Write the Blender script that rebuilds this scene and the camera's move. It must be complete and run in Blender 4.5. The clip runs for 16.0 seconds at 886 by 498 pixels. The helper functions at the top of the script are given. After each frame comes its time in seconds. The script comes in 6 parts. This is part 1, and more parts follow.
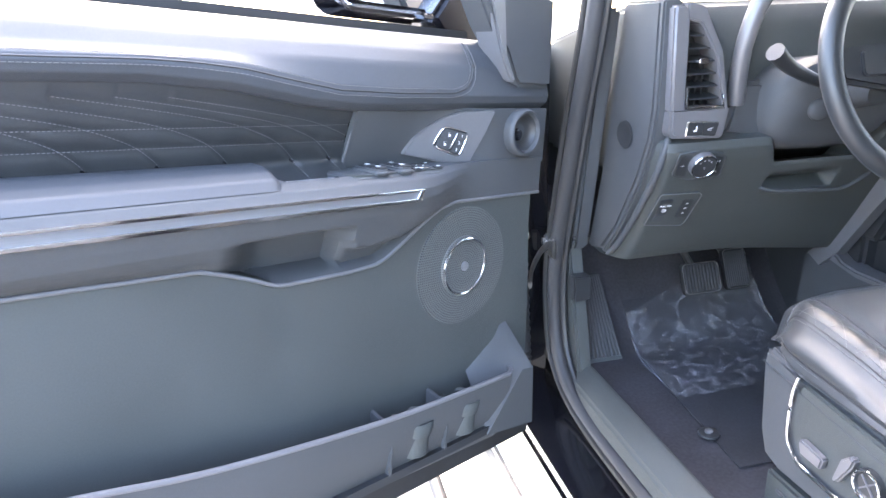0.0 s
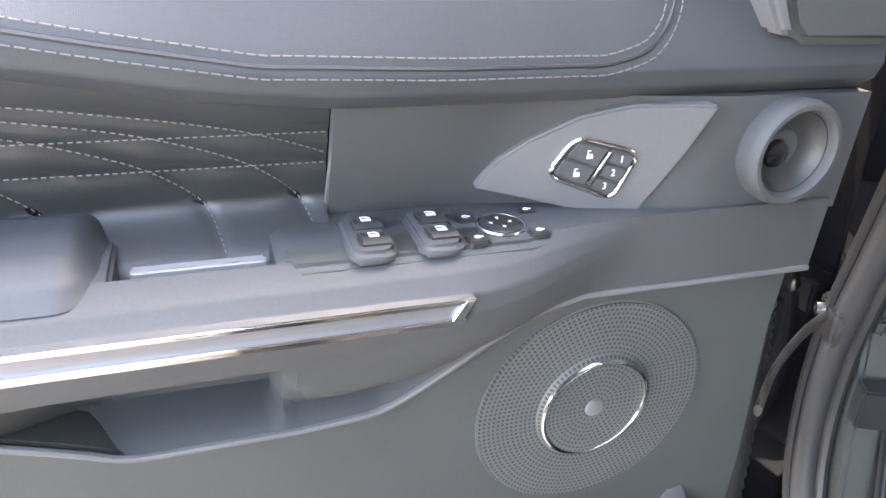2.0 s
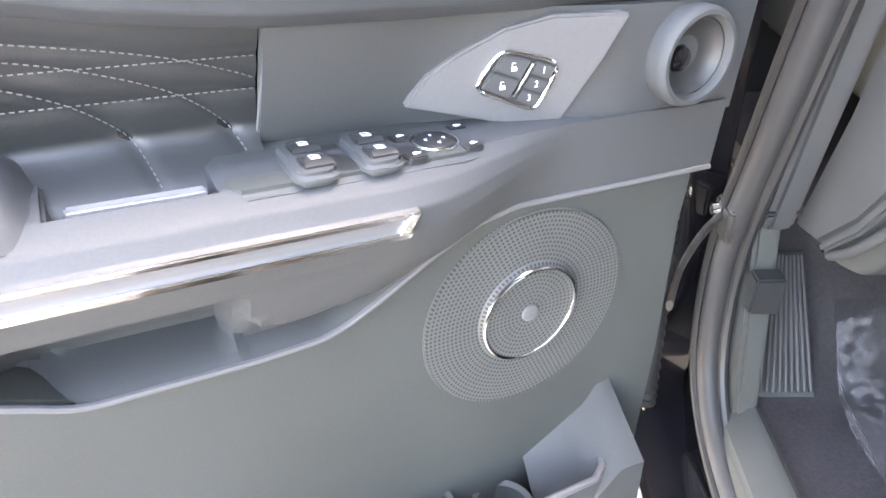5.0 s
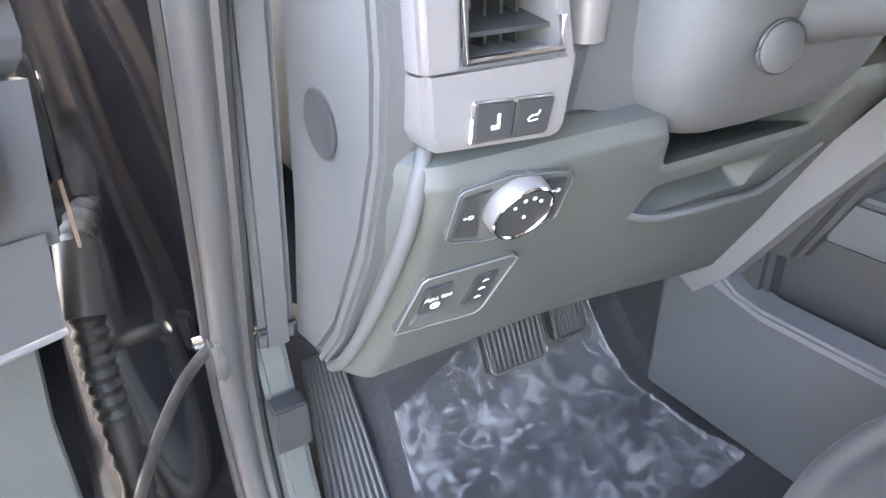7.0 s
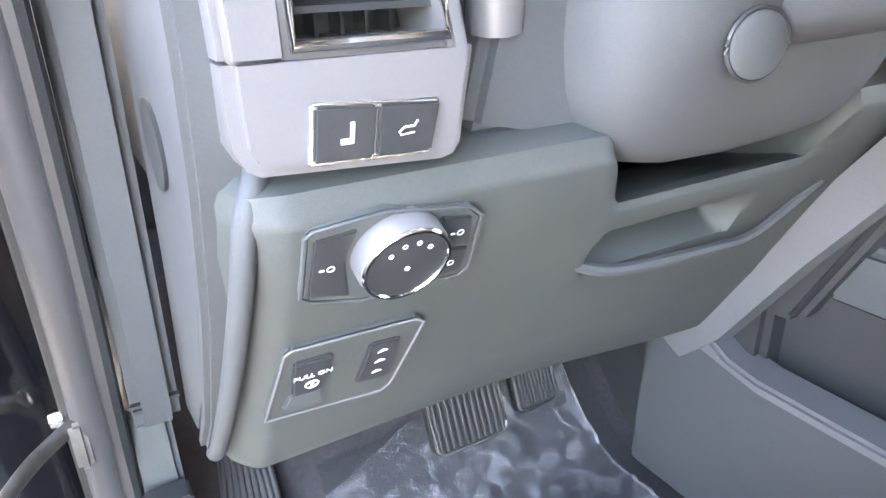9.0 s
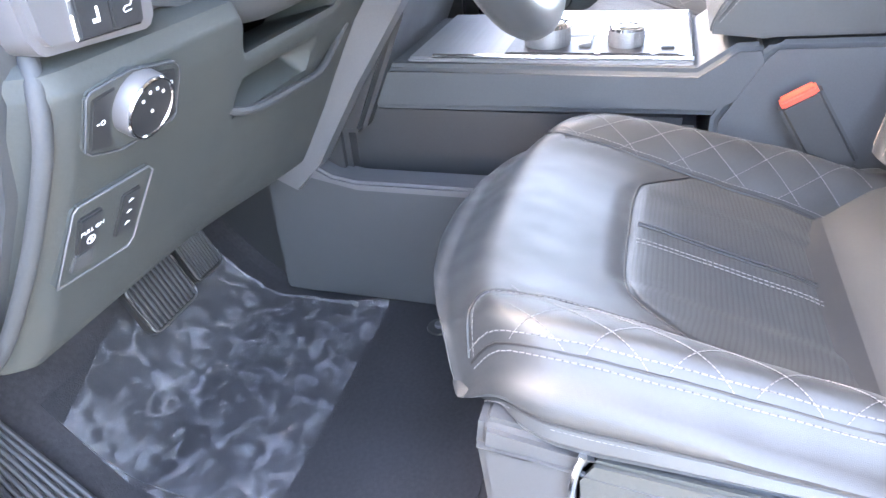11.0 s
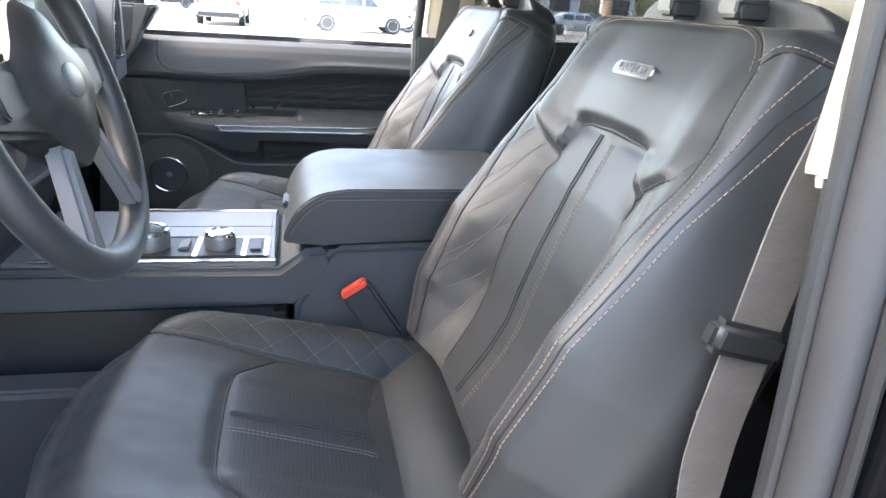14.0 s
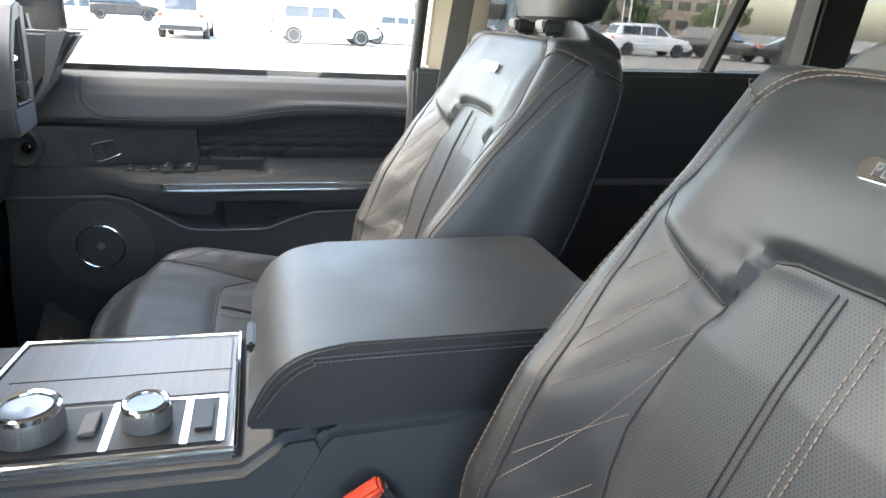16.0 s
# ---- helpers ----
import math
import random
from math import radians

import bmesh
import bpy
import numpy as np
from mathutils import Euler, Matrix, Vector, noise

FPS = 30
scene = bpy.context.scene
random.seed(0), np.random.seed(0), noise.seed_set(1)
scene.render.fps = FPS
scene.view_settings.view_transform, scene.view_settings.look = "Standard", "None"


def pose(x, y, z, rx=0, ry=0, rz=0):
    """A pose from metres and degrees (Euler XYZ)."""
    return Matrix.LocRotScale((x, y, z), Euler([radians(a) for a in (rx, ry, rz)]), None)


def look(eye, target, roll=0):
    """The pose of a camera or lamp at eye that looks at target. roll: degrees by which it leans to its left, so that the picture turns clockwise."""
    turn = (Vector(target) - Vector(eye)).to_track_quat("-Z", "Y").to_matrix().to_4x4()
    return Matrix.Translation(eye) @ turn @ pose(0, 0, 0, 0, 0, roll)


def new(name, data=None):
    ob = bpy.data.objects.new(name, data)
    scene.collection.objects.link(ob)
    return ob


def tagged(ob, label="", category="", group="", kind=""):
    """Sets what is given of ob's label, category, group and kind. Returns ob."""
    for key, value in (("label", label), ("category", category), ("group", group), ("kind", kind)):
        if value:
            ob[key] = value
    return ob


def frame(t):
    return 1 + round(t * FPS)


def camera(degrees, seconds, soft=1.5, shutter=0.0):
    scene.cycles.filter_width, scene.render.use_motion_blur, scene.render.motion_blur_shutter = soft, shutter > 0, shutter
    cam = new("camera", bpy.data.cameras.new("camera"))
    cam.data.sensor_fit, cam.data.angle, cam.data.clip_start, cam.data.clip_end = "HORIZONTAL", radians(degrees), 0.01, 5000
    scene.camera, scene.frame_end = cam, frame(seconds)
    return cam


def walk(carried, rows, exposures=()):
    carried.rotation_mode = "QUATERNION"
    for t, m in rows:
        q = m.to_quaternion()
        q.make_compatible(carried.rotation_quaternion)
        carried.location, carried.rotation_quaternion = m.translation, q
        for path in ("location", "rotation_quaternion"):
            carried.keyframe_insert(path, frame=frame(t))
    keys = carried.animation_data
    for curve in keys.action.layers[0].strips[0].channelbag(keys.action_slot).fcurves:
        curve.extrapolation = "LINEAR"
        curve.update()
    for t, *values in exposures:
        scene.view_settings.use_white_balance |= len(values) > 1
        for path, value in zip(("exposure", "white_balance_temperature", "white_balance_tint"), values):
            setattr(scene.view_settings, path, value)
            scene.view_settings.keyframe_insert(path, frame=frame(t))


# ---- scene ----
cam = camera(67.1, 16.0)
PATH = [
    (0, (-1.428, -0.692, 1.429), (-1.013, 1.154, 0.782), -2.2),
    (0.5, (-1.377, -0.436, 1.452), (-1.083, 1.383, 0.672), -1.9),
    (1, (-1.29, -0.247, 1.443), (-1.268, 1.565, 0.597), -1.5),
    (1.5, (-1.197, -0.128, 1.439), (-1.474, 1.639, 0.546), -2.3),
    (2, (-1.166, -0.086, 1.43), (-1.584, 1.615, 0.465), -3.2),
    (2.5, (-1.177, -0.085, 1.427), (-1.632, 1.591, 0.435), -3.5),
    (3, (-1.179, -0.092, 1.425), (-1.611, 1.578, 0.412), -3.5),
    (5.5, (-1.194, -0.113, 1.417), (-1.031, 1.533, 0.293), -2.6),
    (6, (-1.192, -0.091, 1.41), (-0.487, 1.48, 0.392), -3.2),
    (6.5, (-1.08, -0.024, 1.383), (-0.18, 1.472, 0.407), -2.1),
    (7, (-0.947, 0.054, 1.351), (-0.042, 1.576, 0.422), -1.4),
    (7.5, (-0.856, 0.098, 1.316), (0.009, 1.684, 0.459), -2.1),
    (8, (-0.81, 0.115, 1.29), (0.012, 1.75, 0.485), -2.8),
    (10.5, (-0.953, 0.098, 1.306), (0.525, 1.119, 0.428), -2.4),
    (11, (-1.068, 0.037, 1.306), (0.539, 0.606, 0.26), -5.1),
    (11.5, (-1.148, -0.05, 1.289), (0.428, 0.332, 0.119), -5.7),
    (12, (-1.201, -0.07, 1.291), (0.381, 0.129, 0.085), -5.1),
    (12.5, (-1.229, -0.052, 1.307), (0.398, 0.007, 0.146), -3.3),
    (13, (-1.228, -0.044, 1.348), (0.505, -0.117, 0.352), -0.2),
    (13.5, (-1.205, -0.043, 1.398), (0.606, -0.285, 0.584), 2.5),
    (14, (-1.172, -0.046, 1.441), (0.659, -0.463, 0.751), 3.9),
    (14.5, (-1.1, -0.066, 1.448), (0.721, -0.595, 0.812), 5.1),
    (15, (-0.98, -0.108, 1.433), (0.839, -0.629, 0.786), 5.8),
    (15.5, (-0.875, -0.101, 1.44), (0.943, -0.594, 0.769), 4.4),
    (16, (-0.733, -0.047, 1.462), (1.088, -0.546, 0.803), 3.4),
]
walk(cam, [(t, look(eye, target, roll)) for t, eye, target, roll in PATH],
     [(0, 4.95, 7000, 14), (3, 5.3, 9500, 17), (5.5, 5.8, 8800, 16), (8, 6.35, 8200, 15), (10.5, 6.3, 7700, 15), (12, 5.0, 7100, 17), (13, 5.0, 7100, 14), (13.5, 4.75, 7100, 11), (14.5, 4.0, 7200, 7), (15, 3.8, 7250, 5), (16, 4.15, 7450, 4)])

# ---- world and light ----
world = bpy.data.worlds.new("world")
scene.world = world
world.use_nodes = True
wn = world.node_tree
sky = wn.nodes.new("ShaderNodeTexSky")
sky.sky_type, sky.sun_disc = "NISHITA", False
SUN_ELEVATION, SUN_HEADING = 50.0, 10.0
sky.sun_elevation, sky.sun_rotation = radians(SUN_ELEVATION), radians(SUN_HEADING)
sky.air_density, sky.dust_density = 1.0, 3.0
wn.links.new(sky.outputs[0], wn.nodes["Background"].inputs[0])
wn.nodes["Background"].inputs[1].default_value = 0.15
sun = new("sun", bpy.data.lights.new("sun", "SUN"))
sun.data.energy, sun.data.angle, sun.data.color = 0.5, radians(80.0), (1.0, 0.96, 0.92)
sun.matrix_basis = look((0, 0, 0), (-math.sin(radians(SUN_HEADING)) * math.cos(radians(SUN_ELEVATION)), -math.cos(radians(SUN_HEADING)) * math.cos(radians(SUN_ELEVATION)), -math.sin(radians(SUN_ELEVATION))))

# ---- materials ----


def material(name, colour, rough=0.5, metal=0.0, grain=0.0, scale=400.0, vary=0.12, blotch=6.0, coat=0.0, specular=0.5, kind="noise", stretch=(1, 1, 1), sheen=0.0):
    """A surface with fine relief, and colour and gloss that vary at two scales."""
    m = bpy.data.materials.new(name)
    m.use_nodes = True
    t = m.node_tree
    b = t.nodes["Principled BSDF"]
    b.inputs["Roughness"].default_value, b.inputs["Metallic"].default_value = rough, metal
    b.inputs["Coat Weight"].default_value = coat
    b.inputs["Coat Roughness"].default_value = 0.08
    b.inputs["Specular IOR Level"].default_value = specular
    b.inputs["Sheen Weight"].default_value, b.inputs["Sheen Roughness"].default_value = sheen, 0.4
    co = t.nodes.new("ShaderNodeTexCoord")
    mp = t.nodes.new("ShaderNodeMapping")
    mp.inputs["Scale"].default_value = stretch
    t.links.new(co.outputs["Object"], mp.inputs[0])
    big = t.nodes.new("ShaderNodeTexNoise")
    big.inputs["Scale"].default_value, big.inputs["Detail"].default_value = blotch, 4
    fine = t.nodes.new("ShaderNodeTexNoise")
    fine.inputs["Scale"].default_value, fine.inputs["Detail"].default_value = scale * 0.35, 2
    for n in (big, fine):
        t.links.new(mp.outputs[0], n.inputs["Vector"])
    mix = t.nodes.new("ShaderNodeMath")
    mix.operation = "MULTIPLY_ADD"
    mix.inputs[1].default_value = 0.6
    t.links.new(big.outputs["Fac"], mix.inputs[0])
    half = t.nodes.new("ShaderNodeMath")
    half.operation = "MULTIPLY"
    half.inputs[1].default_value = 0.4
    t.links.new(fine.outputs["Fac"], half.inputs[0])
    t.links.new(half.outputs[0], mix.inputs[2])
    ramp = t.nodes.new("ShaderNodeValToRGB")
    ramp.color_ramp.elements[0].position, ramp.color_ramp.elements[1].position = 0.3, 0.7
    ramp.color_ramp.elements[0].color = (*[c * (1 - vary) for c in colour], 1)
    ramp.color_ramp.elements[1].color = (*[min(1, c * (1 + vary)) for c in colour], 1)
    t.links.new(mix.outputs[0], ramp.inputs[0])
    t.links.new(ramp.outputs[0], b.inputs["Base Color"])
    rr = t.nodes.new("ShaderNodeMapRange")
    rr.inputs[1].default_value, rr.inputs[2].default_value = 0.3, 0.7
    rr.inputs[3].default_value, rr.inputs[4].default_value = max(0.02, rough * 0.85), min(1, rough * 1.15)
    t.links.new(big.outputs["Fac"], rr.inputs[0])
    t.links.new(rr.outputs[0], b.inputs["Roughness"])
    if grain:
        if kind == "cells":
            rel = t.nodes.new("ShaderNodeTexVoronoi")
            rel.feature = "DISTANCE_TO_EDGE"
            out = rel.outputs["Distance"]
        else:
            rel = t.nodes.new("ShaderNodeTexNoise")
            rel.inputs["Detail"].default_value = 3
            out = rel.outputs["Fac"]
        rel.inputs["Scale"].default_value = scale
        t.links.new(mp.outputs[0], rel.inputs["Vector"])
        bump = t.nodes.new("ShaderNodeBump")
        bump.inputs["Strength"].default_value, bump.inputs["Distance"].default_value = grain, 0.0006
        t.links.new(out, bump.inputs["Height"])
        t.links.new(bump.outputs[0], b.inputs["Normal"])
    return m


def perforated(name, colour, hole, pitch, rough=0.5, polar=False, metal=0.0, size=0.3):
    """A surface pierced with rows of small round holes (object X and Y or rings round the origin)."""
    m = material(name, colour, rough, metal, 0.0, 300, 0.08)
    t = m.node_tree
    b = t.nodes["Principled BSDF"]

    def op(kind, a, c=None, d=None):
        n = t.nodes.new("ShaderNodeMath")
        n.operation = kind
        for i, v in enumerate((a, c, d)):
            if v is None:
                continue
            if isinstance(v, (int, float)):
                n.inputs[i].default_value = v
            else:
                t.links.new(v, n.inputs[i])
        return n.outputs[0]

    co = t.nodes.new("ShaderNodeTexCoord")
    sep = t.nodes.new("ShaderNodeSeparateXYZ")
    t.links.new(co.outputs["Object"], sep.inputs[0])
    x, y, z = sep.outputs
    if polar:
        r = op("SQRT", op("ADD", op("MULTIPLY", x, x), op("MULTIPLY", z, z)))
        ring = op("FLOOR", op("DIVIDE", r, pitch))
        a = op("FRACT", op("DIVIDE", r, pitch))
        ang = op("DIVIDE", op("ARCTAN2", z, x), 2 * math.pi)
        c = op("FRACT", op("MULTIPLY", ang, op("MULTIPLY", op("ADD", ring, 0.5), 6.0)))
    else:
        y = op("SUBTRACT", z, y)
        row = op("FLOOR", op("DIVIDE", y, pitch))
        a = op("FRACT", op("DIVIDE", y, pitch))
        c = op("FRACT", op("ADD", op("DIVIDE", x, pitch), op("MULTIPLY", row, 0.5)))
    da, dc = op("SUBTRACT", a, 0.5), op("SUBTRACT", c, 0.5)
    dist = op("SQRT", op("ADD", op("MULTIPLY", da, da), op("MULTIPLY", dc, dc)))
    inside = op("LESS_THAN", dist, size)
    base = b.inputs["Base Color"].links[0].from_socket
    mixer = t.nodes.new("ShaderNodeMix")
    mixer.data_type = "RGBA"
    t.links.new(inside, mixer.inputs[0])
    t.links.new(base, mixer.inputs[6])
    mixer.inputs[7].default_value = (*hole, 1)
    t.links.new(mixer.outputs[2], b.inputs["Base Color"])
    bump = t.nodes.new("ShaderNodeBump")
    bump.inputs["Strength"].default_value, bump.inputs["Distance"].default_value = 0.6, 0.0008
    t.links.new(op("SUBTRACT", 1.0, inside), bump.inputs["Height"])
    t.links.new(bump.outputs[0], b.inputs["Normal"])
    return m


def see_through(name, clear, rough=0.05, colour=(1, 1, 1), wrinkle=0.0, dim=1.0):
    """A thin pane or film: mostly clear, with a glossy surface."""
    m = bpy.data.materials.new(name)
    m.use_nodes = True
    t = m.node_tree
    b = t.nodes["Principled BSDF"]
    b.inputs["Base Color"].default_value = (*colour, 1)
    b.inputs["Roughness"].default_value = rough
    out = t.nodes["Material Output"]
    tr = t.nodes.new("ShaderNodeBsdfTransparent")
    tr.inputs["Color"].default_value = (dim, dim, dim, 1)
    mx = t.nodes.new("ShaderNodeMixShader")
    gl = t.nodes.new("ShaderNodeBsdfGlossy")
    gl.inputs["Roughness"].default_value = rough
    t.links.new(tr.outputs[0], mx.inputs[1])
    if wrinkle:
        co = t.nodes.new("ShaderNodeTexCoord")
        ns = t.nodes.new("ShaderNodeTexNoise")
        ns.inputs["Scale"].default_value, ns.inputs["Detail"].default_value, ns.inputs["Distortion"].default_value = 30, 10, 1.2
        t.links.new(co.outputs["Object"], ns.inputs["Vector"])
        bp = t.nodes.new("ShaderNodeBump")
        bp.inputs["Strength"].default_value, bp.inputs["Distance"].default_value = 0.9, wrinkle
        t.links.new(ns.outputs["Fac"], bp.inputs["Height"])
        t.links.new(bp.outputs[0], gl.inputs["Normal"])
        t.links.new(bp.outputs[0], b.inputs["Normal"])
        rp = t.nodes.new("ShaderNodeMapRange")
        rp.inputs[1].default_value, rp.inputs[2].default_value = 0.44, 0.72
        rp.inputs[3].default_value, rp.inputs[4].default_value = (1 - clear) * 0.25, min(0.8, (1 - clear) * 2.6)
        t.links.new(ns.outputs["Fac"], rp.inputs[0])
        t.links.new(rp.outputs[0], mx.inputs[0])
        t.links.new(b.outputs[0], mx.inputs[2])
    else:
        mx.inputs[0].default_value = 1 - clear
        t.links.new(gl.outputs[0], mx.inputs[2])
    t.links.new(mx.outputs[0], out.inputs[0])
    return m


LEATHER = material("black leather", (0.023, 0.025, 0.027), 0.45, 0, 0.32, 900, 0.15, 9, kind="cells", specular=0.62, sheen=0.08)
LEATHER_SOFT = material("grey black leather pad", (0.046, 0.050, 0.057), 0.55, 0, 0.3, 1000, 0.1, 7, kind="cells", specular=0.4)
LEATHER_PERF = perforated("perforated black leather", (0.035, 0.038, 0.040), (0.014, 0.014, 0.015), 0.0036, 0.44)
LEATHER_PERF.node_tree.nodes["Principled BSDF"].inputs["Sheen Weight"].default_value = 0.06
PLASTIC = material("charcoal plastic", (0.056, 0.059, 0.063), 0.62, 0, 0.45, 1300, 0.12, 5, kind="cells", specular=0.32)
PLASTIC_LOW = material("dark grained plastic", (0.050, 0.055, 0.054), 0.58, 0, 0.55, 1100, 0.14, 6, kind="cells", specular=0.42)
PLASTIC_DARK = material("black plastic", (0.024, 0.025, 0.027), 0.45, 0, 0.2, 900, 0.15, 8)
PLASTIC_GREY = material("grey satin plastic", (0.12, 0.12, 0.127), 0.45, 0.15, 0.15, 900, 0.08, 5)
SILVER = material("satin silver paint", (0.15, 0.146, 0.152), 0.42, 0.35, 0.1, 1500, 0.05, 6)
BRUSHED = material("brushed grey metal", (0.20, 0.20, 0.21), 0.45, 0.5, 0.3, 500, 0.14, 10, stretch=(0.03, 1, 3))
CHROME = material("polished chrome", (0.78, 0.79, 0.81), 0.12, 1.0, 0.0, 300, 0.05, 8)
GLOSS_BLACK = material("black gloss paint", (0.006, 0.006, 0.008), 0.16, 0, 0.0, 100, 0.3, 3, coat=1.0)
RUBBER = material("grey rubber seal", (0.036, 0.036, 0.039), 0.55, 0, 0.3, 600, 0.1, 6)
RUBBER_DARK = material("black rubber", (0.014, 0.014, 0.015), 0.6, 0, 0.3, 500, 0.2, 8)
STITCH = material("light grey thread", (0.14, 0.137, 0.137), 0.7, 0, 0, 300, 0.15, 40)
STITCH_TAN = material("tan thread", (0.22, 0.165, 0.13), 0.7, 0, 0, 300, 0.15, 40)
CARPET = material("charcoal carpet", (0.027, 0.025, 0.029), 0.95, 0, 1.0, 420, 0.55, 14)
MAT = material("black floor mat", (0.020, 0.0195, 0.023), 0.95, 0, 1.0, 520, 0.5, 10)
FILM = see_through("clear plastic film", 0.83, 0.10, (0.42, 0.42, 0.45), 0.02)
GLASS = see_through("window glass", 0.93, 0.02)
TINTED = see_through("tinted window glass", 0.80, 0.02)
PRIVACY = see_through("dark privacy glass", 0.86, 0.02, dim=0.42)
SKY_LIT_METAL = material("satin metal paled for sky reflection", (0.45, 0.45, 0.47), 0.35, 0.6, 0.05, 400, 0.05, 8)
WEB = material("grey belt webbing", (0.135, 0.123, 0.114), 0.6, 0, 0.9, 420, 0.2, 14, stretch=(1, 1, 4))
BEIGE = material("beige trim", (0.50, 0.43, 0.33), 0.7, 0, 0.3, 700, 0.06, 5)
HEADLINER = material("grey beige headliner", (0.42, 0.38, 0.32), 0.9, 0, 0.5, 700, 0.08, 6)
RED = material("orange red plastic", (0.62, 0.07, 0.04), 0.4, 0, 0, 300, 0.06, 8)
WHITE_MARK = material("white print", (0.75, 0.75, 0.75), 0.5, 0, 0, 300, 0.04, 8)
SCREEN = material("dark screen glass", (0.02, 0.035, 0.045), 0.12, 0, 0, 100, 0.2, 4, coat=0.6)
YELLOW = material("yellow tag", (0.70, 0.45, 0.02), 0.5, 0, 0, 300, 0.06, 8)
STEEL = material("worn dark steel", (0.16, 0.155, 0.15), 0.45, 0.8, 0.3, 200, 0.3, 20)
PRIMER = material("sealer on bare steel", (0.42, 0.34, 0.27), 0.6, 0.0, 0.4, 120, 0.35, 20)
WHITE_PAINT = material("white car paint", (0.78, 0.78, 0.78), 0.25, 0, 0, 100, 0.03, 2, coat=0.7)
SILVER_PAINT = material("silver blue car paint", (0.28, 0.33, 0.38), 0.3, 0.4, 0, 100, 0.04, 2, coat=0.7)
DARK_PAINT = material("dark car paint", (0.018, 0.02, 0.026), 0.22, 0, 0, 100, 0.1, 2, coat=0.8)
CAR_GLASS = material("dark car window", (0.03, 0.036, 0.042), 0.08, 0, 0, 100, 0.2, 2, coat=0.5)
TYRE = material("tyre rubber", (0.02, 0.02, 0.02), 0.8, 0, 0.4, 60, 0.2, 4)
RIM = material("alloy rim", (0.5, 0.5, 0.5), 0.35, 0.8, 0, 60, 0.08, 4)
ASPHALT = material("worn asphalt lot", (0.20, 0.193, 0.183), 0.9, 0, 0.6, 60, 0.2, 0.25)
CONCRETE = material("pale concrete", (0.42, 0.39, 0.35), 0.85, 0, 0.5, 30, 0.18, 3)
BRICK_TAN = material("tan stucco", (0.36, 0.27, 0.20), 0.9, 0, 0.4, 8, 0.12, 0.3)
BARK = material("palm bark", (0.30, 0.22, 0.15), 0.9, 0, 0.8, 30, 0.3, 3)
LEAF = material("leaf green", (0.06, 0.10, 0.035), 0.7, 0, 0, 20, 0.35, 3)
BOARD = material("ribbed step board", (0.40, 0.36, 0.30), 0.5, 0.35, 0.4, 200, 0.2, 14)

# ---- mesh helpers ----
FLIP = [False]


def part(name, bm, mat, parent=None, label="", at=None, smooth=True, angle=40):
    """One mesh object from a bmesh, under a thing or a part; at: its origin in the parent's space."""
    if FLIP[0]:
        for v in bm.verts:
            v.co.y = -v.co.y
        bmesh.ops.reverse_faces(bm, faces=bm.faces)
    if smooth:
        for f in bm.faces:
            f.smooth = True
        lim = radians(angle)
        for e in bm.edges:
            if len(e.link_faces) == 2 and e.calc_face_angle(0) > lim:
                e.smooth = False
    me = bpy.data.meshes.new(name)
    bm.to_mesh(me)
    bm.free()
    me.materials.append(mat)
    ob = new(name, me)
    if parent:
        ob.parent = parent
    if name in ("stitching", "knurling", "seams"):
        ob["kind"] = "stuff"
    if at:
        ob.location = at if not FLIP[0] else (at[0], -at[1], at[2])
    if label:
        ob["label"] = label
    return ob


def thing(name, label, category, m=None, group="", kind=""):
    ob = new(name)
    if m is not None:
        ob.matrix_basis = m
    return tagged(ob, label, category, group, kind)


def smoothstep(a, b, x):
    t = max(0.0, min(1.0, (x - a) / (b - a)))
    return t * t * (3 - 2 * t)


def interp(pts, x):
    """Piecewise linear value over (x, y) pairs sorted by x, slightly smoothed."""
    if x <= pts[0][0]:
        return pts[0][1]
    for (a, p), (b, q) in zip(pts, pts[1:]):
        if x <= b:
            return p + (q - p) * (x - a) / (b - a)
    return pts[-1][1]


def curve_pts(pts, per=8, closed=False):
    """A Catmull-Rom line through the points."""
    P = [Vector(p) for p in pts]
    n = len(P)
    out = []
    for i in range(n if closed else n - 1):
        p0 = P[(i - 1) % n] if closed or i > 0 else P[i]
        p1, p2 = P[i], P[(i + 1) % n]
        p3 = P[(i + 2) % n] if closed or i + 2 < n else p2
        for k in range(per):
            t = k / per
            out.append(0.5 * ((2 * p1) + (p2 - p0) * t + (2 * p0 - 5 * p1 + 4 * p2 - p3) * t * t + (3 * p1 - p0 - 3 * p2 + p3) * t ** 3))
    if not closed:
        out.append(P[-1])
    return out


AX = {"xz": lambda a, b, d: (a, d, b), "xy": lambda a, b, d: (a, b, d), "yz": lambda a, b, d: (d, a, b)}


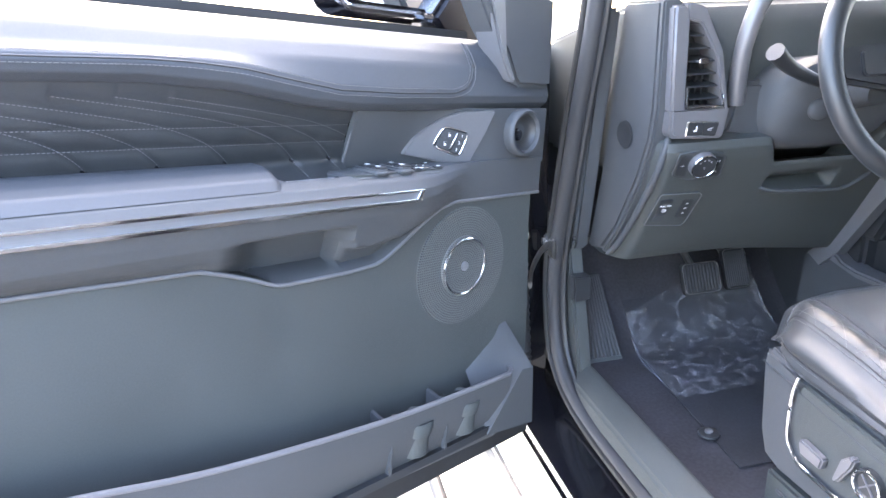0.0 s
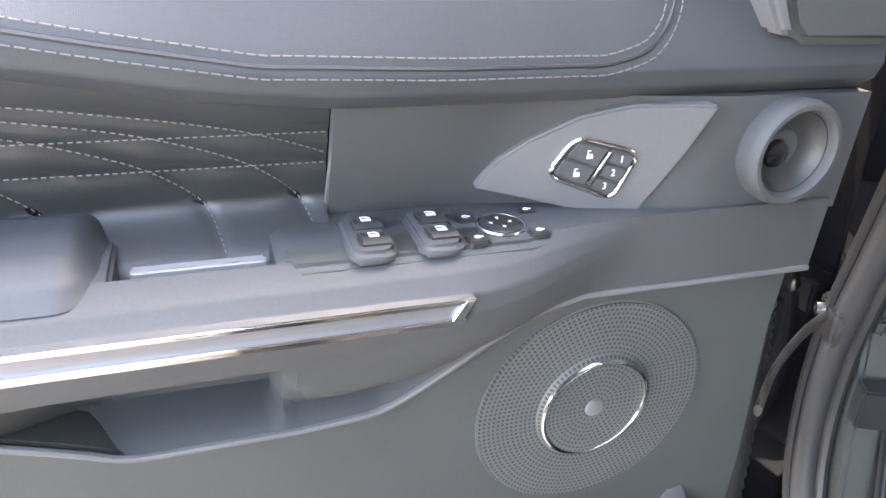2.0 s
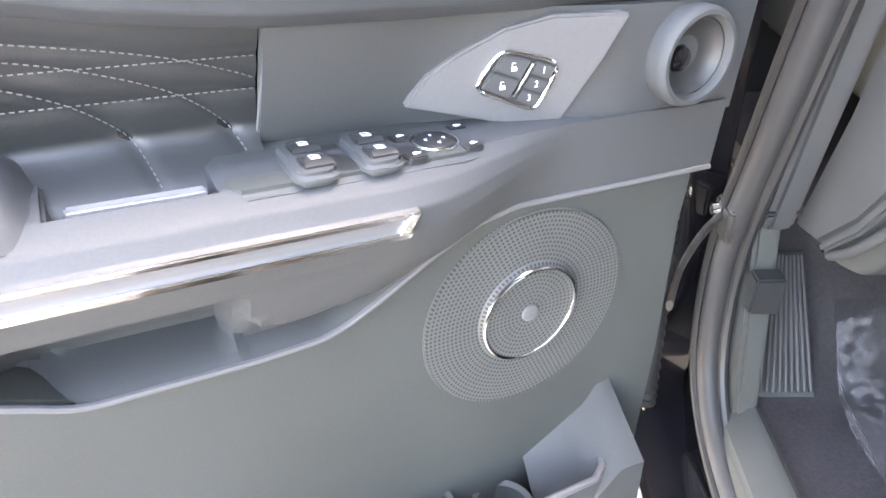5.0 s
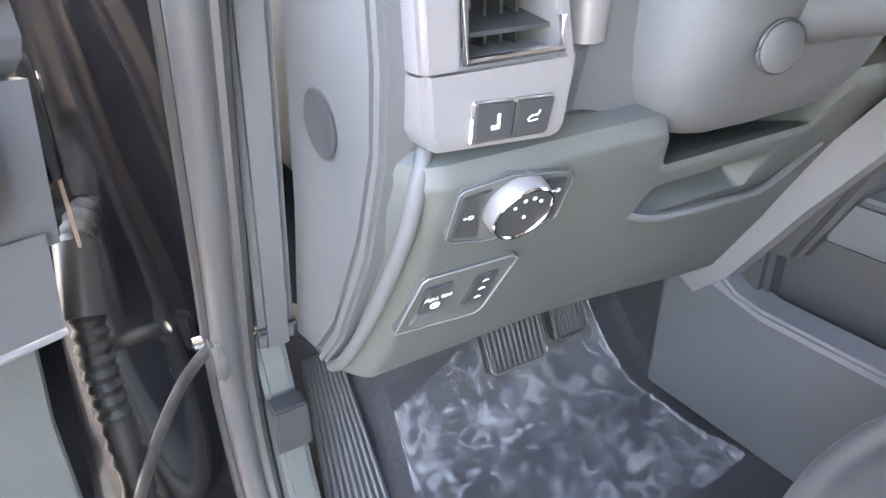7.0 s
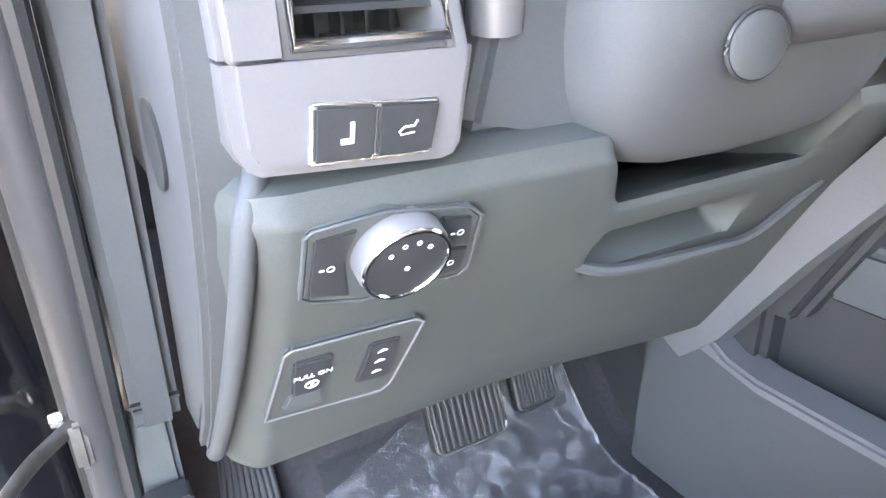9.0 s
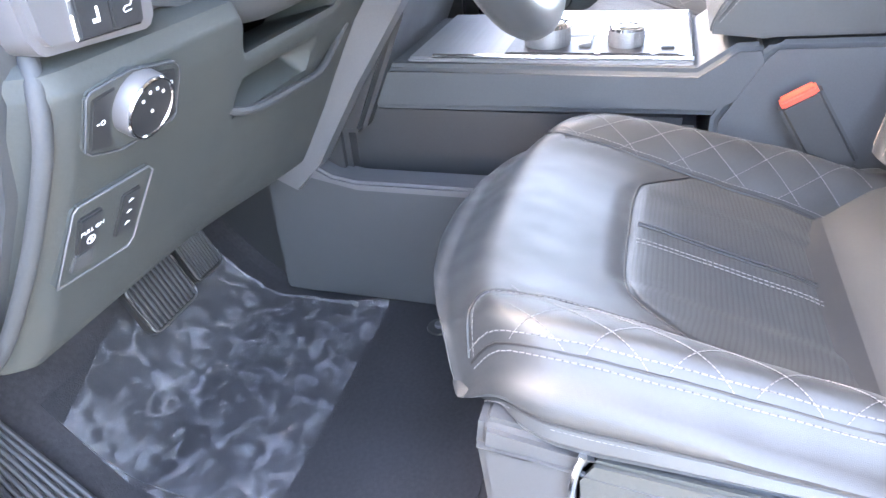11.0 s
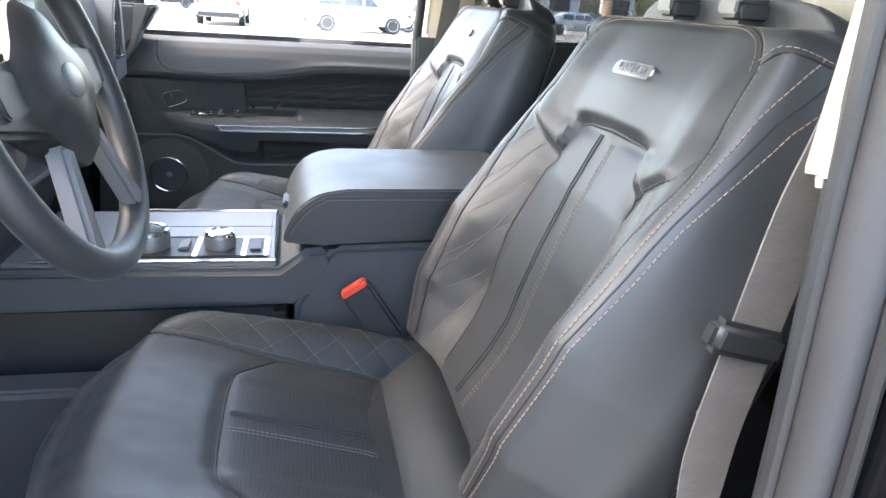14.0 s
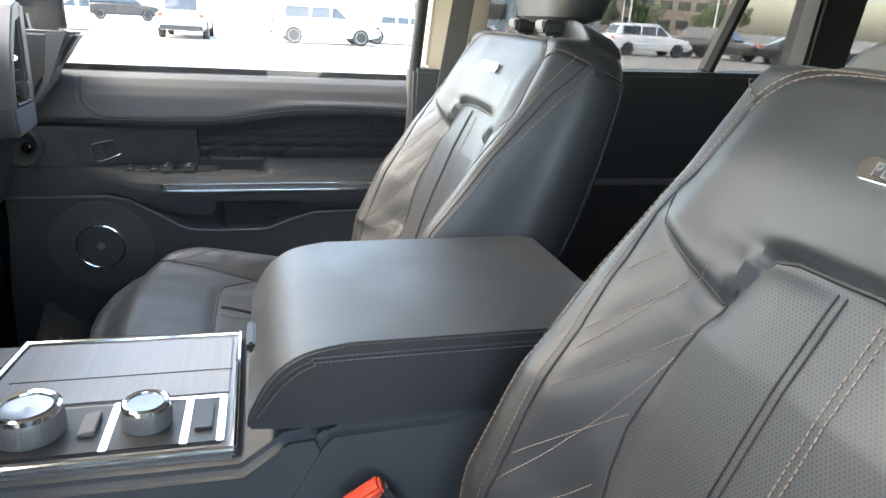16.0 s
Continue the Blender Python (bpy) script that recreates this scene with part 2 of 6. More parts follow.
def prism(outline, d0, d1, axes="xz", bevel=0.0, seg=2, shift=None):
    """An outline pushed from d0 to d1 along the third axis, its edges rounded."""
    bm = bmesh.new()
    f = AX[axes]
    lo = [bm.verts.new(f(a, b, d0)) for a, b in outline]
    hi = [bm.verts.new(f(a, b, d1)) for a, b in outline]
    n = len(outline)
    bm.faces.new(lo)
    bm.faces.new(list(reversed(hi)))
    for i in range(n):
        bm.faces.new((lo[i], hi[i], hi[(i + 1) % n], lo[(i + 1) % n]))
    bmesh.ops.recalc_face_normals(bm, faces=bm.faces)
    if bevel:
        caps = [e for e in bm.edges if (e.verts[0] in lo) == (e.verts[1] in lo)]
        sharp = [e for e in bm.edges if e not in caps and e.calc_face_angle(0) > 0.7]
        bmesh.ops.bevel(bm, geom=caps + sharp, offset=bevel, segments=seg, affect="EDGES", clamp_overlap=True)
    if shift:
        for v in bm.verts:
            v.co = Vector(shift(v.co))
    return bm


def box(lo, hi, bevel=0.0, seg=2):
    return prism([(lo[0], lo[2]), (hi[0], lo[2]), (hi[0], hi[2]), (lo[0], hi[2])], lo[1], hi[1], "xz", bevel, seg)


def join(*bms):
    out = bmesh.new()
    for b in bms:
        me = bpy.data.meshes.new("tmp")
        b.to_mesh(me)
        b.free()
        out.from_mesh(me)
        bpy.data.meshes.remove(me)
    return out


def moved(bm, m):
    bmesh.ops.transform(bm, matrix=m, verts=bm.verts)
    return bm


def rings(loops, closed=True, caps=True):
    """Skin over a row of loops with the same number of points."""
    bm = bmesh.new()
    vs = [[bm.verts.new(p) for p in loop] for loop in loops]
    n = len(loops[0])
    for a, b in zip(vs, vs[1:]):
        for i in range(n if closed else n - 1):
            bm.faces.new((a[i], a[(i + 1) % n], b[(i + 1) % n], b[i]))
    if caps and closed:
        bm.faces.new(list(reversed(vs[0])))
        bm.faces.new(vs[-1])
    bmesh.ops.recalc_face_normals(bm, faces=bm.faces)
    return bm


def tube(path, radius, seg=8, closed=False, flat=1.0, up=(0, 0, 1)):
    """A round bar along a path; radius may be a function of the share of the way."""
    P = [Vector(p) for p in path]
    n = len(P)
    loops = []
    for i, p in enumerate(P):
        a = P[(i - 1) % n] if closed or i else P[i]
        b = P[(i + 1) % n] if closed or i < n - 1 else P[i]
        d = (b - a).normalized()
        s = d.cross(Vector(up))
        s = s.normalized() if s.length > 1e-4 else d.orthogonal().normalized()
        w = s.cross(d)
        r = radius(i / max(1, n - 1)) if callable(radius) else radius
        loops.append([p + s * math.cos(2 * math.pi * k / seg) * r * flat + w * math.sin(2 * math.pi * k / seg) * r for k in range(seg)])
    if closed:
        loops.append(loops[0])
        bm = rings(loops, caps=False)
        bmesh.ops.remove_doubles(bm, verts=bm.verts, dist=1e-6)
        return bm
    return rings(loops)


def lathe(profile, seg=32, m=None):
    """A turned body about z from (radius, height) pairs."""
    bm = rings([[(r * math.cos(2 * math.pi * k / seg), r * math.sin(2 * math.pi * k / seg), h) for k in range(seg)] for r, h in profile])
    return moved(bm, m) if m is not None else bm


def sheet(fn, nu, nv, thick=None):
    """A grid over (0..1, 0..1); thick: a vector by which its back is moved."""
    bm = bmesh.new()
    g = [[bm.verts.new(fn(i / nu, j / nv)) for j in range(nv + 1)] for i in range(nu + 1)]
    for i in range(nu):
        for j in range(nv):
            bm.faces.new((g[i][j], g[i + 1][j], g[i + 1][j + 1], g[i][j + 1]))
    if thick is not None:
        t = Vector(thick)
        h = [[bm.verts.new(v.co + t) for v in row] for row in g]
        for i in range(nu):
            for j in range(nv):
                bm.faces.new((h[i][j], h[i][j + 1], h[i + 1][j + 1], h[i + 1][j]))
        rim = [(i, 0) for i in range(nu)] + [(nu, j) for j in range(nv)] + [(i, nv) for i in range(nu, 0, -1)] + [(0, j) for j in range(nv, 0, -1)]
        for (a, b), (c, d) in zip(rim, rim[1:] + rim[:1]):
            bm.faces.new((g[a][b], h[a][b], h[c][d], g[c][d]))
    bmesh.ops.recalc_face_normals(bm, faces=bm.faces)
    return bm


def stitches(path, step=0.006, length=0.0042, r=0.0007, off=(0, 0, 0)):
    """Single stitches laid along a path, as one mesh."""
    P = [Vector(p) + Vector(off) for p in path]
    bm = bmesh.new()
    carry = 0.0
    for a, b in zip(P, P[1:]):
        d = b - a
        L = d.length
        if L < 1e-6:
            continue
        d /= L
        s = d.orthogonal().normalized() * r
        w = d.cross(s)
        x = carry
        while x < L:
            c, e = a + d * x, a + d * (x + length)
            lo = [bm.verts.new(c + s), bm.verts.new(c + w), bm.verts.new(c - s), bm.verts.new(c - w)]
            hi = [bm.verts.new(e + s), bm.verts.new(e + w), bm.verts.new(e - s), bm.verts.new(e - w)]
            for k in range(4):
                bm.faces.new((lo[k], lo[(k + 1) % 4], hi[(k + 1) % 4], hi[k]))
            x += step
        carry = x - L
    return bm


def writing(name, text, size, m, mat, parent):
    """A word or digit in the built-in font, as a thin raised mark."""
    cu = bpy.data.curves.new(name, "FONT")
    cu.body, cu.size, cu.align_x, cu.align_y, cu.extrude = text, size, "CENTER", "CENTER", 0.0002
    cu.materials.append(mat)
    ob = new(name, cu)
    ob.parent = parent
    ob.matrix_basis = m
    return ob


def rounded(cx, cz, w, h, r, n=4):
    out = []
    for sx, sz, a0 in ((1, 1, 0), (-1, 1, 90), (-1, -1, 180), (1, -1, 270)):
        for k in range(n + 1):
            a = radians(a0 + 90 * k / n)
            out.append((cx + sx * (w / 2 - r) + r * math.cos(a), cz + sz * (h / 2 - r) + r * math.sin(a)))
    return out

# ---- front doors ----
LOW_SEAM = [(0.03, 0.011), (0.255, 0.013), (0.295, 0.004), (0.334, -0.018), (0.388, -0.052), (0.42, -0.068), (0.476, -0.072), (0.595, -0.071), (0.633, -0.055), (0.669, -0.042), (0.706, -0.031), (0.916, -0.024), (1.08, -0.02)]
LEDGE_SEAM = [(0.19, 0.19), (0.38, 0.188), (0.493, 0.191), (0.571, 0.203), (0.635, 0.214), (0.70, 0.219), (0.757, 0.220), (0.89, 0.217), (1.08, 0.214)]
LEDGE_UNDER = [(0.02, 0.162), (0.17, 0.160), (0.322, 0.158), (0.45, 0.158), (0.535, 0.165), (0.60, 0.176), (0.654, 0.184), (0.755, 0.190), (0.891, 0.188), (1.08, 0.184)]


def front_door(m, label, mirrored):
    FLIP[0] = mirrored
    door = thing("car_door", label, "car door", m, "front doors")
    # painted shell and its inner edge
    part("outer_shell", prism([(-0.03, -0.50), (-0.03, 0.20), (0.02, 0.27), (1.12, 0.27), (1.12, -0.38), (1.02, -0.50)], -0.17, -0.095, "xz", 0.012, 3), GLOSS_BLACK, door, "black painted door shell")
    part("inner_frame", prism([(-0.005, -0.48), (-0.005, 0.255), (1.09, 0.255), (1.09, -0.36), (1.0, -0.48)], -0.097, -0.06, "xz", 0.006), GLOSS_BLACK, door)
    # lower trim panel
    top = [(u, interp(LOW_SEAM, u)) for u in [0.03 + 1.04 * k / 60 for k in range(61)]]
    part("lower_panel", prism([(0.028, -0.22), (0.045, -0.05), (0.045, 0.0)] + top[1:] + [(1.075, -0.34), (1.0, -0.44), (0.02, -0.44)], -0.062, 0.0, "xz", 0.004, 2), PLASTIC_LOW, door, "dark grained lower door panel")
    seam = [(u, 0.0032, z - 0.002) for u, z in top]
    # seam bead in lighter grey, the highlight along it put into the colour
    part("lit_panel_seam", tube(curve_pts(seam, 2), 0.0030, 8), PLASTIC_GREY, door)
    # armrest body

    def arm(a, b):
        u = 0.03 + 1.045 * a
        bulge = smoothstep(0.20, 0.38, u)
        zb = interp(LOW_SEAM, u) + 0.001
        prof = [(-0.06, 0.070), (-0.02, 0.0735), (0.012, 0.0715), (0.031, 0.062), (0.040, 0.048), (0.041, 0.033), (0.036, 0.015), (0.030, 0.0), (0.024, 0.25), (0.016, 0.6), (0.003, 1.0)]
        x = b * (len(prof) - 1)
        i = min(int(x), len(prof) - 2)
        f = x - i

        def at(k):
            n, z = prof[k]
            if k >= 8:
                z = -0.002 + (zb + 0.002) * z
            elif k == 7:
                z = 0.0
            zf = 0.076 + (zb - 0.076) * max(0.0, (k - 2) / 8)
            nf = -0.06 if k == 0 else -0.02 if k == 1 else 0.004
            return nf + (n - nf) * bulge, zf + (z - zf) * bulge
        n0, z0 = at(i)
        n1, z1 = at(i + 1)
        n, z = n0 + (n1 - n0) * f, z0 + (z1 - z0) * f
        deep = smoothstep(0.484, 0.496, u) * (1 - smoothstep(0.60, 0.69, u)) * smoothstep(0.004, -0.006, z) if z < 0.004 else 0
        deep = deep * (1 - smoothstep(-0.055, -0.07, z)) if z < -0.055 else deep
        rim_z = interp([(0.30, 0.006), (0.311, 0.002), (0.389, -0.031), (0.456, -0.0375), (0.4785, -0.034), (0.484, -0.020), (0.4865, 0.004)], u)
        scoop = smoothstep(0.30, 0.345, u) * (1 - smoothstep(0.484, 0.488, u)) * smoothstep(rim_z + 0.003, rim_z - 0.006, z) * smoothstep(zb, zb + 0.010, z)
        if z > 0.055 and n < 0.012:
            z -= 0.045 * smoothstep(0.489, 0.494, u) * (1 - smoothstep(0.578, 0.586, u)) * smoothstep(0.010, 0.0, n)
        return (u, n - 0.055 * deep - 0.022 * scoop, z)

    part("armrest", sheet(arm, 150, 60), PLASTIC, door, "charcoal moulded armrest with a pull pocket")
    # raised elbow pad

    def pad(a, b):
        u = 0.585 + 0.490 * a
        w = smoothstep(0, 0.055, a)
        prof = [(-0.056, 0.070), (-0.055, 0.086), (-0.048, 0.091), (-0.02, 0.091), (0.004, 0.086), (0.020, 0.078), (0.030, 0.064)]
        x = b * 6
        i = min(int(x), 5)
        n = prof[i][0] + (prof[i + 1][0] - prof[i][0]) * (x - i)
        z = prof[i][1] + (prof[i + 1][1] - prof[i][1]) * (x - i)
        return (u - 0.012 * (1 - b) * w, n - 0.015 * (1 - w) * b, 0.066 + (z - 0.066) * (0.15 + 0.85 * w))

    part("elbow_pad", sheet(pad, 90, 24), LEATHER_SOFT, door, "soft black elbow pad")
    # pull cup behind the armrest roll, with its bar
    part("pull_cup", prism([(0.490, -0.088), (0.600, -0.088), (0.600, 0.006), (0.490, 0.006)], 0.010, 0.020, "xy", 0.002), PLASTIC, door)
    # the bar's pale base colour stands in for the sky mirrored in it
    part("pull_bar", box((0.495, -0.0105, 0.056), (0.576, -0.0015, 0.0685), 0.0015), SKY_LIT_METAL, door, "satin bar paled for its sky reflection")
    # bright strip along the armrest
    part("strip", prism([(0.376, 0.034), (0.370, 0.048), (1.07, 0.053), (1.07, 0.035)], 0.034, 0.0445, "xz", 0.001), BRUSHED, door, "brushed metal strip")
    part("strip_edge", prism([(0.372, 0.0455), (0.369, 0.0495), (1.07, 0.0545), (1.07, 0.0505)], 0.036, 0.0470, "xz", 0.001), CHROME, door, "chrome edge")
    part("strip_edge", prism([(0.374, 0.0305), (0.372, 0.0355), (1.07, 0.0385), (1.07, 0.0335)], 0.036, 0.0475, "xz", 0.001), CHROME, door, "chrome edge")
    part("strip_tip", prism([(0.377, 0.0305), (0.366, 0.0495), (0.374, 0.0495), (0.386, 0.0305)], 0.034, 0.0472, "xz", 0.001), CHROME, door, "chrome tip")
    # quilted insert

    lean0 = lambda z: -0.012 + 0.40 * (z - 0.075)
    lean = lambda z: lean0(z) + 0.055 * smoothstep(0.090, 0.050, z)

    def quilt(a, b):
        u = 0.447 + 0.628 * a
        z0, z1 = 0.015, interp(LEDGE_UNDER, u) + 0.004
        z = z0 + (z1 - z0) * b
        n = -0.0555
        d = 1.0
        for zz in (0.1395, 0.1150):
            d = min(d, abs(z - zz))
        for line in QUILT:
            d = min(d, abs(z - interp(line, u)) * 0.8 if line[0][0] <= u <= line[-1][0] else 1.0)
        return (u, n + 0.0042 * (1 - math.exp(-(d / 0.006) ** 1.2)) + lean(z), z)

    def swept(u0):
        return [(u0 - 0.004, 0.020), (u0, 0.050), (u0 + 0.014, 0.0855), (u0 + 0.040, 0.111), (u0 + 0.067, 0.126), (u0 + 0.106, 0.140), (u0 + 0.139, 0.148), (u0 + 0.19, 0.157), (u0 + 0.25, 0.166), (u0 + 0.33, 0.177)]
    QUILT = [swept(u0) for u0 in (0.388, 0.451, 0.515, 0.615, 0.705, 0.79, 0.875)]
    part("quilted_insert", sheet(quilt, 150, 40, (0, -0.006, 0)), LEATHER, door, "black leather insert with crossing quilt seams")
    lines = []
    for zz in (0.1395, 0.1150):
        lines.append(stitches([(0.449 + 0.62 * k / 40, -0.0535 + lean(zz), zz) for k in range(41)], 0.0050, 0.0028, 0.0005))
    for line in QUILT:
        pts = [(u, -0.0530 + lean(z), z) for u, z in [(p.x, p.y) for p in curve_pts([(u, z, 0) for u, z in line], 6)] if 0.448 < u < 1.07 and 0.030 < z < interp(LEDGE_UNDER, u)]
        lines.append(stitches(pts, 0.0050, 0.0028, 0.0005))
    part("stitching", join(*lines), STITCH, door, "pale grey contrast stitching")
    # plain panel in front of the insert
    def base(u, z):
        return -0.046 + (0.046 * smoothstep(0.34, 0.15, u) if u < 0.34 else 0.0) + (lean0(z) + 0.004) * smoothstep(0.15, 0.40, u)
    part("front_insert", sheet(lambda a, b: (0.02 + 0.426 * a, base(0.02 + 0.426 * a, 0.066 + 0.099 * b), 0.066 + 0.099 * b), 60, 12, (0, -0.012, 0)), PLASTIC, door)
    part("insert_edge", tube([(0.447, -0.047 + lean0(0.072), 0.072), (0.446, -0.045 + lean0(0.11), 0.11), (0.442, -0.045 + lean0(0.16), 0.16)], 0.0018, 6), PLASTIC_GREY, door)
    face = [(0.338, 0.090), (0.334, 0.099), (0.323, 0.115), (0.303, 0.131), (0.271, 0.150), (0.236, 0.160), (0.175, 0.162), (0.188, 0.125), (0.215, 0.066), (0.246, 0.070), (0.297, 0.082)]
    gu, gz = (base(0.32, 0.11) - base(0.18, 0.11)) / 0.14, (base(0.25, 0.15) - base(0.25, 0.07)) / 0.08
    mid = (base(0.32, 0.11) + base(0.18, 0.11)) / 2
    slant = lambda c: (c.x, c.y + mid + gu * (c.x - 0.25) + gz * (c.z - 0.11), c.z)
    # same plastic both sides; the driver's facet gets paler grey for its sky light
    part("lock_panel", prism(face, -0.01, 0.0065, "xz", 0.002, 2, slant), PLASTIC if mirrored else PLASTIC_GREY, door, "charcoal trim panel" if mirrored else "charcoal trim panel paled where it catches the sky")
    # memory and lock buttons in a chrome frame
    quad = [(0.272, 0.1355), (0.2235, 0.1245), (0.2355, 0.084), (0.2885, 0.1035)]
    loop = []
    for k, (u, z) in enumerate(quad):
        (ua, za), (ub, zb) = quad[k - 1], quad[(k + 1) % 4]
        la, lb = math.hypot(ua - u, za - z), math.hypot(ub - u, zb - z)
        pa, pb_ = (u + (ua - u) * 0.011 / la, z + (za - z) * 0.011 / la), (u + (ub - u) * 0.011 / lb, z + (zb - z) * 0.011 / lb)
        for j in range(7):
            f = j / 6
            loop.append(tuple((1 - f) ** 2 * pa[i] + 2 * f * (1 - f) * (u, z)[i] + f * f * pb_[i] for i in (0, 1)))
    ring = [Vector((u, slant(Vector((u, 0.0075, z)))[1], z)) for u, z in loop]
    pad_ = part("button_pad", prism([(p.x, p.z) for p in ring], 0.0, 0.0075, "xz", 0.001, 2, slant), PLASTIC_DARK, door, "dark button block")
    part("bezel", tube(ring, 0.0019, 8, True), CHROME, pad_, "thin chrome frame")
    def within(a, b):
        """A place in the button block; a from left to right, b from top to bottom."""
        return tuple((quad[0][i] * (1 - a) + quad[1][i] * a) * (1 - b) + (quad[3][i] * (1 - a) + quad[2][i] * a) * b for i in (0, 1))
    for a0, a1, b0, b1 in ((0.07, 0.53, 0.08, 0.49), (0.07, 0.53, 0.515, 0.92), (0.60, 0.95, 0.08, 0.345), (0.60, 0.95, 0.37, 0.635), (0.60, 0.95, 0.66, 0.92)):
        part("button", prism([within(a0, b0), within(a1, b0), within(a1, b1), within(a0, b1)], 0.004, 0.0098, "xz", 0.0012, 2, slant), PLASTIC, pad_)
    part("button_divider", prism([within(0.54, 0.14), within(0.59, 0.14), within(0.59, 0.86), within(0.54, 0.86)], 0.0, 0.0112, "xz", 0.0006, 1, slant), CHROME, pad_, "chrome divider")
    if not mirrored:
        for txt, (u, z) in (("1", within(0.775, 0.21)), ("2", within(0.775, 0.50)), ("3", within(0.775, 0.79))):
            writing("digit", txt, 0.0075, Matrix.Translation((u, slant(Vector((u, 0.0103, z)))[1], z)) @ pose(0, 0, 0, 90, 0, 180), WHITE_MARK, pad_)
        for u, z in (within(0.32, 0.29), within(0.32, 0.72)):
            y = slant(Vector((u, 0.0101, z)))[1]
            part("lock_symbol", join(box((u - 0.0025, y - 0.0002, z - 0.003), (u + 0.0025, y + 0.0002, z + 0.0005)), tube([(u - 0.002, y, z + 0.0005), (u - 0.002, y, z + 0.003), (u + 0.002, y, z + 0.003), (u + 0.002, y, z + 0.001)], 0.0004, 5)), WHITE_MARK, pad_, "white lock symbol")
    # tweeter
    tm = Matrix.Translation((0.098, 0.012, 0.123)) @ pose(0, 0, 0, -90, 0, 0)
    tw = part("tweeter", lathe([(0.041, -0.014), (0.0425, 0.000), (0.0415, 0.006), (0.0390, 0.009), (0.0355, 0.009), (0.0330, 0.005), (0.0325, -0.010)], 44, tm), PLASTIC, door, "round grey tweeter surround")
    part("tweeter_dish", lathe([(0.001, -0.0125), (0.0325, -0.0122), (0.0325, 0.002), (0.0315, 0.002), (0.028, -0.005), (0.019, -0.0095), (0.008, -0.0108), (0.001, -0.011)], 36, tm), PLASTIC_DARK, tw, "dark dished tweeter grille")
    part("tweeter_dome", lathe([(0.012, -0.0105), (0.010, -0.006), (0.005, -0.0045), (0.001, -0.0043)], 20, tm @ Matrix.Translation((0.006, 0.004, 0))), GLOSS_BLACK, tw, "small black tweeter dome")
    # switch block on the armrest
    plate = part("switch_plate", prism([(0.487, -0.066), (0.480, -0.075), (0.468, -0.079), (0.3146, -0.075), (0.275, -0.045), (0.238, -0.010), (0.262, 0.006), (0.316, 0.0195), (0.435, 0.0215), (0.480, 0.0215), (0.489, 0.012)], 0.050, 0.0725, "xy", 0.005, 3), PLASTIC_LOW, door, "dark switch plate")
    for u0 in (0.428, 0.381):
        part("switch_well", prism([(u0 - 0.040, -0.030), (u0 - 0.014, -0.036), (u0 - 0.012, 0.016), (u0 - 0.030, 0.014)], 0.066, 0.0731, "xy", 0.0004, 1), PLASTIC_DARK, plate, "dark finger well")
        part("switch_shroud", prism(rounded(u0 + 0.001, -0.008, 0.032, 0.064, 0.010), 0.068, 0.0785, "xy", 0.004, 3), PLASTIC, plate, "rounded switch shroud")
        for n0 in (-0.021, 0.004):
            rocker = [(-0.0115, -0.004), (-0.0115, 0.001), (-0.006, 0.003), (0.006, 0.0045), (0.0115, 0.002), (0.0115, -0.004)]
            part("window_switch", prism([(n0 + a, 0.0775 + b) for a, b in rocker], u0 - 0.0135, u0 + 0.0085, "yz", 0.0016, 2), PLASTIC_DARK, plate, "window rocker switch")
            x = u0 - 0.002
            part("window_symbol", join(tube([(x + a, n0 + b, 0.0822) for a, b in ((-0.0032, 0.003), (-0.0032, -0.001), (-0.001, -0.003), (0.0032, -0.003), (0.0032, 0.003))], 0.0003, 4, True), tube([(x - 0.0032, n0 + 0.0005, 0.0822), (x + 0.0032, n0 + 0.0005, 0.0822)], 0.0003, 4)), WHITE_MARK, plate, "white window symbol")
    part("mirror_switch", lathe([(0.0158, 0.0), (0.0158, 0.0030), (0.0145, 0.0040), (0.002, 0.0036)], 28, Matrix.Translation((0.328, -0.010, 0.0715))), PLASTIC_DARK, plate, "round mirror switch")
    part("mirror_ring", tube([(0.328 + 0.0175 * math.cos(a), -0.010 + 0.0175 * math.sin(a), 0.0735) for a in [math.pi * k / 16 for k in range(32)]], 0.0012, 6, True), CHROME, plate, "chrome ring")
    for a in range(4):
        x, y = 0.328 + 0.0075 * math.cos(a * math.pi / 2), -0.010 + 0.0075 * math.sin(a * math.pi / 2)
        part("arrow", prism([(x - 0.0014, y - 0.0012), (x + 0.0014, y - 0.0012), (x, y + 0.0016)], 0.0748, 0.0758, "xy"), WHITE_MARK, plate)
    for u, n, w, h in ((0.351, -0.024, 0.014, 0.014), (0.354, 0.010, 0.016, 0.014), (0.300, -0.028, 0.016, 0.012), (0.306, 0.008, 0.016, 0.011)):
        part("mirror_button", prism(rounded(u, n, w, h, 0.003), 0.070, 0.0755, "xy", 0.001), PLASTIC_DARK, plate)
        part("button_symbol", join(tube([(u + 0.0022 * math.cos(a), n + 0.0016 * math.sin(a), 0.0759) for a in [2 * math.pi * j / 8 for j in range(8)]], 0.0004, 4, True), box((u - 0.004, n - 0.0004, 0.0755), (u - 0.0022, n + 0.0004, 0.0762))), WHITE_MARK, plate)
    # upper ledge

    def ledge(a, b):
        u = 0.02 + 1.055 * a
        zu = interp(LEDGE_UNDER, u)
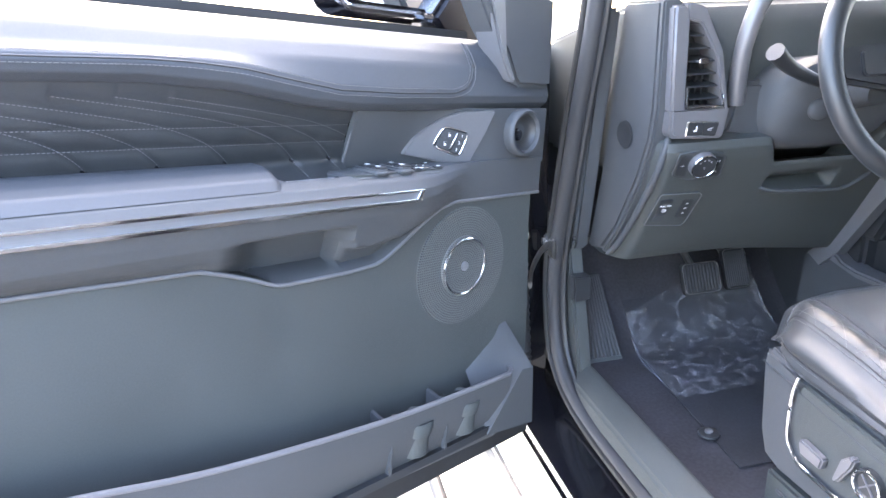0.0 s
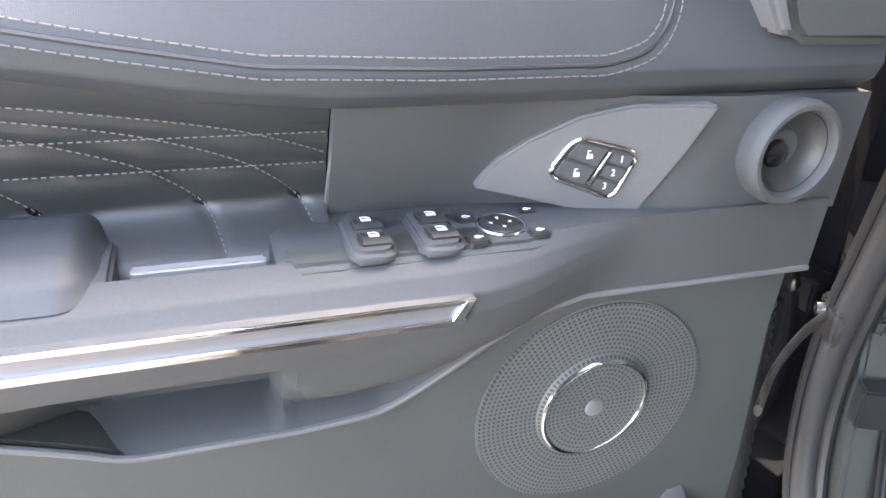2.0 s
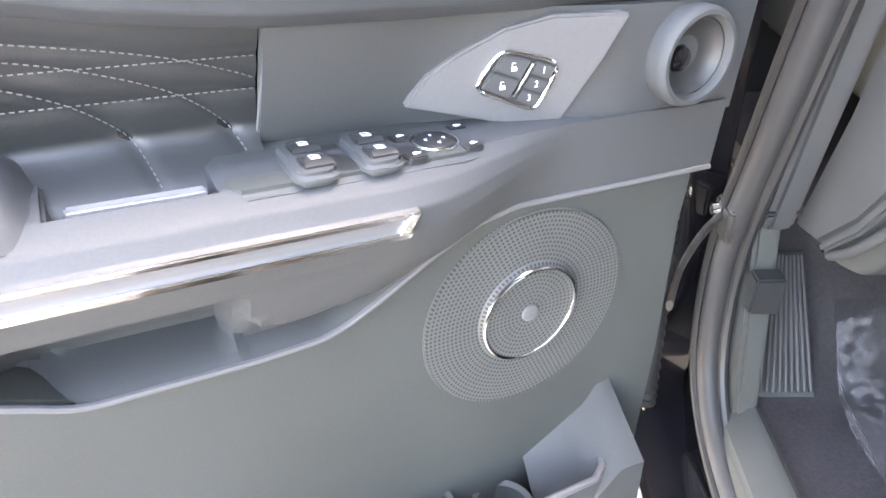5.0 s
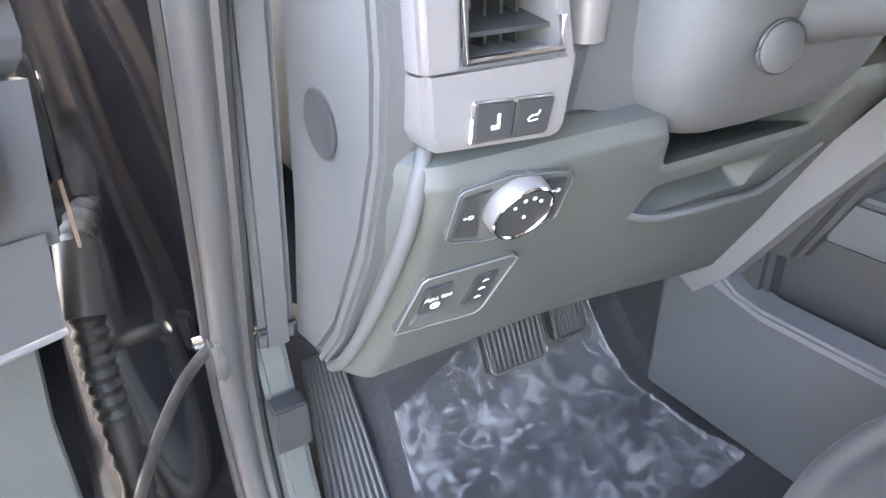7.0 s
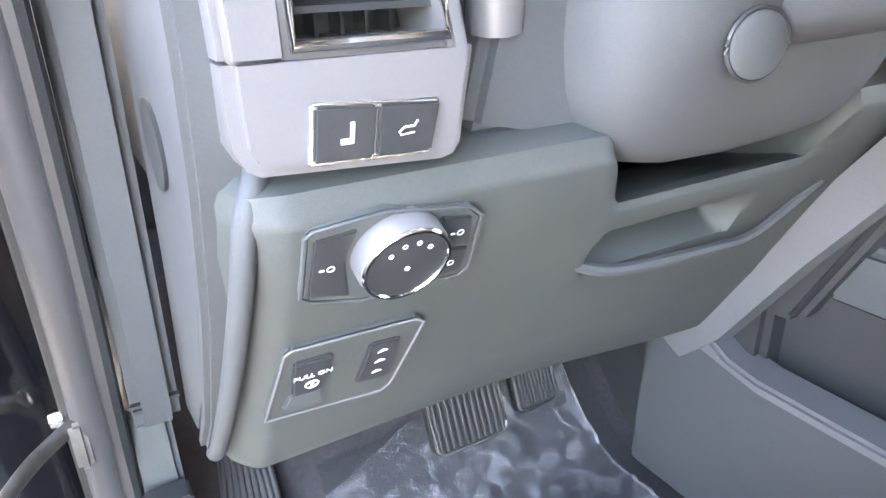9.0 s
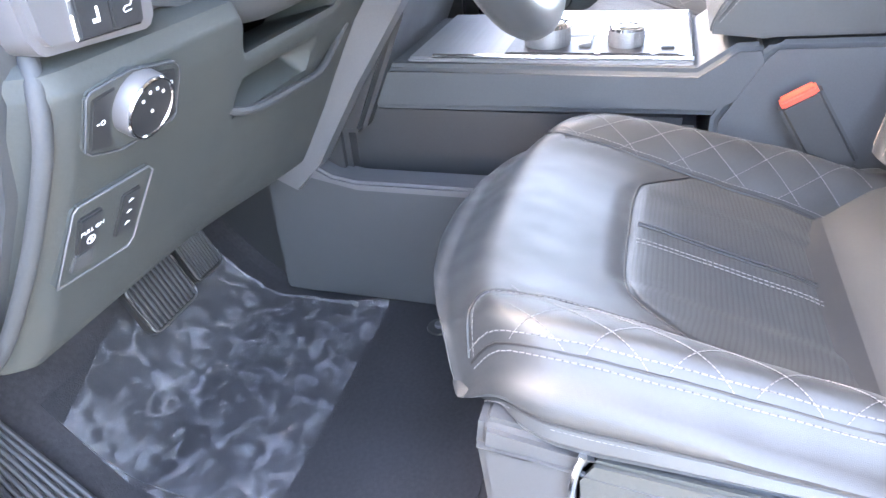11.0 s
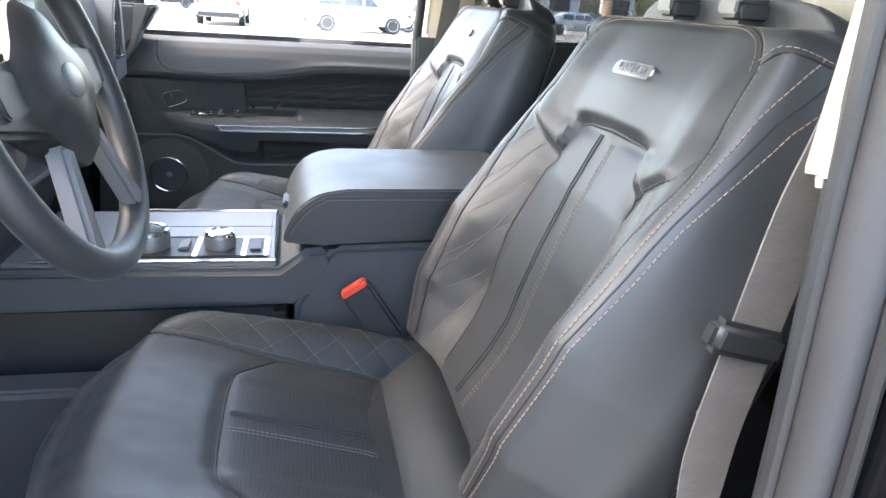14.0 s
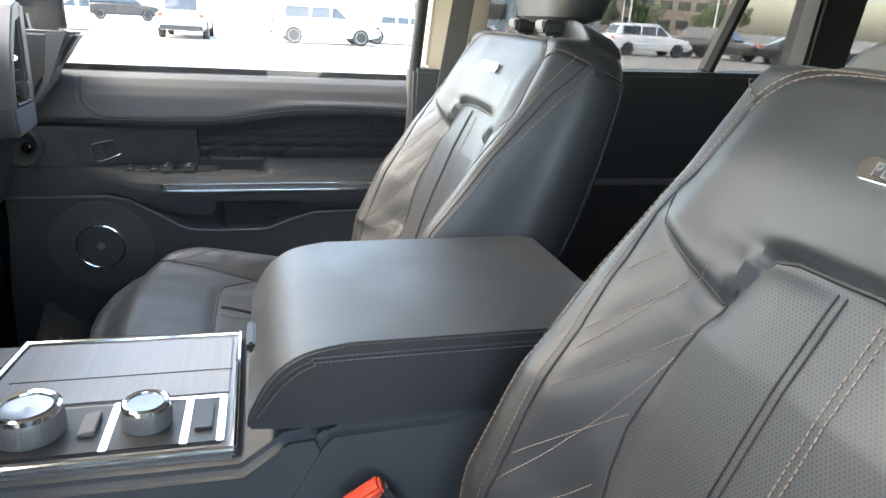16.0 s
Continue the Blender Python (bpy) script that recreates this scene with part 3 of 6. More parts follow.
        prof = [(-0.062, zu - 0.002), (-0.034, zu), (-0.014, zu + 0.004), (-0.002, zu + 0.014), (0.002, zu + 0.026), (0.0005, interp(LEDGE_SEAM, u) + 0.004), (-0.010, 0.232), (-0.022, 0.252), (-0.036, 0.268), (-0.052, 0.278), (-0.088, 0.281)]
        x = b * 10
        i = min(int(x), 9)
        f = x - i
        n = prof[i][0] + (prof[i + 1][0] - prof[i][0]) * f
        z = prof[i][1] + (prof[i + 1][1] - prof[i][1]) * f
        return (u, n, z)

    part("upper_ledge", sheet(ledge, 90, 50), LEATHER_SOFT, door, "padded black upper door ledge")

    def ledge_n(z, u):
        zs = interp(LEDGE_SEAM, u) + 0.004
        return interp([(zs - 0.02, 0.0015), (zs, 0.0005), (0.232, -0.010), (0.252, -0.022), (0.268, -0.036), (0.278, -0.052)], z)
    line = [(1.07 - 0.02 * k, interp(LEDGE_SEAM, 1.07 - 0.02 * k)) for k in range(41)] + [(0.252, 0.193), (0.236, 0.199), (0.224, 0.211), (0.218, 0.226), (0.2165, 0.242), (0.216, 0.258), (0.216, 0.27)]
    sm = [(p.x, p.y) for p in curve_pts([(u, z, 0) for u, z in line], 3)]
    part("ledge_seam", tube([(u, ledge_n(z, u) + 0.0002, z) for u, z in sm], 0.0016, 6), PLASTIC_DARK, door)

    def offset(d):
        out = []
        for (u0, z0), (u1, z1) in zip(sm, sm[1:]):
            du, dz = u1 - u0, z1 - z0
            L = math.hypot(du, dz) or 1
            out.append((u0 - dz / L * d, z0 + du / L * d))
        return [(u, ledge_n(z, u) + 0.0010, z) for u, z in out]
    part("stitching", join(stitches(offset(-0.0065), 0.0066, 0.0050, 0.00055), stitches(offset(0.0065), 0.0066, 0.0050, 0.00055)), STITCH, door, "double row of pale stitching")
    # corner trim under the mirror
    part("corner_trim", prism([(0.235, 0.36), (0.195, 0.30), (0.155, 0.257), (0.13, 0.214), (0.117, 0.202), (0.022, 0.202), (0.03, 0.36)], -0.05, 0.010, "xz", 0.008, 3), PLASTIC, door, "charcoal corner trim at the mirror")
    part("trim_rib", prism([(0.17, 0.36), (0.155, 0.257), (0.126, 0.21), (0.140, 0.21), (0.172, 0.257), (0.215, 0.36)], -0.04, 0.013, "xz", 0.004, 2), PLASTIC_GREY, door)
    part("glass_seal", box((0.17, -0.085, 0.277), (1.08, -0.068, 0.292), 0.003), RUBBER_DARK, door)
    # loudspeaker
    g = part("speaker_grille", prism([(0.110 * math.cos(a), 0.106 * math.sin(a)) for a in [2 * math.pi * k / 64 for k in range(64)]], -0.004, 0.0025, "xz", 0.002, 2), GRILLE, door, "round perforated loudspeaker grille", (0.227, 0, -0.106))
    part("speaker_ring", tube([(0.0505 * math.cos(a), 0.0065 + 0.002 * math.sin(a), 0.0505 * math.sin(a)) for a in [2 * math.pi * k / 56 for k in range(56)]], 0.0022, 8, True, up=(0, 1, 0)), CHROME, g, "raised chrome ring")
    part("speaker_cone", lathe([(0.057, 0.001), (0.0505, 0.0055), (0.049, 0.006), (0.035, 0.005), (0.012, 0.0045), (0.002, 0.0045)], 48, pose(0, 0, 0, -90, 0, 0)), GRILLE, g, "inner perforated grille")
    part("speaker_badge", lathe([(0.0085, 0.0045), (0.0085, 0.0065), (0.007, 0.0072), (0.001, 0.0072)], 20, pose(0, 0, 0, -90, 0, 0)), BRUSHED, g, "small round badge")
    # map pocket
    rim = [(1.02, -0.222), (0.93, -0.236), (0.873, -0.246), (0.709, -0.278), (0.426, -0.307), (0.151, -0.314), (0.112, -0.316)]
    rim_s = [(p.x, p.y) for p in curve_pts([(u, z, 0) for u, z in rim], 6)]

    def wall(a, b):
        u = 1.02 - 0.908 * a
        zt = interp(sorted(rim_s), u)
        zb = -0.43 - 0.03 * a
        n = 0.062 - 0.035 * b ** 1.5
        return (u, n - 0.05 * smoothstep(0.97, 1.0, a) - 0.05 * smoothstep(0.05, 0.0, a) if a < 0.05 else n - 0.05 * smoothstep(0.97, 1.0, a), zt + (zb - zt) * b)
    pk = part("map_pocket", sheet(wall, 60, 12, (0, -0.005, 0)), PLASTIC, door, "charcoal map pocket along the door foot")
    part("pocket_rim", tube([(u, 0.0605 - (0.05 * smoothstep(0.97, 1.0, (1.02 - u) / 0.908)), z) for u, z in rim_s], 0.0042, 8), PLASTIC_GREY, pk)
    part("pocket_floor", box((0.06, -0.005, -0.43), (1.03, 0.05, -0.415)), PLASTIC_DARK, pk)
    part("pocket_end", rings([[(0.10, -0.012, -0.225), (0.062, -0.012, -0.33), (0.055, 0.052, -0.45), (0.080, 0.062, -0.32)], [(0.114, -0.012, -0.228), (0.205, -0.004, -0.305), (0.19, 0.052, -0.43), (0.115, 0.0635, -0.314)]]), PLASTIC, pk, "sloping end wall")
    for u in (0.30, 0.425):
        part("pocket_divider", prism([(-0.004, -0.318), (0.030, -0.325), (0.057, -0.316), (0.05, -0.42), (-0.004, -0.42)], u - 0.004, u + 0.004, "yz", 0.0015), PLASTIC, pk)
    for u in (0.36, 0.245):
        part("cup_ring", lathe([(0.034, -0.02), (0.037, 0.0), (0.035, 0.004), (0.030, 0.0), (0.028, -0.06)], 28, Matrix.Translation((u, 0.028, -0.345))), PLASTIC_LOW, pk, "moulded bottle ring")
    part("bottom_trim", prism([(0.02, -0.44), (1.0, -0.44), (0.98, -0.50), (0.02, -0.50)], -0.09, 0.02, "xz", 0.008, 2), RUBBER_DARK, door)
    # wing mirror
    wm = part("wing_mirror", rings([[(u, n, z) for u, z in rounded(0.29, 0.40, w, h, 0.04)] for n, w, h in ((-0.12, 0.22, 0.15), (-0.15, 0.30, 0.20), (-0.22, 0.28, 0.18), (-0.28, 0.16, 0.10))] if not mirrored else [[(u, n, z) for u, z in rounded(0.05, 0.43, w, h, 0.04)] for n, w, h in ((-0.22, 0.16, 0.10), (-0.22, 0.18, 0.22), (-0.50, 0.20, 0.24), (-0.52, 0.14, 0.16))]), GLOSS_BLACK, door, "black wing mirror")
    if not mirrored:
        part("mirror_glass", prism(rounded(0.30, 0.40, 0.21, 0.15, 0.03), -0.121, -0.1175, "xz"), MIRROR, wm, "mirror glass")
        part("mirror_trim", tube([(u, -0.128, z) for u, z in rounded(0.29, 0.40, 0.25, 0.17, 0.04)], 0.008, 8, True), CHROME, wm, "chrome mirror edge")
    else:
        part("mirror_glass", prism([(n, z) for n, z in rounded(-0.36, 0.43, 0.24, 0.17, 0.03)], 0.148, 0.152, "yz"), MIRROR, wm, "mirror glass")
    part("mirror_foot", prism([(0.10, 0.27), (0.20, 0.27), (0.24, 0.31), (0.20, 0.36), (0.12, 0.36)] if not mirrored else [(0.02, 0.29), (0.12, 0.29), (0.11, 0.40), (0.03, 0.40)], -0.24, -0.085, "xz", 0.01), GLOSS_BLACK, wm)
    FLIP[0] = False
    return door


GRILLE = perforated("perforated speaker mesh", (0.082, 0.087, 0.086), (0.022, 0.022, 0.023), 0.0042, 0.5, True)
MIRROR = material("mirror silvering", (0.9, 0.9, 0.9), 0.02, 1.0, 0, 100, 0.0, 2)
front_door(pose(-0.95, 0.50, 1.10, 0, -6.3, 211), "black front car door swung open with charcoal trim", False)
front_door(pose(0.855, 0.555, 1.027, 0, 0.0, -90), "closed black front car door with charcoal trim", True)

# ---- car body round the front seats ----
body = thing("car_body", "black painted car body round the door opening", "car body", kind="structure")
part("roof", prism([(-0.93, 1.88), (-0.70, 1.94), (0.70, 1.94), (0.93, 1.88), (0.93, 1.84), (-0.93, 1.84)], -3.2, 0.47, "xz", 0.01), GLOSS_BLACK, body)
part("rocker", prism([(-1.0, 0.36), (-1.02, 0.46), (-0.97, 0.53), (-0.865, 0.548), (-0.80, 0.548), (-0.80, 0.36)], -0.50, 0.86, "xz", 0.01), GLOSS_BLACK, body, "black painted sill")
part("rocker", prism([(1.0, 0.36), (1.02, 0.46), (0.97, 0.55), (0.80, 0.60), (0.80, 0.36)], -3.0, 0.95, "xz", 0.01), GLOSS_BLACK, body)
part("hinge_pillar", prism([(-0.845, 0.74), (-0.845, 0.95), (-1.07, 0.97), (-1.07, 0.72), (-0.95, 0.70), (-0.90, 0.72)], 0.40, 1.42, "xy", 0.008), GLOSS_BLACK, body, "black painted hinge pillar")
part("hinge_pillar", prism([(0.80, 0.57), (0.80, 1.02), (0.97, 1.02), (0.97, 0.57)], 0.40, 1.40, "xy", 0.008), PLASTIC_DARK, body, "dark passenger hinge pillar")
part("front_wing", prism([(0.80, 0.45), (2.6, 0.45), (2.7, 0.75), (2.5, 1.12), (1.15, 1.28), (0.84, 1.34)], -1.0, -0.94, "yz", 0.01), GLOSS_BLACK, body, "black front wing")
part("bonnet", sheet(lambda a, b: (-0.95 + 1.9 * a, 0.98 + 1.5 * b, 1.34 + 0.04 * math.sin(math.pi * a) - 0.18 * b * b), 16, 12, (0, 0, -0.03)), GLOSS_BLACK, body, "black bonnet")
part("door_pillar", prism([(-0.845, -0.43), (-0.86, -0.53), (-0.98, -0.56), (-1.0, -0.48), (-0.93, -0.445)], 0.52, 1.84, "xy", 0.008), GLOSS_BLACK, body, "black painted centre pillar")
part("rear_door", prism([(-0.47, 0.42), (-2.0, 0.42), (-2.1, 0.9), (-2.1, 1.30), (-0.47, 1.33)], -1.03, -0.98, "yz", 0.012), GLOSS_BLACK, body, "closed black rear door")
part("rear_frame", prism([(-0.47, 1.33), (-0.56, 1.33), (-0.62, 1.84), (-0.52, 1.84)], -1.0, -0.93, "yz", 0.006), GLOSS_BLACK, body)
part("screen_pillar", tube([(-0.90, 0.98, 1.36), (-0.86, 0.70, 1.60), (-0.82, 0.42, 1.86)], 0.045, 10), GLOSS_BLACK, body)
part("screen_pillar", tube([(0.90, 0.98, 1.36), (0.86, 0.70, 1.60), (0.82, 0.42, 1.86)], 0.045, 10), BEIGE, body)
part("tailgate", box((-0.95, -3.3, 0.5), (0.95, -3.2, 1.84)), GLOSS_BLACK, body)
part("firewall", box((-0.93, 0.99, 0.45), (0.93, 1.03, 1.36)), PLASTIC_DARK, body)
ceil = part("headliner", box((-0.86, -3.2, 1.80), (0.86, 0.46, 1.838), 0.01), HEADLINER)
tagged(ceil, "grey beige cloth headliner under the roof", "ceiling", kind="structure")
ceil.name = "ceiling"
# weather strip round the driver's opening
run = [(-0.80, 0.40, 1.84), (-0.835, 0.50, 1.58), (-0.84, 0.555, 1.38), (-0.84, 0.61, 1.22), (-0.842, 0.655, 1.05), (-0.845, 0.69, 0.90), (-0.845, 0.695, 0.76), (-0.845, 0.66, 0.65), (-0.845, 0.57, 0.585), (-0.845, 0.42, 0.562), (-0.845, 0.20, 0.56), (-0.845, -0.14, 0.56), (-0.842, -0.32, 0.58), (-0.838, -0.393, 0.65), (-0.838, -0.410, 0.78), (-0.838, -0.408, 0.95), (-0.838, -0.404, 1.15), (-0.838, -0.394, 1.35), (-0.836, -0.386, 1.60), (-0.82, -0.40, 1.84)]
strip = thing("weather_strip", "grey rubber weather strip round the door opening", "door seal")
line = curve_pts(run, 8)
part("seal_bulb", tube(line, 0.018, 12, up=(1, 0, 0)), RUBBER, strip)
part("seal_lip", tube([p + Vector((-0.018, 0.014 if p.y > 0.1 else -0.014, 0)) for p in line], 0.007, 8, up=(1, 0, 0)), RUBBER_DARK, strip, "dark outer lip")
part("seal_lip", tube([p + Vector((0.016, -0.017 if p.y > 0.3 else 0.017, 0.004)) for p in line], 0.008, 8, up=(1, 0, 0)), PLASTIC_DARK, strip)
# sill, floor and toe board
fl = part("floor", sheet(lambda a, b: (-0.82 + 1.64 * a, -3.1 + 4.08 * b, 0.62 + 0.40 * smoothstep(0.62, 1.05, -3.1 + 4.08 * b) - 0.05 * smoothstep(-0.775, -0.82, -0.82 + 1.64 * a) if -0.82 + 1.64 * a < -0.775 else 0.62 + 0.40 * smoothstep(0.62, 1.05, -3.1 + 4.08 * b)), 80, 90, (0, 0, -0.03)), CARPET)
tagged(fl, "charcoal carpet on the car floor", "carpet", kind="structure")
sc = thing("sill_trim", "charcoal plastic sill trim beside the carpet", "sill trim")
part("sill_cover", prism([(-0.845, 0.575), (-0.838, 0.612), (-0.80, 0.640), (-0.782, 0.640), (-0.772, 0.60), (-0.80, 0.56)], -0.34, 0.62, "xz", 0.006, 3), PLASTIC_LOW, sc)
part("kick_panel", prism([(0.60, 0.62), (0.68, 0.92), (0.66, 0.945), (0.78, 0.95), (0.98, 0.95), (0.98, 0.62)], -0.82, -0.785, "yz", 0.006), PLASTIC_LOW, sc, "charcoal kick panel")
part("pillar_cover", prism([(0.665, 0.915), (0.74, 0.915), (0.68, 1.20), (0.60, 1.44), (0.555, 1.44), (0.605, 1.20)], -0.815, -0.776, "yz", 0.008), PLASTIC, sc, "charcoal pillar cover")
part("pillar_joint", box((-0.817, 0.66, 0.945), (-0.775, 0.72, 0.948)), PLASTIC_DARK, sc)
part("sill_clip", box((-0.824, 0.63, 0.80), (-0.783, 0.66, 0.86), 0.003), PLASTIC_DARK, sc)
# running board
rb = thing("running_board", "ribbed pale metal running board under the open door", "running board")
part("tread", box((-1.17, -1.8, 0.37), (-1.01, 0.75, 0.40), 0.008), BOARD, rb)
for k in range(9):
    part("rib", box((-1.155 + 0.015 * k, -1.8, 0.399), (-1.148 + 0.015 * k, 0.73, 0.404), 0.001, 1), BOARD, rb)
part("board_edge", tube([(-1.175, -1.8, 0.385), (-1.175, 0.74, 0.385)], 0.016, 10), RUBBER_DARK, rb)
# hinges, check strap and cable hose in the door gap
for z in (1.22, 0.74):
    hg = thing("door_hinge", "black painted steel door hinge in the gap", "hinge", group="door hinges")
    part("leaf", box((-0.985, 0.60, z - 0.035), (-0.955, 0.73, z + 0.035), 0.004), GLOSS_BLACK, hg)
    part("knuckle", lathe([(0.016, -0.045), (0.018, -0.04), (0.018, 0.04), (0.016, 0.045)], 16, Matrix.Translation((-0.965, 0.60, z))), GLOSS_BLACK, hg)
    part("bolt", lathe([(0.009, 0), (0.009, 0.007), (0.004, 0.009)], 6, Matrix.Translation((-0.953, 0.67, z + 0.01)) @ pose(0, 0, 0, 0, 90, 0)), STEEL, hg, "hinge bolt")
    part("sealer", box((-0.954, 0.61, z - 0.11), (-0.951, 0.64, z - 0.04), 0.001), PRIMER, hg, "bare sealer patch")
ck = thing("door_check", "worn steel door check strap", "door check")
part("strap", tube(curve_pts([(-0.86, 0.70, 0.925), (-0.90, 0.655, 0.922), (-0.94, 0.60, 0.905), (-0.97, 0.53, 0.90)], 5), 0.009, 8, flat=0.5), STEEL, ck)
part("bracket", box((-0.865, 0.665, 0.895), (-0.852, 0.725, 0.945), 0.004), STEEL, ck)
part("bolt", lathe([(0.009, 0), (0.009, 0.010), (0.004, 0.012)], 12, Matrix.Translation((-0.868, 0.70, 0.934)) @ pose(0, 0, 0, 0, -90, 0)), CHROME, ck)
hs = thing("cable_hose", "ribbed black cable hose between pillar and door", "cable hose")
path = curve_pts([(-0.93, 0.74, 1.11), (-0.955, 0.66, 1.09), (-0.965, 0.62, 1.02), (-0.965, 0.60, 0.93), (-0.965, 0.585, 0.80), (-0.97, 0.56, 0.70)], 14)
part("hose", tube(path, lambda s: 0.013 + 0.0028 * (int(s * 70) % 2), 12), RUBBER_DARK, hs)
part("collar", tube([(-0.955, 0.66, 1.095), (-0.964, 0.625, 1.04)], 0.019, 12), PLASTIC_DARK, hs)

# ---- dashboard ----
dash = thing("dashboard", "charcoal dashboard with satin silver vent frames", "dashboard")
PROFILE = [(0.47, 1.212), (0.425, 1.206), (0.402, 1.198), (0.398, 1.183), (0.408, 1.160), (0.430, 1.120), (0.470, 1.050), (0.505, 0.992), (0.545, 0.935), (0.562, 0.918), (0.585, 0.915), (0.70, 0.925)]


def knee(a, b):
    x = -0.762 + 0.60 * a
    q = b * (len(PROFILE) - 1)
    i = min(int(q), len(PROFILE) - 2)
    y = PROFILE[i][0] + (PROFILE[i + 1][0] - PROFILE[i][0]) * (q - i)
    z = PROFILE[i][1] + (PROFILE[i + 1][1] - PROFILE[i][1]) * (q - i)
    y += 0.035 * smoothstep(0.05, 0.0, a) * b + 0.02 * smoothstep(0.02, 0.0, a)
    z -= 0.035 * smoothstep(0.35, 1.0, a) * smoothstep(0.5, 0.9, b)
    col = smoothstep(-0.535, -0.50, x) * (1 - smoothstep(-0.30, -0.27, x))
    if b < 0.5:
        z -= 0.09 * col * (1 - b / 0.5)
        y += 0.055 * col * (1 - b / 0.5)
    slot = smoothstep(-0.505, -0.49, x) * (1 - smoothstep(-0.345, -0.33, x)) * math.exp(-((z - 1.095) / 0.013) ** 2)
    return (x, y + 0.045 * slot, z)


part("knee_panel", sheet(knee, 120, 66), PLASTIC_LOW, dash, "grained charcoal knee panel")
part("slot_lip", tube(curve_pts([(-0.512, 0.455, 1.087), (-0.47, 0.449, 1.074), (-0.36, 0.449, 1.066), (-0.31, 0.45, 1.065), (-0.27, 0.447, 1.082), (-0.235, 0.44, 1.106)], 5), 0.005, 8), PLASTIC, dash, "lip under the column slot")
part("panel_edge", tube(curve_pts([(-0.742, 0.418, 1.208), (-0.752, 0.412, 1.185), (-0.757, 0.425, 1.14), (-0.762, 0.48, 1.05), (-0.766, 0.545, 0.965), (-0.764, 0.59, 0.928)], 6), 0.0065, 10), PLASTIC, dash)
# end cap with its round pull
part("end_cap", prism([(0.428, 1.45), (0.430, 1.26), (0.440, 1.20), (0.475, 1.12), (0.55, 1.0), (0.615, 0.93), (0.685, 0.915), (0.63, 1.10), (0.60, 1.25), (0.56, 1.45)], -0.770, -0.742, "yz", 0.006, 3), PLASTIC, dash, "charcoal dashboard end cap")
part("cap_rib", prism([(0.412, 1.45), (0.413, 1.26), (0.424, 1.20), (0.462, 1.11), (0.54, 0.99), (0.60, 0.925), (0.612, 0.932), (0.552, 1.0), (0.475, 1.12), (0.440, 1.20), (0.429, 1.26), (0.428, 1.45)], -0.772, -0.735, "yz", 0.004), PLASTIC, dash)
part("cap_pull", lathe([(0.001, -0.0030), (0.027, -0.0030), (0.028, 0.0002), (0.027, 0.0006), (0.0255, 0.0001), (0.020, -0.0009), (0.012, -0.0014), (0.001, -0.0016)], 36, Matrix.Translation((-0.7720, 0.531, 1.200)) @ pose(0, 0, 0, 0, -90, 0) @ Matrix.Diagonal((1.0, 1.15, 1, 1))), PLASTIC_DARK, dash, "oval dished pull")


def vent(xs, sign):
    """A tall air vent in a satin frame; xs: its outer edge."""
    f = lambda pts: [(xs + sign * x, z) for x, z in pts]
    fr = part("vent_frame", join(
        prism(f([(0.001, 1.222), (0.006, 1.2125), (0.0115, 1.2094), (0.103, 1.2037), (0.110, 1.2055), (0.114, 1.211), (0.1215, 1.255), (0.1215, 1.264), (0.0, 1.264)]), 0.392, 0.46, "xz", 0.006, 4),
        prism(f([(0.0, 1.255), (0.030, 1.255), (0.027, 1.42), (0.02, 1.44), (-0.005, 1.44)]), 0.392, 0.46, "xz", 0.005, 3),
        prism(f([(0.107, 1.255), (0.118, 1.255), (0.096, 1.36), (0.055, 1.435), (0.02, 1.445), (0.02, 1.415), (0.048, 1.408), (0.084, 1.35)]), 0.392, 0.46, "xz", 0.003, 2)), SILVER, dash, "satin silver vent frame")
    part("vent_well", prism(f([(0.028, 1.258), (0.11, 1.258), (0.088, 1.35), (0.05, 1.412), (0.026, 1.415)]), 0.44, 0.455, "xz"), PLASTIC_DARK, fr)
    for k in range(6):
        z = 1.278 + 0.022 * k
        w = interp([(1.26, 0.107), (1.35, 0.085), (1.41, 0.05)], z)
        part("vent_slat", prism([(0.402, z - 0.002), (0.438, z + 0.006), (0.438, z + 0.008), (0.402, z + 0.001)], xs + sign * 0.029, xs + sign * w, "yz"), PLASTIC_DARK, fr)
    for k in range(5):
        x = xs + sign * (0.040 + 0.013 * k)
        part("vent_fin", box((x - 0.001, 0.425, 1.262), (x + 0.001, 0.446, 1.35)), PLASTIC_DARK, fr)
    part("vent_tab", box((xs + sign * 0.062 - 0.010, 0.396, 1.339), (xs + sign * 0.062 + 0.010, 0.404, 1.349), 0.002), CHROME, fr, "chrome vent tab")
    part("vent_trim", tube([(xs + sign * x, 0.3925, z) for x, z in ((0.030, 1.30), (0.030, 1.264), (0.105, 1.264), (0.103, 1.285))], 0.003, 8), CHROME, fr, "chrome lower edge")
    return fr


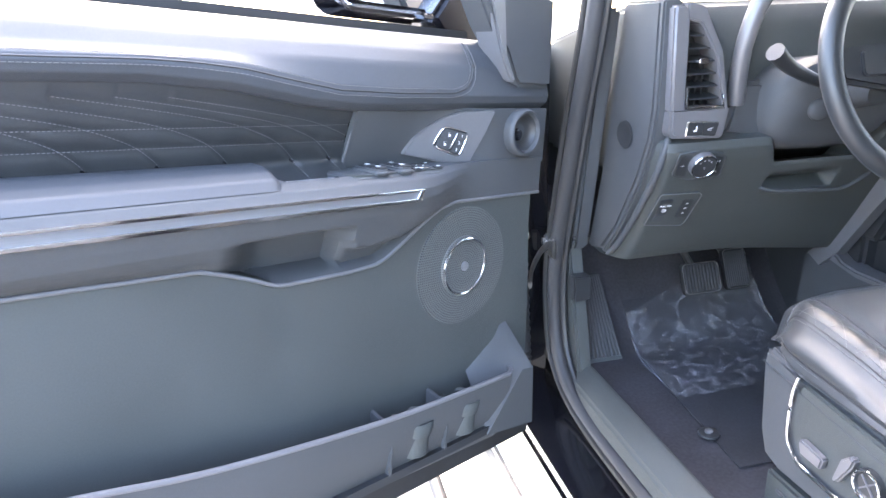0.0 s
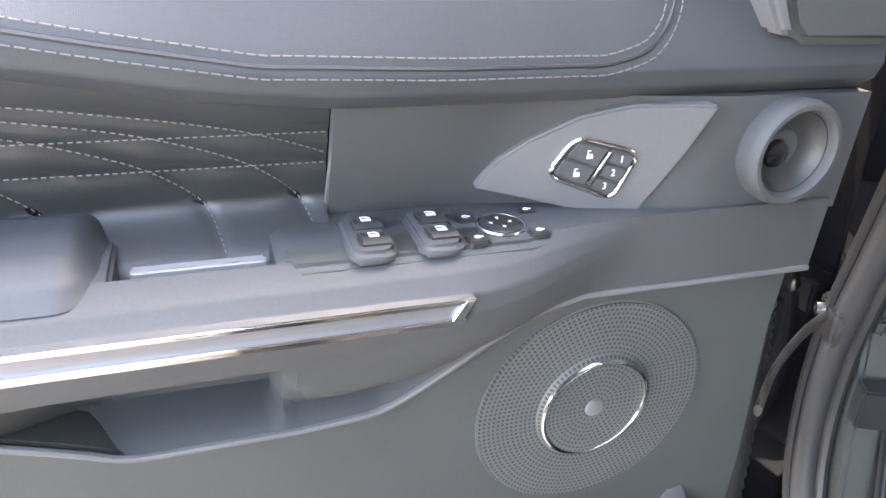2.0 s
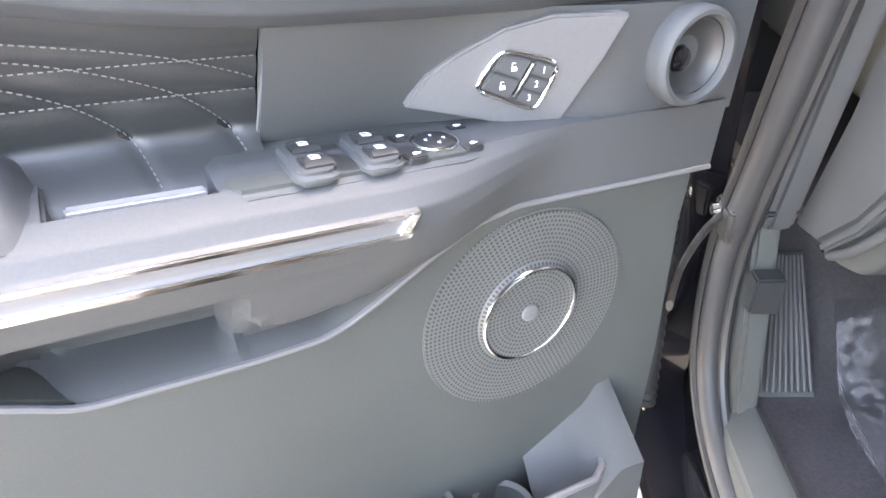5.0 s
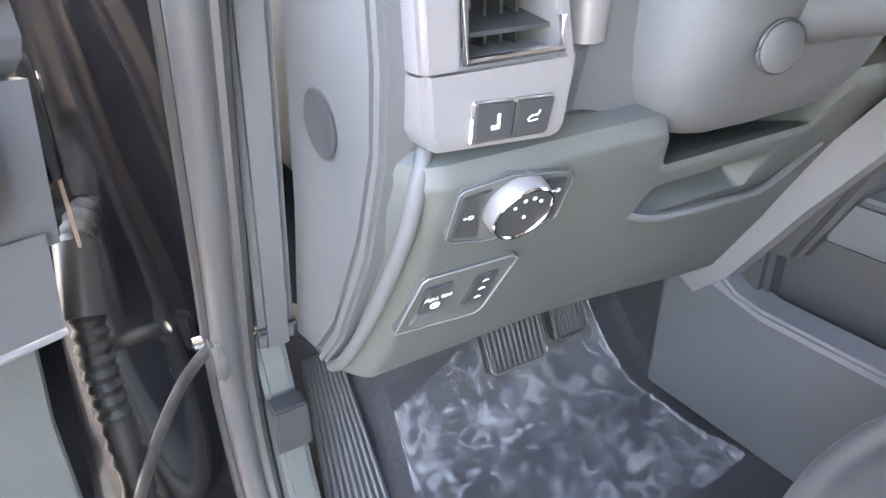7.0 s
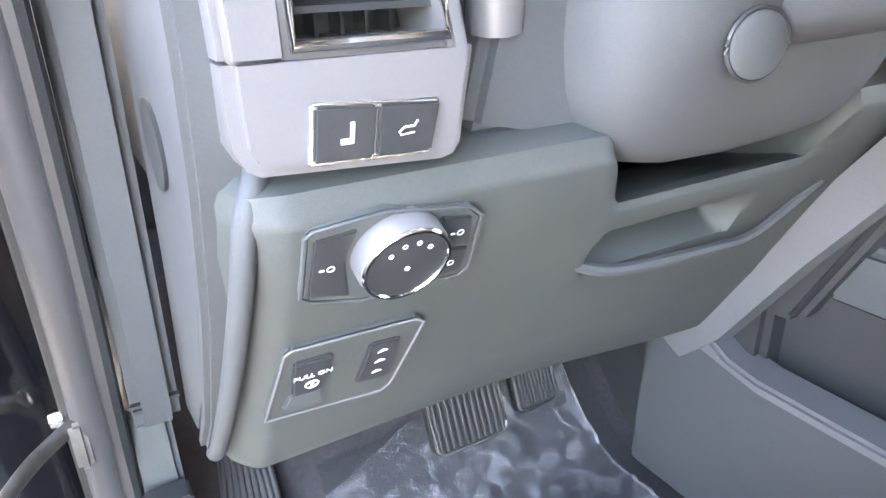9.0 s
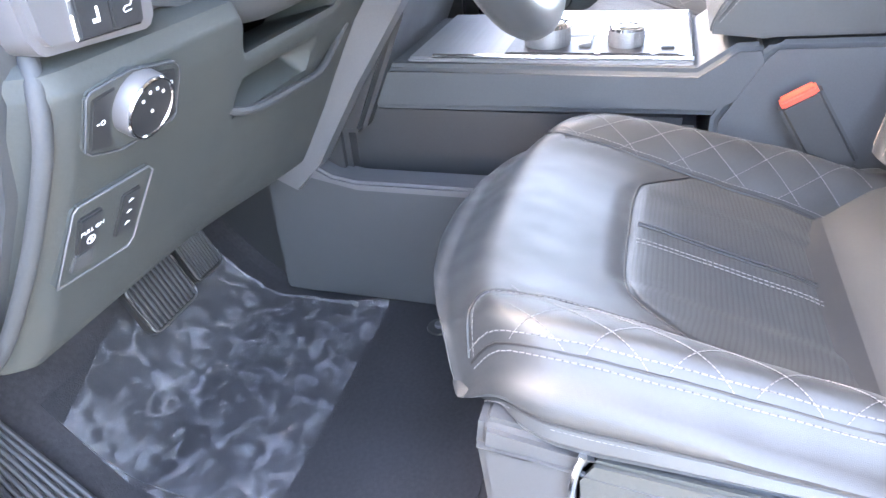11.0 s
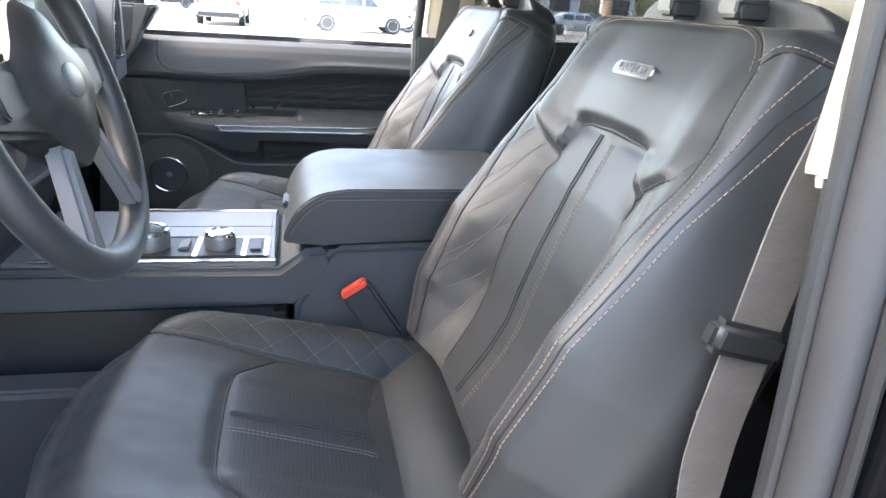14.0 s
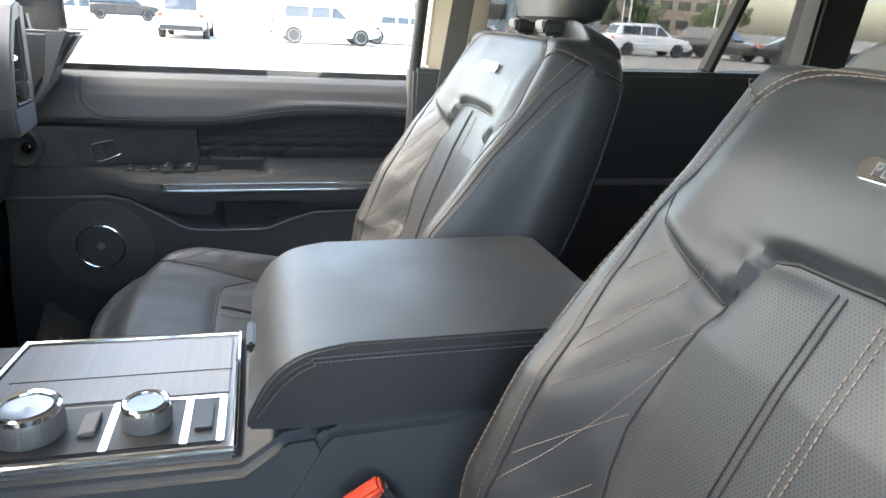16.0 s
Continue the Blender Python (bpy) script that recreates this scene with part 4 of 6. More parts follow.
v1 = vent(-0.757, 1)
part("button_frame", prism([(-0.7260, 1.2125), (-0.6635, 1.2100), (-0.6580, 1.2360), (-0.7225, 1.2402)], 0.3905, 0.3935, "xz", 0.0012), CHROME, v1, "thin bright button edge")
for k, quad in enumerate((((-0.7245, 1.2143), (-0.6952, 1.2130), (-0.6920, 1.2367), (-0.7215, 1.2389)), ((-0.6940, 1.2130), (-0.6650, 1.2118), (-0.6592, 1.2348), (-0.6908, 1.2366)))):
    part("dash_button", prism(quad, 0.3875, 0.393, "xz", 0.0012), PLASTIC_DARK, v1, "dark push button")
    xm, zm = sum(p[0] for p in quad) / 4, sum(p[1] for p in quad) / 4
    if k == 0:
        sym = join(prism([(xm - 0.003, zm - 0.0045), (xm + 0.003, zm - 0.0045), (xm + 0.0035, zm - 0.002), (xm - 0.003, zm - 0.002)], 0.3870, 0.3877, "xz"), prism([(xm + 0.0015, zm - 0.002), (xm + 0.0035, zm - 0.002), (xm + 0.0042, zm + 0.005), (xm + 0.0022, zm + 0.005)], 0.3870, 0.3877, "xz"))
    else:
        sym = join(tube([(xm - 0.005, 0.3873, zm - 0.001), (xm - 0.002, 0.3873, zm + 0.001), (xm + 0.003, 0.3873, zm + 0.001), (xm + 0.005, 0.3873, zm + 0.0035)], 0.0005, 4), tube([(xm - 0.005, 0.3873, zm - 0.001), (xm - 0.004, 0.3873, zm - 0.0025), (xm + 0.003, 0.3873, zm - 0.002)], 0.0004, 4))
    part("button_symbol", sym, WHITE_MARK, v1)
vent(0.757, -1)
# headlamp switch on the sloped panel
SL = Matrix.Translation((-0.684, 0.4085, 1.157)) @ pose(0, 0, 0, 90 + 24.6, 0, -1)
hl = part("lamp_switch", moved(prism([(-0.046, -0.020), (-0.0455, 0.023), (-0.042, 0.0265), (-0.004, 0.0305), (0.048, 0.0205), (0.0558, 0.013), (0.0572, -0.029), (0.052, -0.0345), (-0.010, -0.0350), (-0.040, -0.0255)], -0.014, 0.0030, "xy", 0.002), SL), PLASTIC_LOW, dash, "headlamp switch block")
part("block_edge", moved(tube([(x, y, 0.0032) for x, y in ((-0.046, -0.020), (-0.0455, 0.023), (-0.042, 0.0265), (-0.004, 0.0305), (0.048, 0.0205), (0.0558, 0.013), (0.0572, -0.029), (0.052, -0.0345), (-0.010, -0.0350), (-0.040, -0.0255))], 0.0012, 6, True), SL), PLASTIC, hl)
for outline in ([(-0.0424, -0.0205), (-0.0410, 0.0205), (-0.0186, 0.0230), (-0.0240, 0.0030), (-0.0188, -0.0260)], [(0.0294, 0.0185), (0.0490, 0.0145), (0.0521, -0.0080), (0.0340, -0.0054)], [(0.0340, -0.0072), (0.0521, -0.0100), (0.0518, -0.0285), (0.0300, -0.0295)]):
    part("switch_field", moved(prism(outline, 0.002, 0.0046, "xy", 0.001), SL), PLASTIC_DARK, hl)
KN = SL @ Matrix.Translation((0.006, 0.002, 0))
kn = part("lamp_knob", moved(lathe([(0.0262, 0.0), (0.0262, 0.011), (0.0252, 0.0145), (0.0235, 0.0155)], 48), KN), SILVER, hl, "satin silver rotary knob")
part("knob_face", moved(lathe([(0.0238, 0.012), (0.0236, 0.0160), (0.022, 0.0164), (0.001, 0.0164)], 48), KN), PLASTIC_DARK, kn, "dark knob face")
part("knob_rim", moved(tube([(0.0240 * math.cos(a), 0.0240 * math.sin(a), 0.0160) for a in [2 * math.pi * k / 48 for k in range(48)]], 0.0014, 6, True), KN), CHROME, kn, "chrome rim")
for k, (x, y) in enumerate(((-0.011, 0.010), (-0.004, 0.015), (0.004, 0.0155), (0.011, 0.011), (0.0, -0.002))):
    part("knob_symbol", moved(tube([(x + 0.0013 * math.cos(a), y + 0.0013 * math.sin(a), 0.0167) for a in [2 * math.pi * j / 10 for j in range(10)]], 0.00028, 4, True), KN), WHITE_MARK, kn)
for x, y in ((-0.0315, 0.0), (0.043, 0.005), (0.042, -0.019)):
    part("lamp_symbol", moved(join(tube([(x + 0.002 * math.cos(a), y + 0.0018 * math.sin(a), 0.0053) for a in [2 * math.pi * j / 10 for j in range(10)]], 0.0003, 4, True), box((x - 0.006, y - 0.0004, 0.0050), (x - 0.0035, y + 0.0004, 0.0056))), SL), WHITE_MARK, hl)
# parking brake and pedal switches
SP = Matrix.Translation((-0.692, 0.4655, 1.0555)) @ pose(0, 0, 0, 90 + 30.4, 0, -1)
pb = part("brake_switch", moved(prism([(-0.0501, -0.0404), (-0.0420, 0.0400), (-0.0380, 0.0440), (0.0434, 0.0400), (0.0505, 0.0330), (0.0415, -0.0440), (0.0350, -0.0520)], -0.014, 0.0025, "xy", 0.0015), SP), PLASTIC_LOW, dash, "parking brake switch block")
part("block_edge", moved(tube([(x, y, 0.0028) for x, y in ((-0.0501, -0.0404), (-0.0420, 0.0400), (-0.0380, 0.0440), (0.0434, 0.0400), (0.0505, 0.0330), (0.0415, -0.0440), (0.0350, -0.0520))], 0.0010, 6, True), SP), PLASTIC_GREY, pb)
part("pull_lever", moved(prism([(-0.0352, -0.0104), (-0.0365, 0.0302), (-0.0110, 0.0288), (-0.0140, -0.0108)], 0.001, 0.006, "xy", 0.0015), SP), PLASTIC_DARK, pb)
part("lever_lip", moved(prism([(-0.0400, -0.0300), (-0.0352, -0.0115), (-0.0140, -0.0120), (-0.0137, -0.0337)], 0.0, 0.0045, "xy", 0.0015), SP), PLASTIC, pb, "worn grey lever lip")
writing("lettering", "PULL ON", 0.0062, SP @ Matrix.Translation((-0.0238, 0.0155, 0.0074)), WHITE_MARK, pb)
part("brake_symbol", moved(tube([(-0.0235 + 0.0042 * math.cos(a), 0.003 + 0.0042 * math.sin(a), 0.0070) for a in [2 * math.pi * j / 16 for j in range(16)]], 0.0006, 4, True), SP), WHITE_MARK, pb)
writing("lettering", "P", 0.0058, SP @ Matrix.Translation((-0.0235, 0.003, 0.0072)), WHITE_MARK, pb)
part("pedal_rocker", moved(prism([(0.0105, -0.0228), (0.0138, 0.0254), (0.0354, 0.0240), (0.0370, -0.0265)], 0.001, 0.005, "xy", 0.0015), SP), PLASTIC_DARK, pb)
for y in (0.015, 0.002, -0.012):
    part("rocker_symbol", moved(prism([(0.0205, y - 0.001), (0.0275, y), (0.0235, y + 0.0022)], 0.0045, 0.0055, "xy"), SP), WHITE_MARK, pb)
# upper dashboard, hood, centre stack
part("upper_dash", prism([(0.455, 1.20), (0.44, 1.40), (0.47, 1.445), (0.62, 1.44), (0.99, 1.37), (0.99, 1.10), (0.62, 1.10)], -0.752, 0.76, "yz", 0.012, 3), PLASTIC_LOW, dash)
part("lower_dash", prism([(0.44, 1.20), (0.45, 1.08), (0.60, 0.95), (0.80, 0.95), (0.80, 1.2)], 0.17, 0.76, "yz", 0.015, 3), PLASTIC_DARK, dash)
part("cluster_screen", prism([(0.452, 1.27), (0.462, 1.41), (0.47, 1.41), (0.465, 1.27)], -0.57, -0.27, "yz"), SCREEN, dash, "dark instrument screen")
part("cluster_hood", tube(curve_pts([(-0.60, 0.43, 1.26), (-0.605, 0.41, 1.38), (-0.56, 0.40, 1.47), (-0.42, 0.395, 1.49), (-0.28, 0.40, 1.47), (-0.235, 0.41, 1.38), (-0.24, 0.43, 1.26)], 6), 0.016, 10), SILVER, dash, "satin hood round the instruments")
part("column_fill", prism([(-0.625, 1.206), (-0.60, 1.30), (-0.24, 1.30), (-0.24, 1.18), (-0.52, 1.18)], 0.42, 0.50, "xz", 0.008), PLASTIC, dash)
part("centre_panel", prism([(0.47, 0.92), (0.385, 1.10), (0.37, 1.20), (0.40, 1.46), (0.5, 1.46), (0.62, 0.92)], -0.175, 0.175, "yz", 0.012, 3), PLASTIC_DARK, dash)
part("tunnel", box((-0.17, 0.50, 0.62), (0.17, 0.98, 0.96), 0.01), PLASTIC_DARK, dash)
part("touch_screen", prism([(0.366, 1.23), (0.388, 1.42), (0.394, 1.42), (0.372, 1.23)], -0.12, 0.13, "yz", 0.001), SCREEN, dash, "dark touch screen")
part("stack_bar", box((-0.16, 0.362, 1.13), (0.16, 0.385, 1.14), 0.002), SILVER, dash)
for x in (-0.09, 0.09):
    part("stack_knob", lathe([(0.02, 0.0), (0.02, 0.018), (0.017, 0.02), (0.001, 0.02)], 24, Matrix.Translation((x, 0.378, 1.185)) @ pose(0, 0, 0, 90, 0, 0)), SILVER, dash)
part("glove_panel", prism([(0.44, 1.22), (0.415, 1.30), (0.42, 1.41), (0.45, 1.41), (0.46, 1.22)], 0.20, 0.63, "yz", 0.01, 3), LEATHER_SOFT, dash, "padded blue black passenger panel")
part("glove_bar", box((0.20, 0.424, 1.296), (0.63, 0.432, 1.302), 0.001), BRUSHED, dash)
# grey strut from the console to the dashboard
for s in (-1, 1):
    part("strut", rings([[(s * (0.185 + a), y + b, z + c) for a, b, c in ((0, -0.022, -0.01), (0.025, -0.018, -0.01), (0.025, 0.022, 0.01), (0, 0.026, 0.01))] for y, z in ((0.60, 0.845), (0.55, 0.895), (0.47, 1.02), (0.37, 1.16))]), PLASTIC_GREY, dash, "satin grey strut")
# steering column and wheel
colm = part("column_shroud", rings([[Vector((-0.415 + w * math.copysign(abs(math.cos(a)) ** 0.6, math.cos(a)), y - 0.02 * math.sin(a), zc + h * math.copysign(abs(math.sin(a)) ** 0.75, math.sin(a)))) for a in [2 * math.pi * k / 28 for k in range(28)]] for y, w, h, zc in ((0.53, 0.150, 0.10, 1.235), (0.44, 0.147, 0.092, 1.25), (0.395, 0.140, 0.090, 1.256), (0.372, 0.125, 0.082, 1.26), (0.358, 0.09, 0.06, 1.27), (0.345, 0.052, 0.045, 1.29), (0.26, 0.05, 0.045, 1.31))]), PLASTIC, dash, "charcoal column shroud")
part("column_plug", lathe([(0.0185, 0), (0.0185, 0.004), (0.017, 0.0052), (0.001, 0.0052)], 28, Matrix.Translation((-0.480, 0.354, 1.250)) @ pose(0, 0, 0, 92, 0, -14)), PLASTIC, colm, "round grey blanking plug")
part("plug_ring", tube([Matrix.Translation((-0.480, 0.354, 1.250)) @ pose(0, 0, 0, 92, 0, -14) @ Vector((0.0195 * math.cos(a), 0.0195 * math.sin(a), 0.002)) for a in [2 * math.pi * k / 32 for k in range(32)]], 0.0016, 6, True), PLASTIC_DARK, colm)
part("stalk", tube(curve_pts([(-0.50, 0.33, 1.30), (-0.58, 0.315, 1.33), (-0.63, 0.30, 1.36)], 4), lambda s: 0.009 + 0.007 * s, 10), PLASTIC_DARK, dash, "black indicator stalk")
WH = Matrix.Translation((-0.415, 0.205, 1.335)) @ pose(0, 0, 0, 90 - 18, 0, 0)
wheel = thing("steering_wheel", "black leather steering wheel with satin spokes", "steering wheel")
part("rim", moved(tube([(0.188 * math.cos(a), 0.188 * math.sin(a), 0.0) for a in [2 * math.pi * k / 72 for k in range(72)]], 0.0175, 14, True), WH), LEATHER, wheel, "leather covered rim")
part("hub", moved(rings([[(w * math.cos(a) * (1 + 0.12 * math.cos(4 * a)), 0.9 * w * math.sin(a) * (1 + 0.12 * math.cos(4 * a)), z) for a in [2 * math.pi * k / 32 for k in range(32)]] for w, z in ((0.05, -0.05), (0.085, -0.02), (0.085, 0.008), (0.07, 0.022), (0.03, 0.028))]), WH), PLASTIC_DARK, wheel, "charcoal airbag cover")
part("badge", moved(lathe([(0.022, 0.024), (0.022, 0.029), (0.018, 0.031), (0.001, 0.031)], 28), WH @ Matrix.Diagonal((1.2, 0.8, 1, 1))), BRUSHED, wheel, "plain oval badge")
for s in (-1, 1):
    part("spoke", moved(prism([(s * 0.05, -0.045), (s * 0.175, -0.02), (s * 0.18, 0.03), (s * 0.06, 0.04)], -0.012, 0.008, "xy", 0.006), WH), PLASTIC_DARK, wheel)
    part("spoke_buttons", moved(prism(rounded(s * 0.115, 0.005, 0.05, 0.04, 0.008), 0.006, 0.013, "xy", 0.002), WH), PLASTIC_DARK, wheel, "dark thumb buttons")
    part("lower_spoke", moved(prism([(s * 0.04, -0.06), (s * 0.078, -0.163), (s * 0.106, -0.150), (s * 0.06, -0.050)], -0.008, 0.014, "xy", 0.005), WH), PLASTIC_GREY, wheel, "satin silver lower spoke")
part("key_tag", moved(box((0.12, -0.06, -0.02), (0.14, -0.035, -0.016), 0.001), WH), YELLOW, wheel, "yellow paper tag")
# pedals and foot rest
for nm, lab, x0, x1, y0, z0, z1 in (("brake_pedal", "ribbed black rubber brake pedal", -0.525, -0.424, 0.652, 0.768, 0.838), ("accelerator_pedal", "ribbed black rubber accelerator pedal", -0.385, -0.318, 0.69, 0.752, 0.848)):
    pd = thing(nm, lab, "pedal", group="pedals")
    mm = Matrix.Translation(((x0 + x1) / 2, y0 + 0.014, (z0 + z1) / 2)) @ pose(0, 0, 0, -24, 0, 0)
    w, h = (x1 - x0) / 2, (z1 - z0) / 2 + 0.004
    part("pad", moved(prism(rounded(0, 0, 2 * w, 2 * h, 0.012), -0.008, 0.008, "xz", 0.003), mm), RUBBER_DARK, pd)
    for k in range(11):
        xx = -w * 0.85 + 2 * w * 0.85 * k / 10
        part("rib", moved(box((xx - 0.0018, -0.0115, -h * 0.86), (xx + 0.0018, -0.007, h * 0.86), 0.0008, 1), mm), RUBBER, pd)
    part("pedal_rim", moved(tube([(x, -0.009, z) for x, z in rounded(0, 0, 2 * w - 0.004, 2 * h - 0.004, 0.012)], 0.0016, 6, True), mm), STEEL, pd)
    part("arm", moved(tube([(0, 0.006, 0), (0, 0.06, 0.08), (0.01, 0.09, 0.22)], 0.009, 8), mm), STEEL, pd)
fr = thing("foot_rest", "ribbed grey plastic foot rest", "foot rest")
FR = lambda a, b: Vector((-0.775 + 0.088 * a + 0.035 * b * (1 - a) + 0.004 * b, 0.640 + 0.155 * b, 0.628 + 0.165 * b))
part("pad", sheet(lambda a, b: FR(a, b), 4, 8, (0, 0.02, -0.03)), PLASTIC_LOW, fr)
for k in range(9):
    a = 0.07 + 0.86 * k / 8
    part("rib", tube([FR(a, 0.03) + Vector((0, -0.002, 0.003)), FR(a, 0.5) + Vector((0, -0.002, 0.003)), FR(a, 0.97) + Vector((0, -0.002, 0.003))], 0.0036, 8), RUBBER, fr)
# mat and the film over it
mt = part("floor_mat", sheet(lambda a, b: (-0.70 + 0.50 * a + (0.02 + 0.05 * b) * (1 - a), 0.20 + 0.56 * b, 0.6255 + 0.40 * smoothstep(0.62, 1.05, 0.20 + 0.56 * b)), 30, 30, (0, 0, -0.003)), MAT)
tagged(mt, "black carpet floor mat on the driver's floor", "floor mat")


def wrap(a, b):
    x = -0.668 + 0.428 * a
    y = (0.428 + 0.007 * a) + (0.33 - 0.03 * (1 - a) + 0.06 * a) * b
    if b > 0.45:
        x += 0.06 * (b - 0.45) * (1 - a)
    w = noise.noise(Vector((x * 11, y * 11, 0.3))) * 0.006 + noise.noise(Vector((x * 30, y * 24, 2.3))) * 0.0035 + abs(noise.noise(Vector((x * 55, y * 50, 5)))) * 0.002
    curl = 0.02 * smoothstep(0.93, 1.0, a) * smoothstep(0.9, 0.0, b) * 0.4
    return (x, y, 0.636 + w + curl + 0.40 * smoothstep(0.62, 1.05, y))


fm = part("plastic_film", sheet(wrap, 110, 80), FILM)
tagged(fm, "crumpled clear plastic film laid over the floor mat", "plastic film")
fm.visible_shadow = False
fold = part("folded_edge", tube([Vector(wrap(0.99, k / 40)) + Vector((0.004 * noise.noise(Vector((k * 0.9, 1, 1))), 0, 0.004)) for k in range(41)], lambda s: 0.0025 + 0.006 * (1 - s) ** 6, 6), FILM, fm)
for x, y in ((-0.675, 0.304), (-0.262, 0.34)):
    bt = thing("mat_button", "round black plastic mat fixing on the carpet", "mat fixing", Matrix.Translation((x, y, 0.629)), "mat fixings")
    part("disc", lathe([(0.021, 0.0), (0.020, 0.003), (0.016, 0.004), (0.001, 0.0035)], 28), PLASTIC_DARK, bt)
    part("knob", lathe([(0.008, 0.003), (0.008, 0.008), (0.006, 0.009), (0.001, 0.009)], 16), PLASTIC_GREY, bt)

# ---- front seats ----
# outlines of the backrest and cushion: share of the way and half width, rise or depth in metres


def back_axis(t):
    """The centre of the backrest's front face, t from 0 (seat) to 1 (top)."""
    return Vector((0, -0.235 - 0.245 * t - 0.02 * math.sin(math.pi * t), 0.945 + 0.515 * t))


HALF = [(0.0, 0.235), (0.12, 0.260), (0.3, 0.270), (0.5, 0.268), (0.7, 0.260), (0.85, 0.248), (0.92, 0.240), (0.97, 0.226), (1.0, 0.205)]
BOLST = [(0.0, 0.030), (0.15, 0.060), (0.35, 0.068), (0.55, 0.052), (0.75, 0.026), (1.0, 0.004)]
DEEP = [(0.0, 0.15), (0.3, 0.16), (0.7, 0.14), (0.9, 0.13), (1.0, 0.115)]
DISH = [(0.0, -0.006), (0.14, -0.012), (0.22, -0.010), (0.3, 0.0), (0.4, 0.008), (0.55, 0.014), (0.64, 0.012), (0.72, 0.009), (0.9, 0.006), (1.0, 0.0)]
YOKE = [(0.0, 0.705), (0.28, 0.700), (0.36, 0.688), (0.395, 0.63), (0.43, 0.600), (0.54, 0.62), (0.74, 0.66), (0.83, 0.73), (1.0, 0.76)]
INSERT = [(0.0, 0.40), (0.14, 0.42), (0.24, 0.45), (0.37, 0.485), (0.47, 0.472), (0.55, 0.45), (0.6, 0.425), (0.64, 0.390), (0.70, 0.360)]
INNER = [(0.0, 0.70), (0.3, 0.72), (0.45, 0.738), (0.59, 0.775), (0.67, 0.815), (0.725, 0.812), (0.78, 0.79), (0.84, 0.785), (0.875, 0.787)]
OUTER = [(0.0, 0.85), (0.35, 0.855), (0.6, 0.88), (0.7, 0.90), (0.81, 0.925), (0.88, 0.95), (0.95, 0.975)]
NRM = Vector((0, 0.90, 0.43))


def crease(lines, x, t, wx, wt, depth, width):
    """How far a surface sinks at (x, t) near sewn lines; wx, wt: metres to a unit of x and t."""
    best = 1.0
    for line in lines:
        for (x0, t0), (x1, t1) in zip(line, line[1:]):
            if min(x0, x1) - 0.08 > x or max(x0, x1) + 0.08 < x or min(t0, t1) - 0.05 > t or max(t0, t1) + 0.05 < t:
                continue
            dx, dt = (x1 - x0) * wx, (t1 - t0) * wt
            px, pt = (x - x0) * wx, (t - t0) * wt
            f = max(0.0, min(1.0, (px * dx + pt * dt) / (dx * dx + dt * dt + 1e-12)))
            best = min(best, math.hypot(px - f * dx, pt - f * dt))
    return depth * math.exp(-(best / width) ** 1.3)


def dense(line, per=6):
    return [(p.x, p.y) for p in curve_pts([(u, v, 0) for u, v in line], per)]


BACK_QUILT = []
for k in range(6):
    t0 = 0.02 + 0.125 * k
    BACK_QUILT.append([(x, t) for x, t in [(0.80 - 0.034 * j, t0 + 0.027 * j) for j in range(12)] if t < 0.64 and interp(INSERT, t) < x < interp(INNER, t)])
    if k % 2 == 0:
        BACK_QUILT.append([(x, t) for x, t in [(0.44 + 0.012 * j + 0.0011 * j * j, t0 + 0.30 - 0.036 * j) for j in range(14)] if 0.03 < t < 0.62 and interp(INSERT, t) < x < interp(INNER, t)])
BACK_QUILT = [q for q in BACK_QUILT if len(q) > 2]
YOKE_TOP = dense([(0.787, 0.875), (0.765, 0.905), (0.70, 0.938), (0.58, 0.958), (0.4, 0.968), (0.0, 0.973)])
BACK_SEAMS = [[(interp(INNER, k / 40), k / 40) for k in range(36)], YOKE_TOP, [(interp(OUTER, k / 40), k / 40) for k in range(38)]]


def back_front(x, t, sewn=True):
    """The backrest's front surface; x from -1 to 1 across."""
    h, b = interp(HALF, t), interp(BOLST, t)
    ax = abs(x)
    rise = b * (smoothstep(0.42, 0.80, ax) - 1.15 * smoothstep(0.82, 1.0, ax) ** 1.5)
    edge = 0.05 * smoothstep(0.86, 1.0, ax) ** 2
    # yoke above, standing over the insert below
    ly = interp(YOKE, ax)
    yoke = 0.0105 * smoothstep(ly - 0.004, ly + 0.020, t) * (1 - smoothstep(0.66, 0.80, ax)) * (1 - smoothstep(0.78, 0.95, t))
    ins = -0.0040 * (1 - smoothstep(0.66, 0.70, t)) * (1 - smoothstep(-0.01, 0.03, ax - interp(INSERT, t)))
    pull = -0.007 * math.exp(-((ax - 0.46) / 0.06) ** 2 - ((t - 0.595) / 0.03) ** 2) - 0.006 * math.exp(-((ax - 0.25) / 0.22) ** 2 - ((t - 0.692) / 0.018) ** 2)
    wrinkle = 0.0016 * noise.noise(Vector((x * 3.1, t * 4.3, 7.7))) + 0.0011 * noise.noise(Vector((x * 9, t * 12, 1.7))) * math.exp(-((ax - 0.6) / 0.2) ** 2 - ((t - 0.64) / 0.09) ** 2)
    top = pull + wrinkle - 0.05 * smoothstep(0.93, 1.0, t) ** 2 + interp(DISH, t) * (1 - smoothstep(0.5, 0.78, ax))
    if sewn:
        top -= crease(BACK_QUILT, ax, t, 0.26, 0.57, 0.0017, 0.006) + crease(BACK_SEAMS, ax, t, 0.26, 0.57, 0.0030, 0.005)
    c = back_axis(t)
    return Vector((x * h, c.y, c.z)) + NRM * (rise - edge + yoke + ins + top)


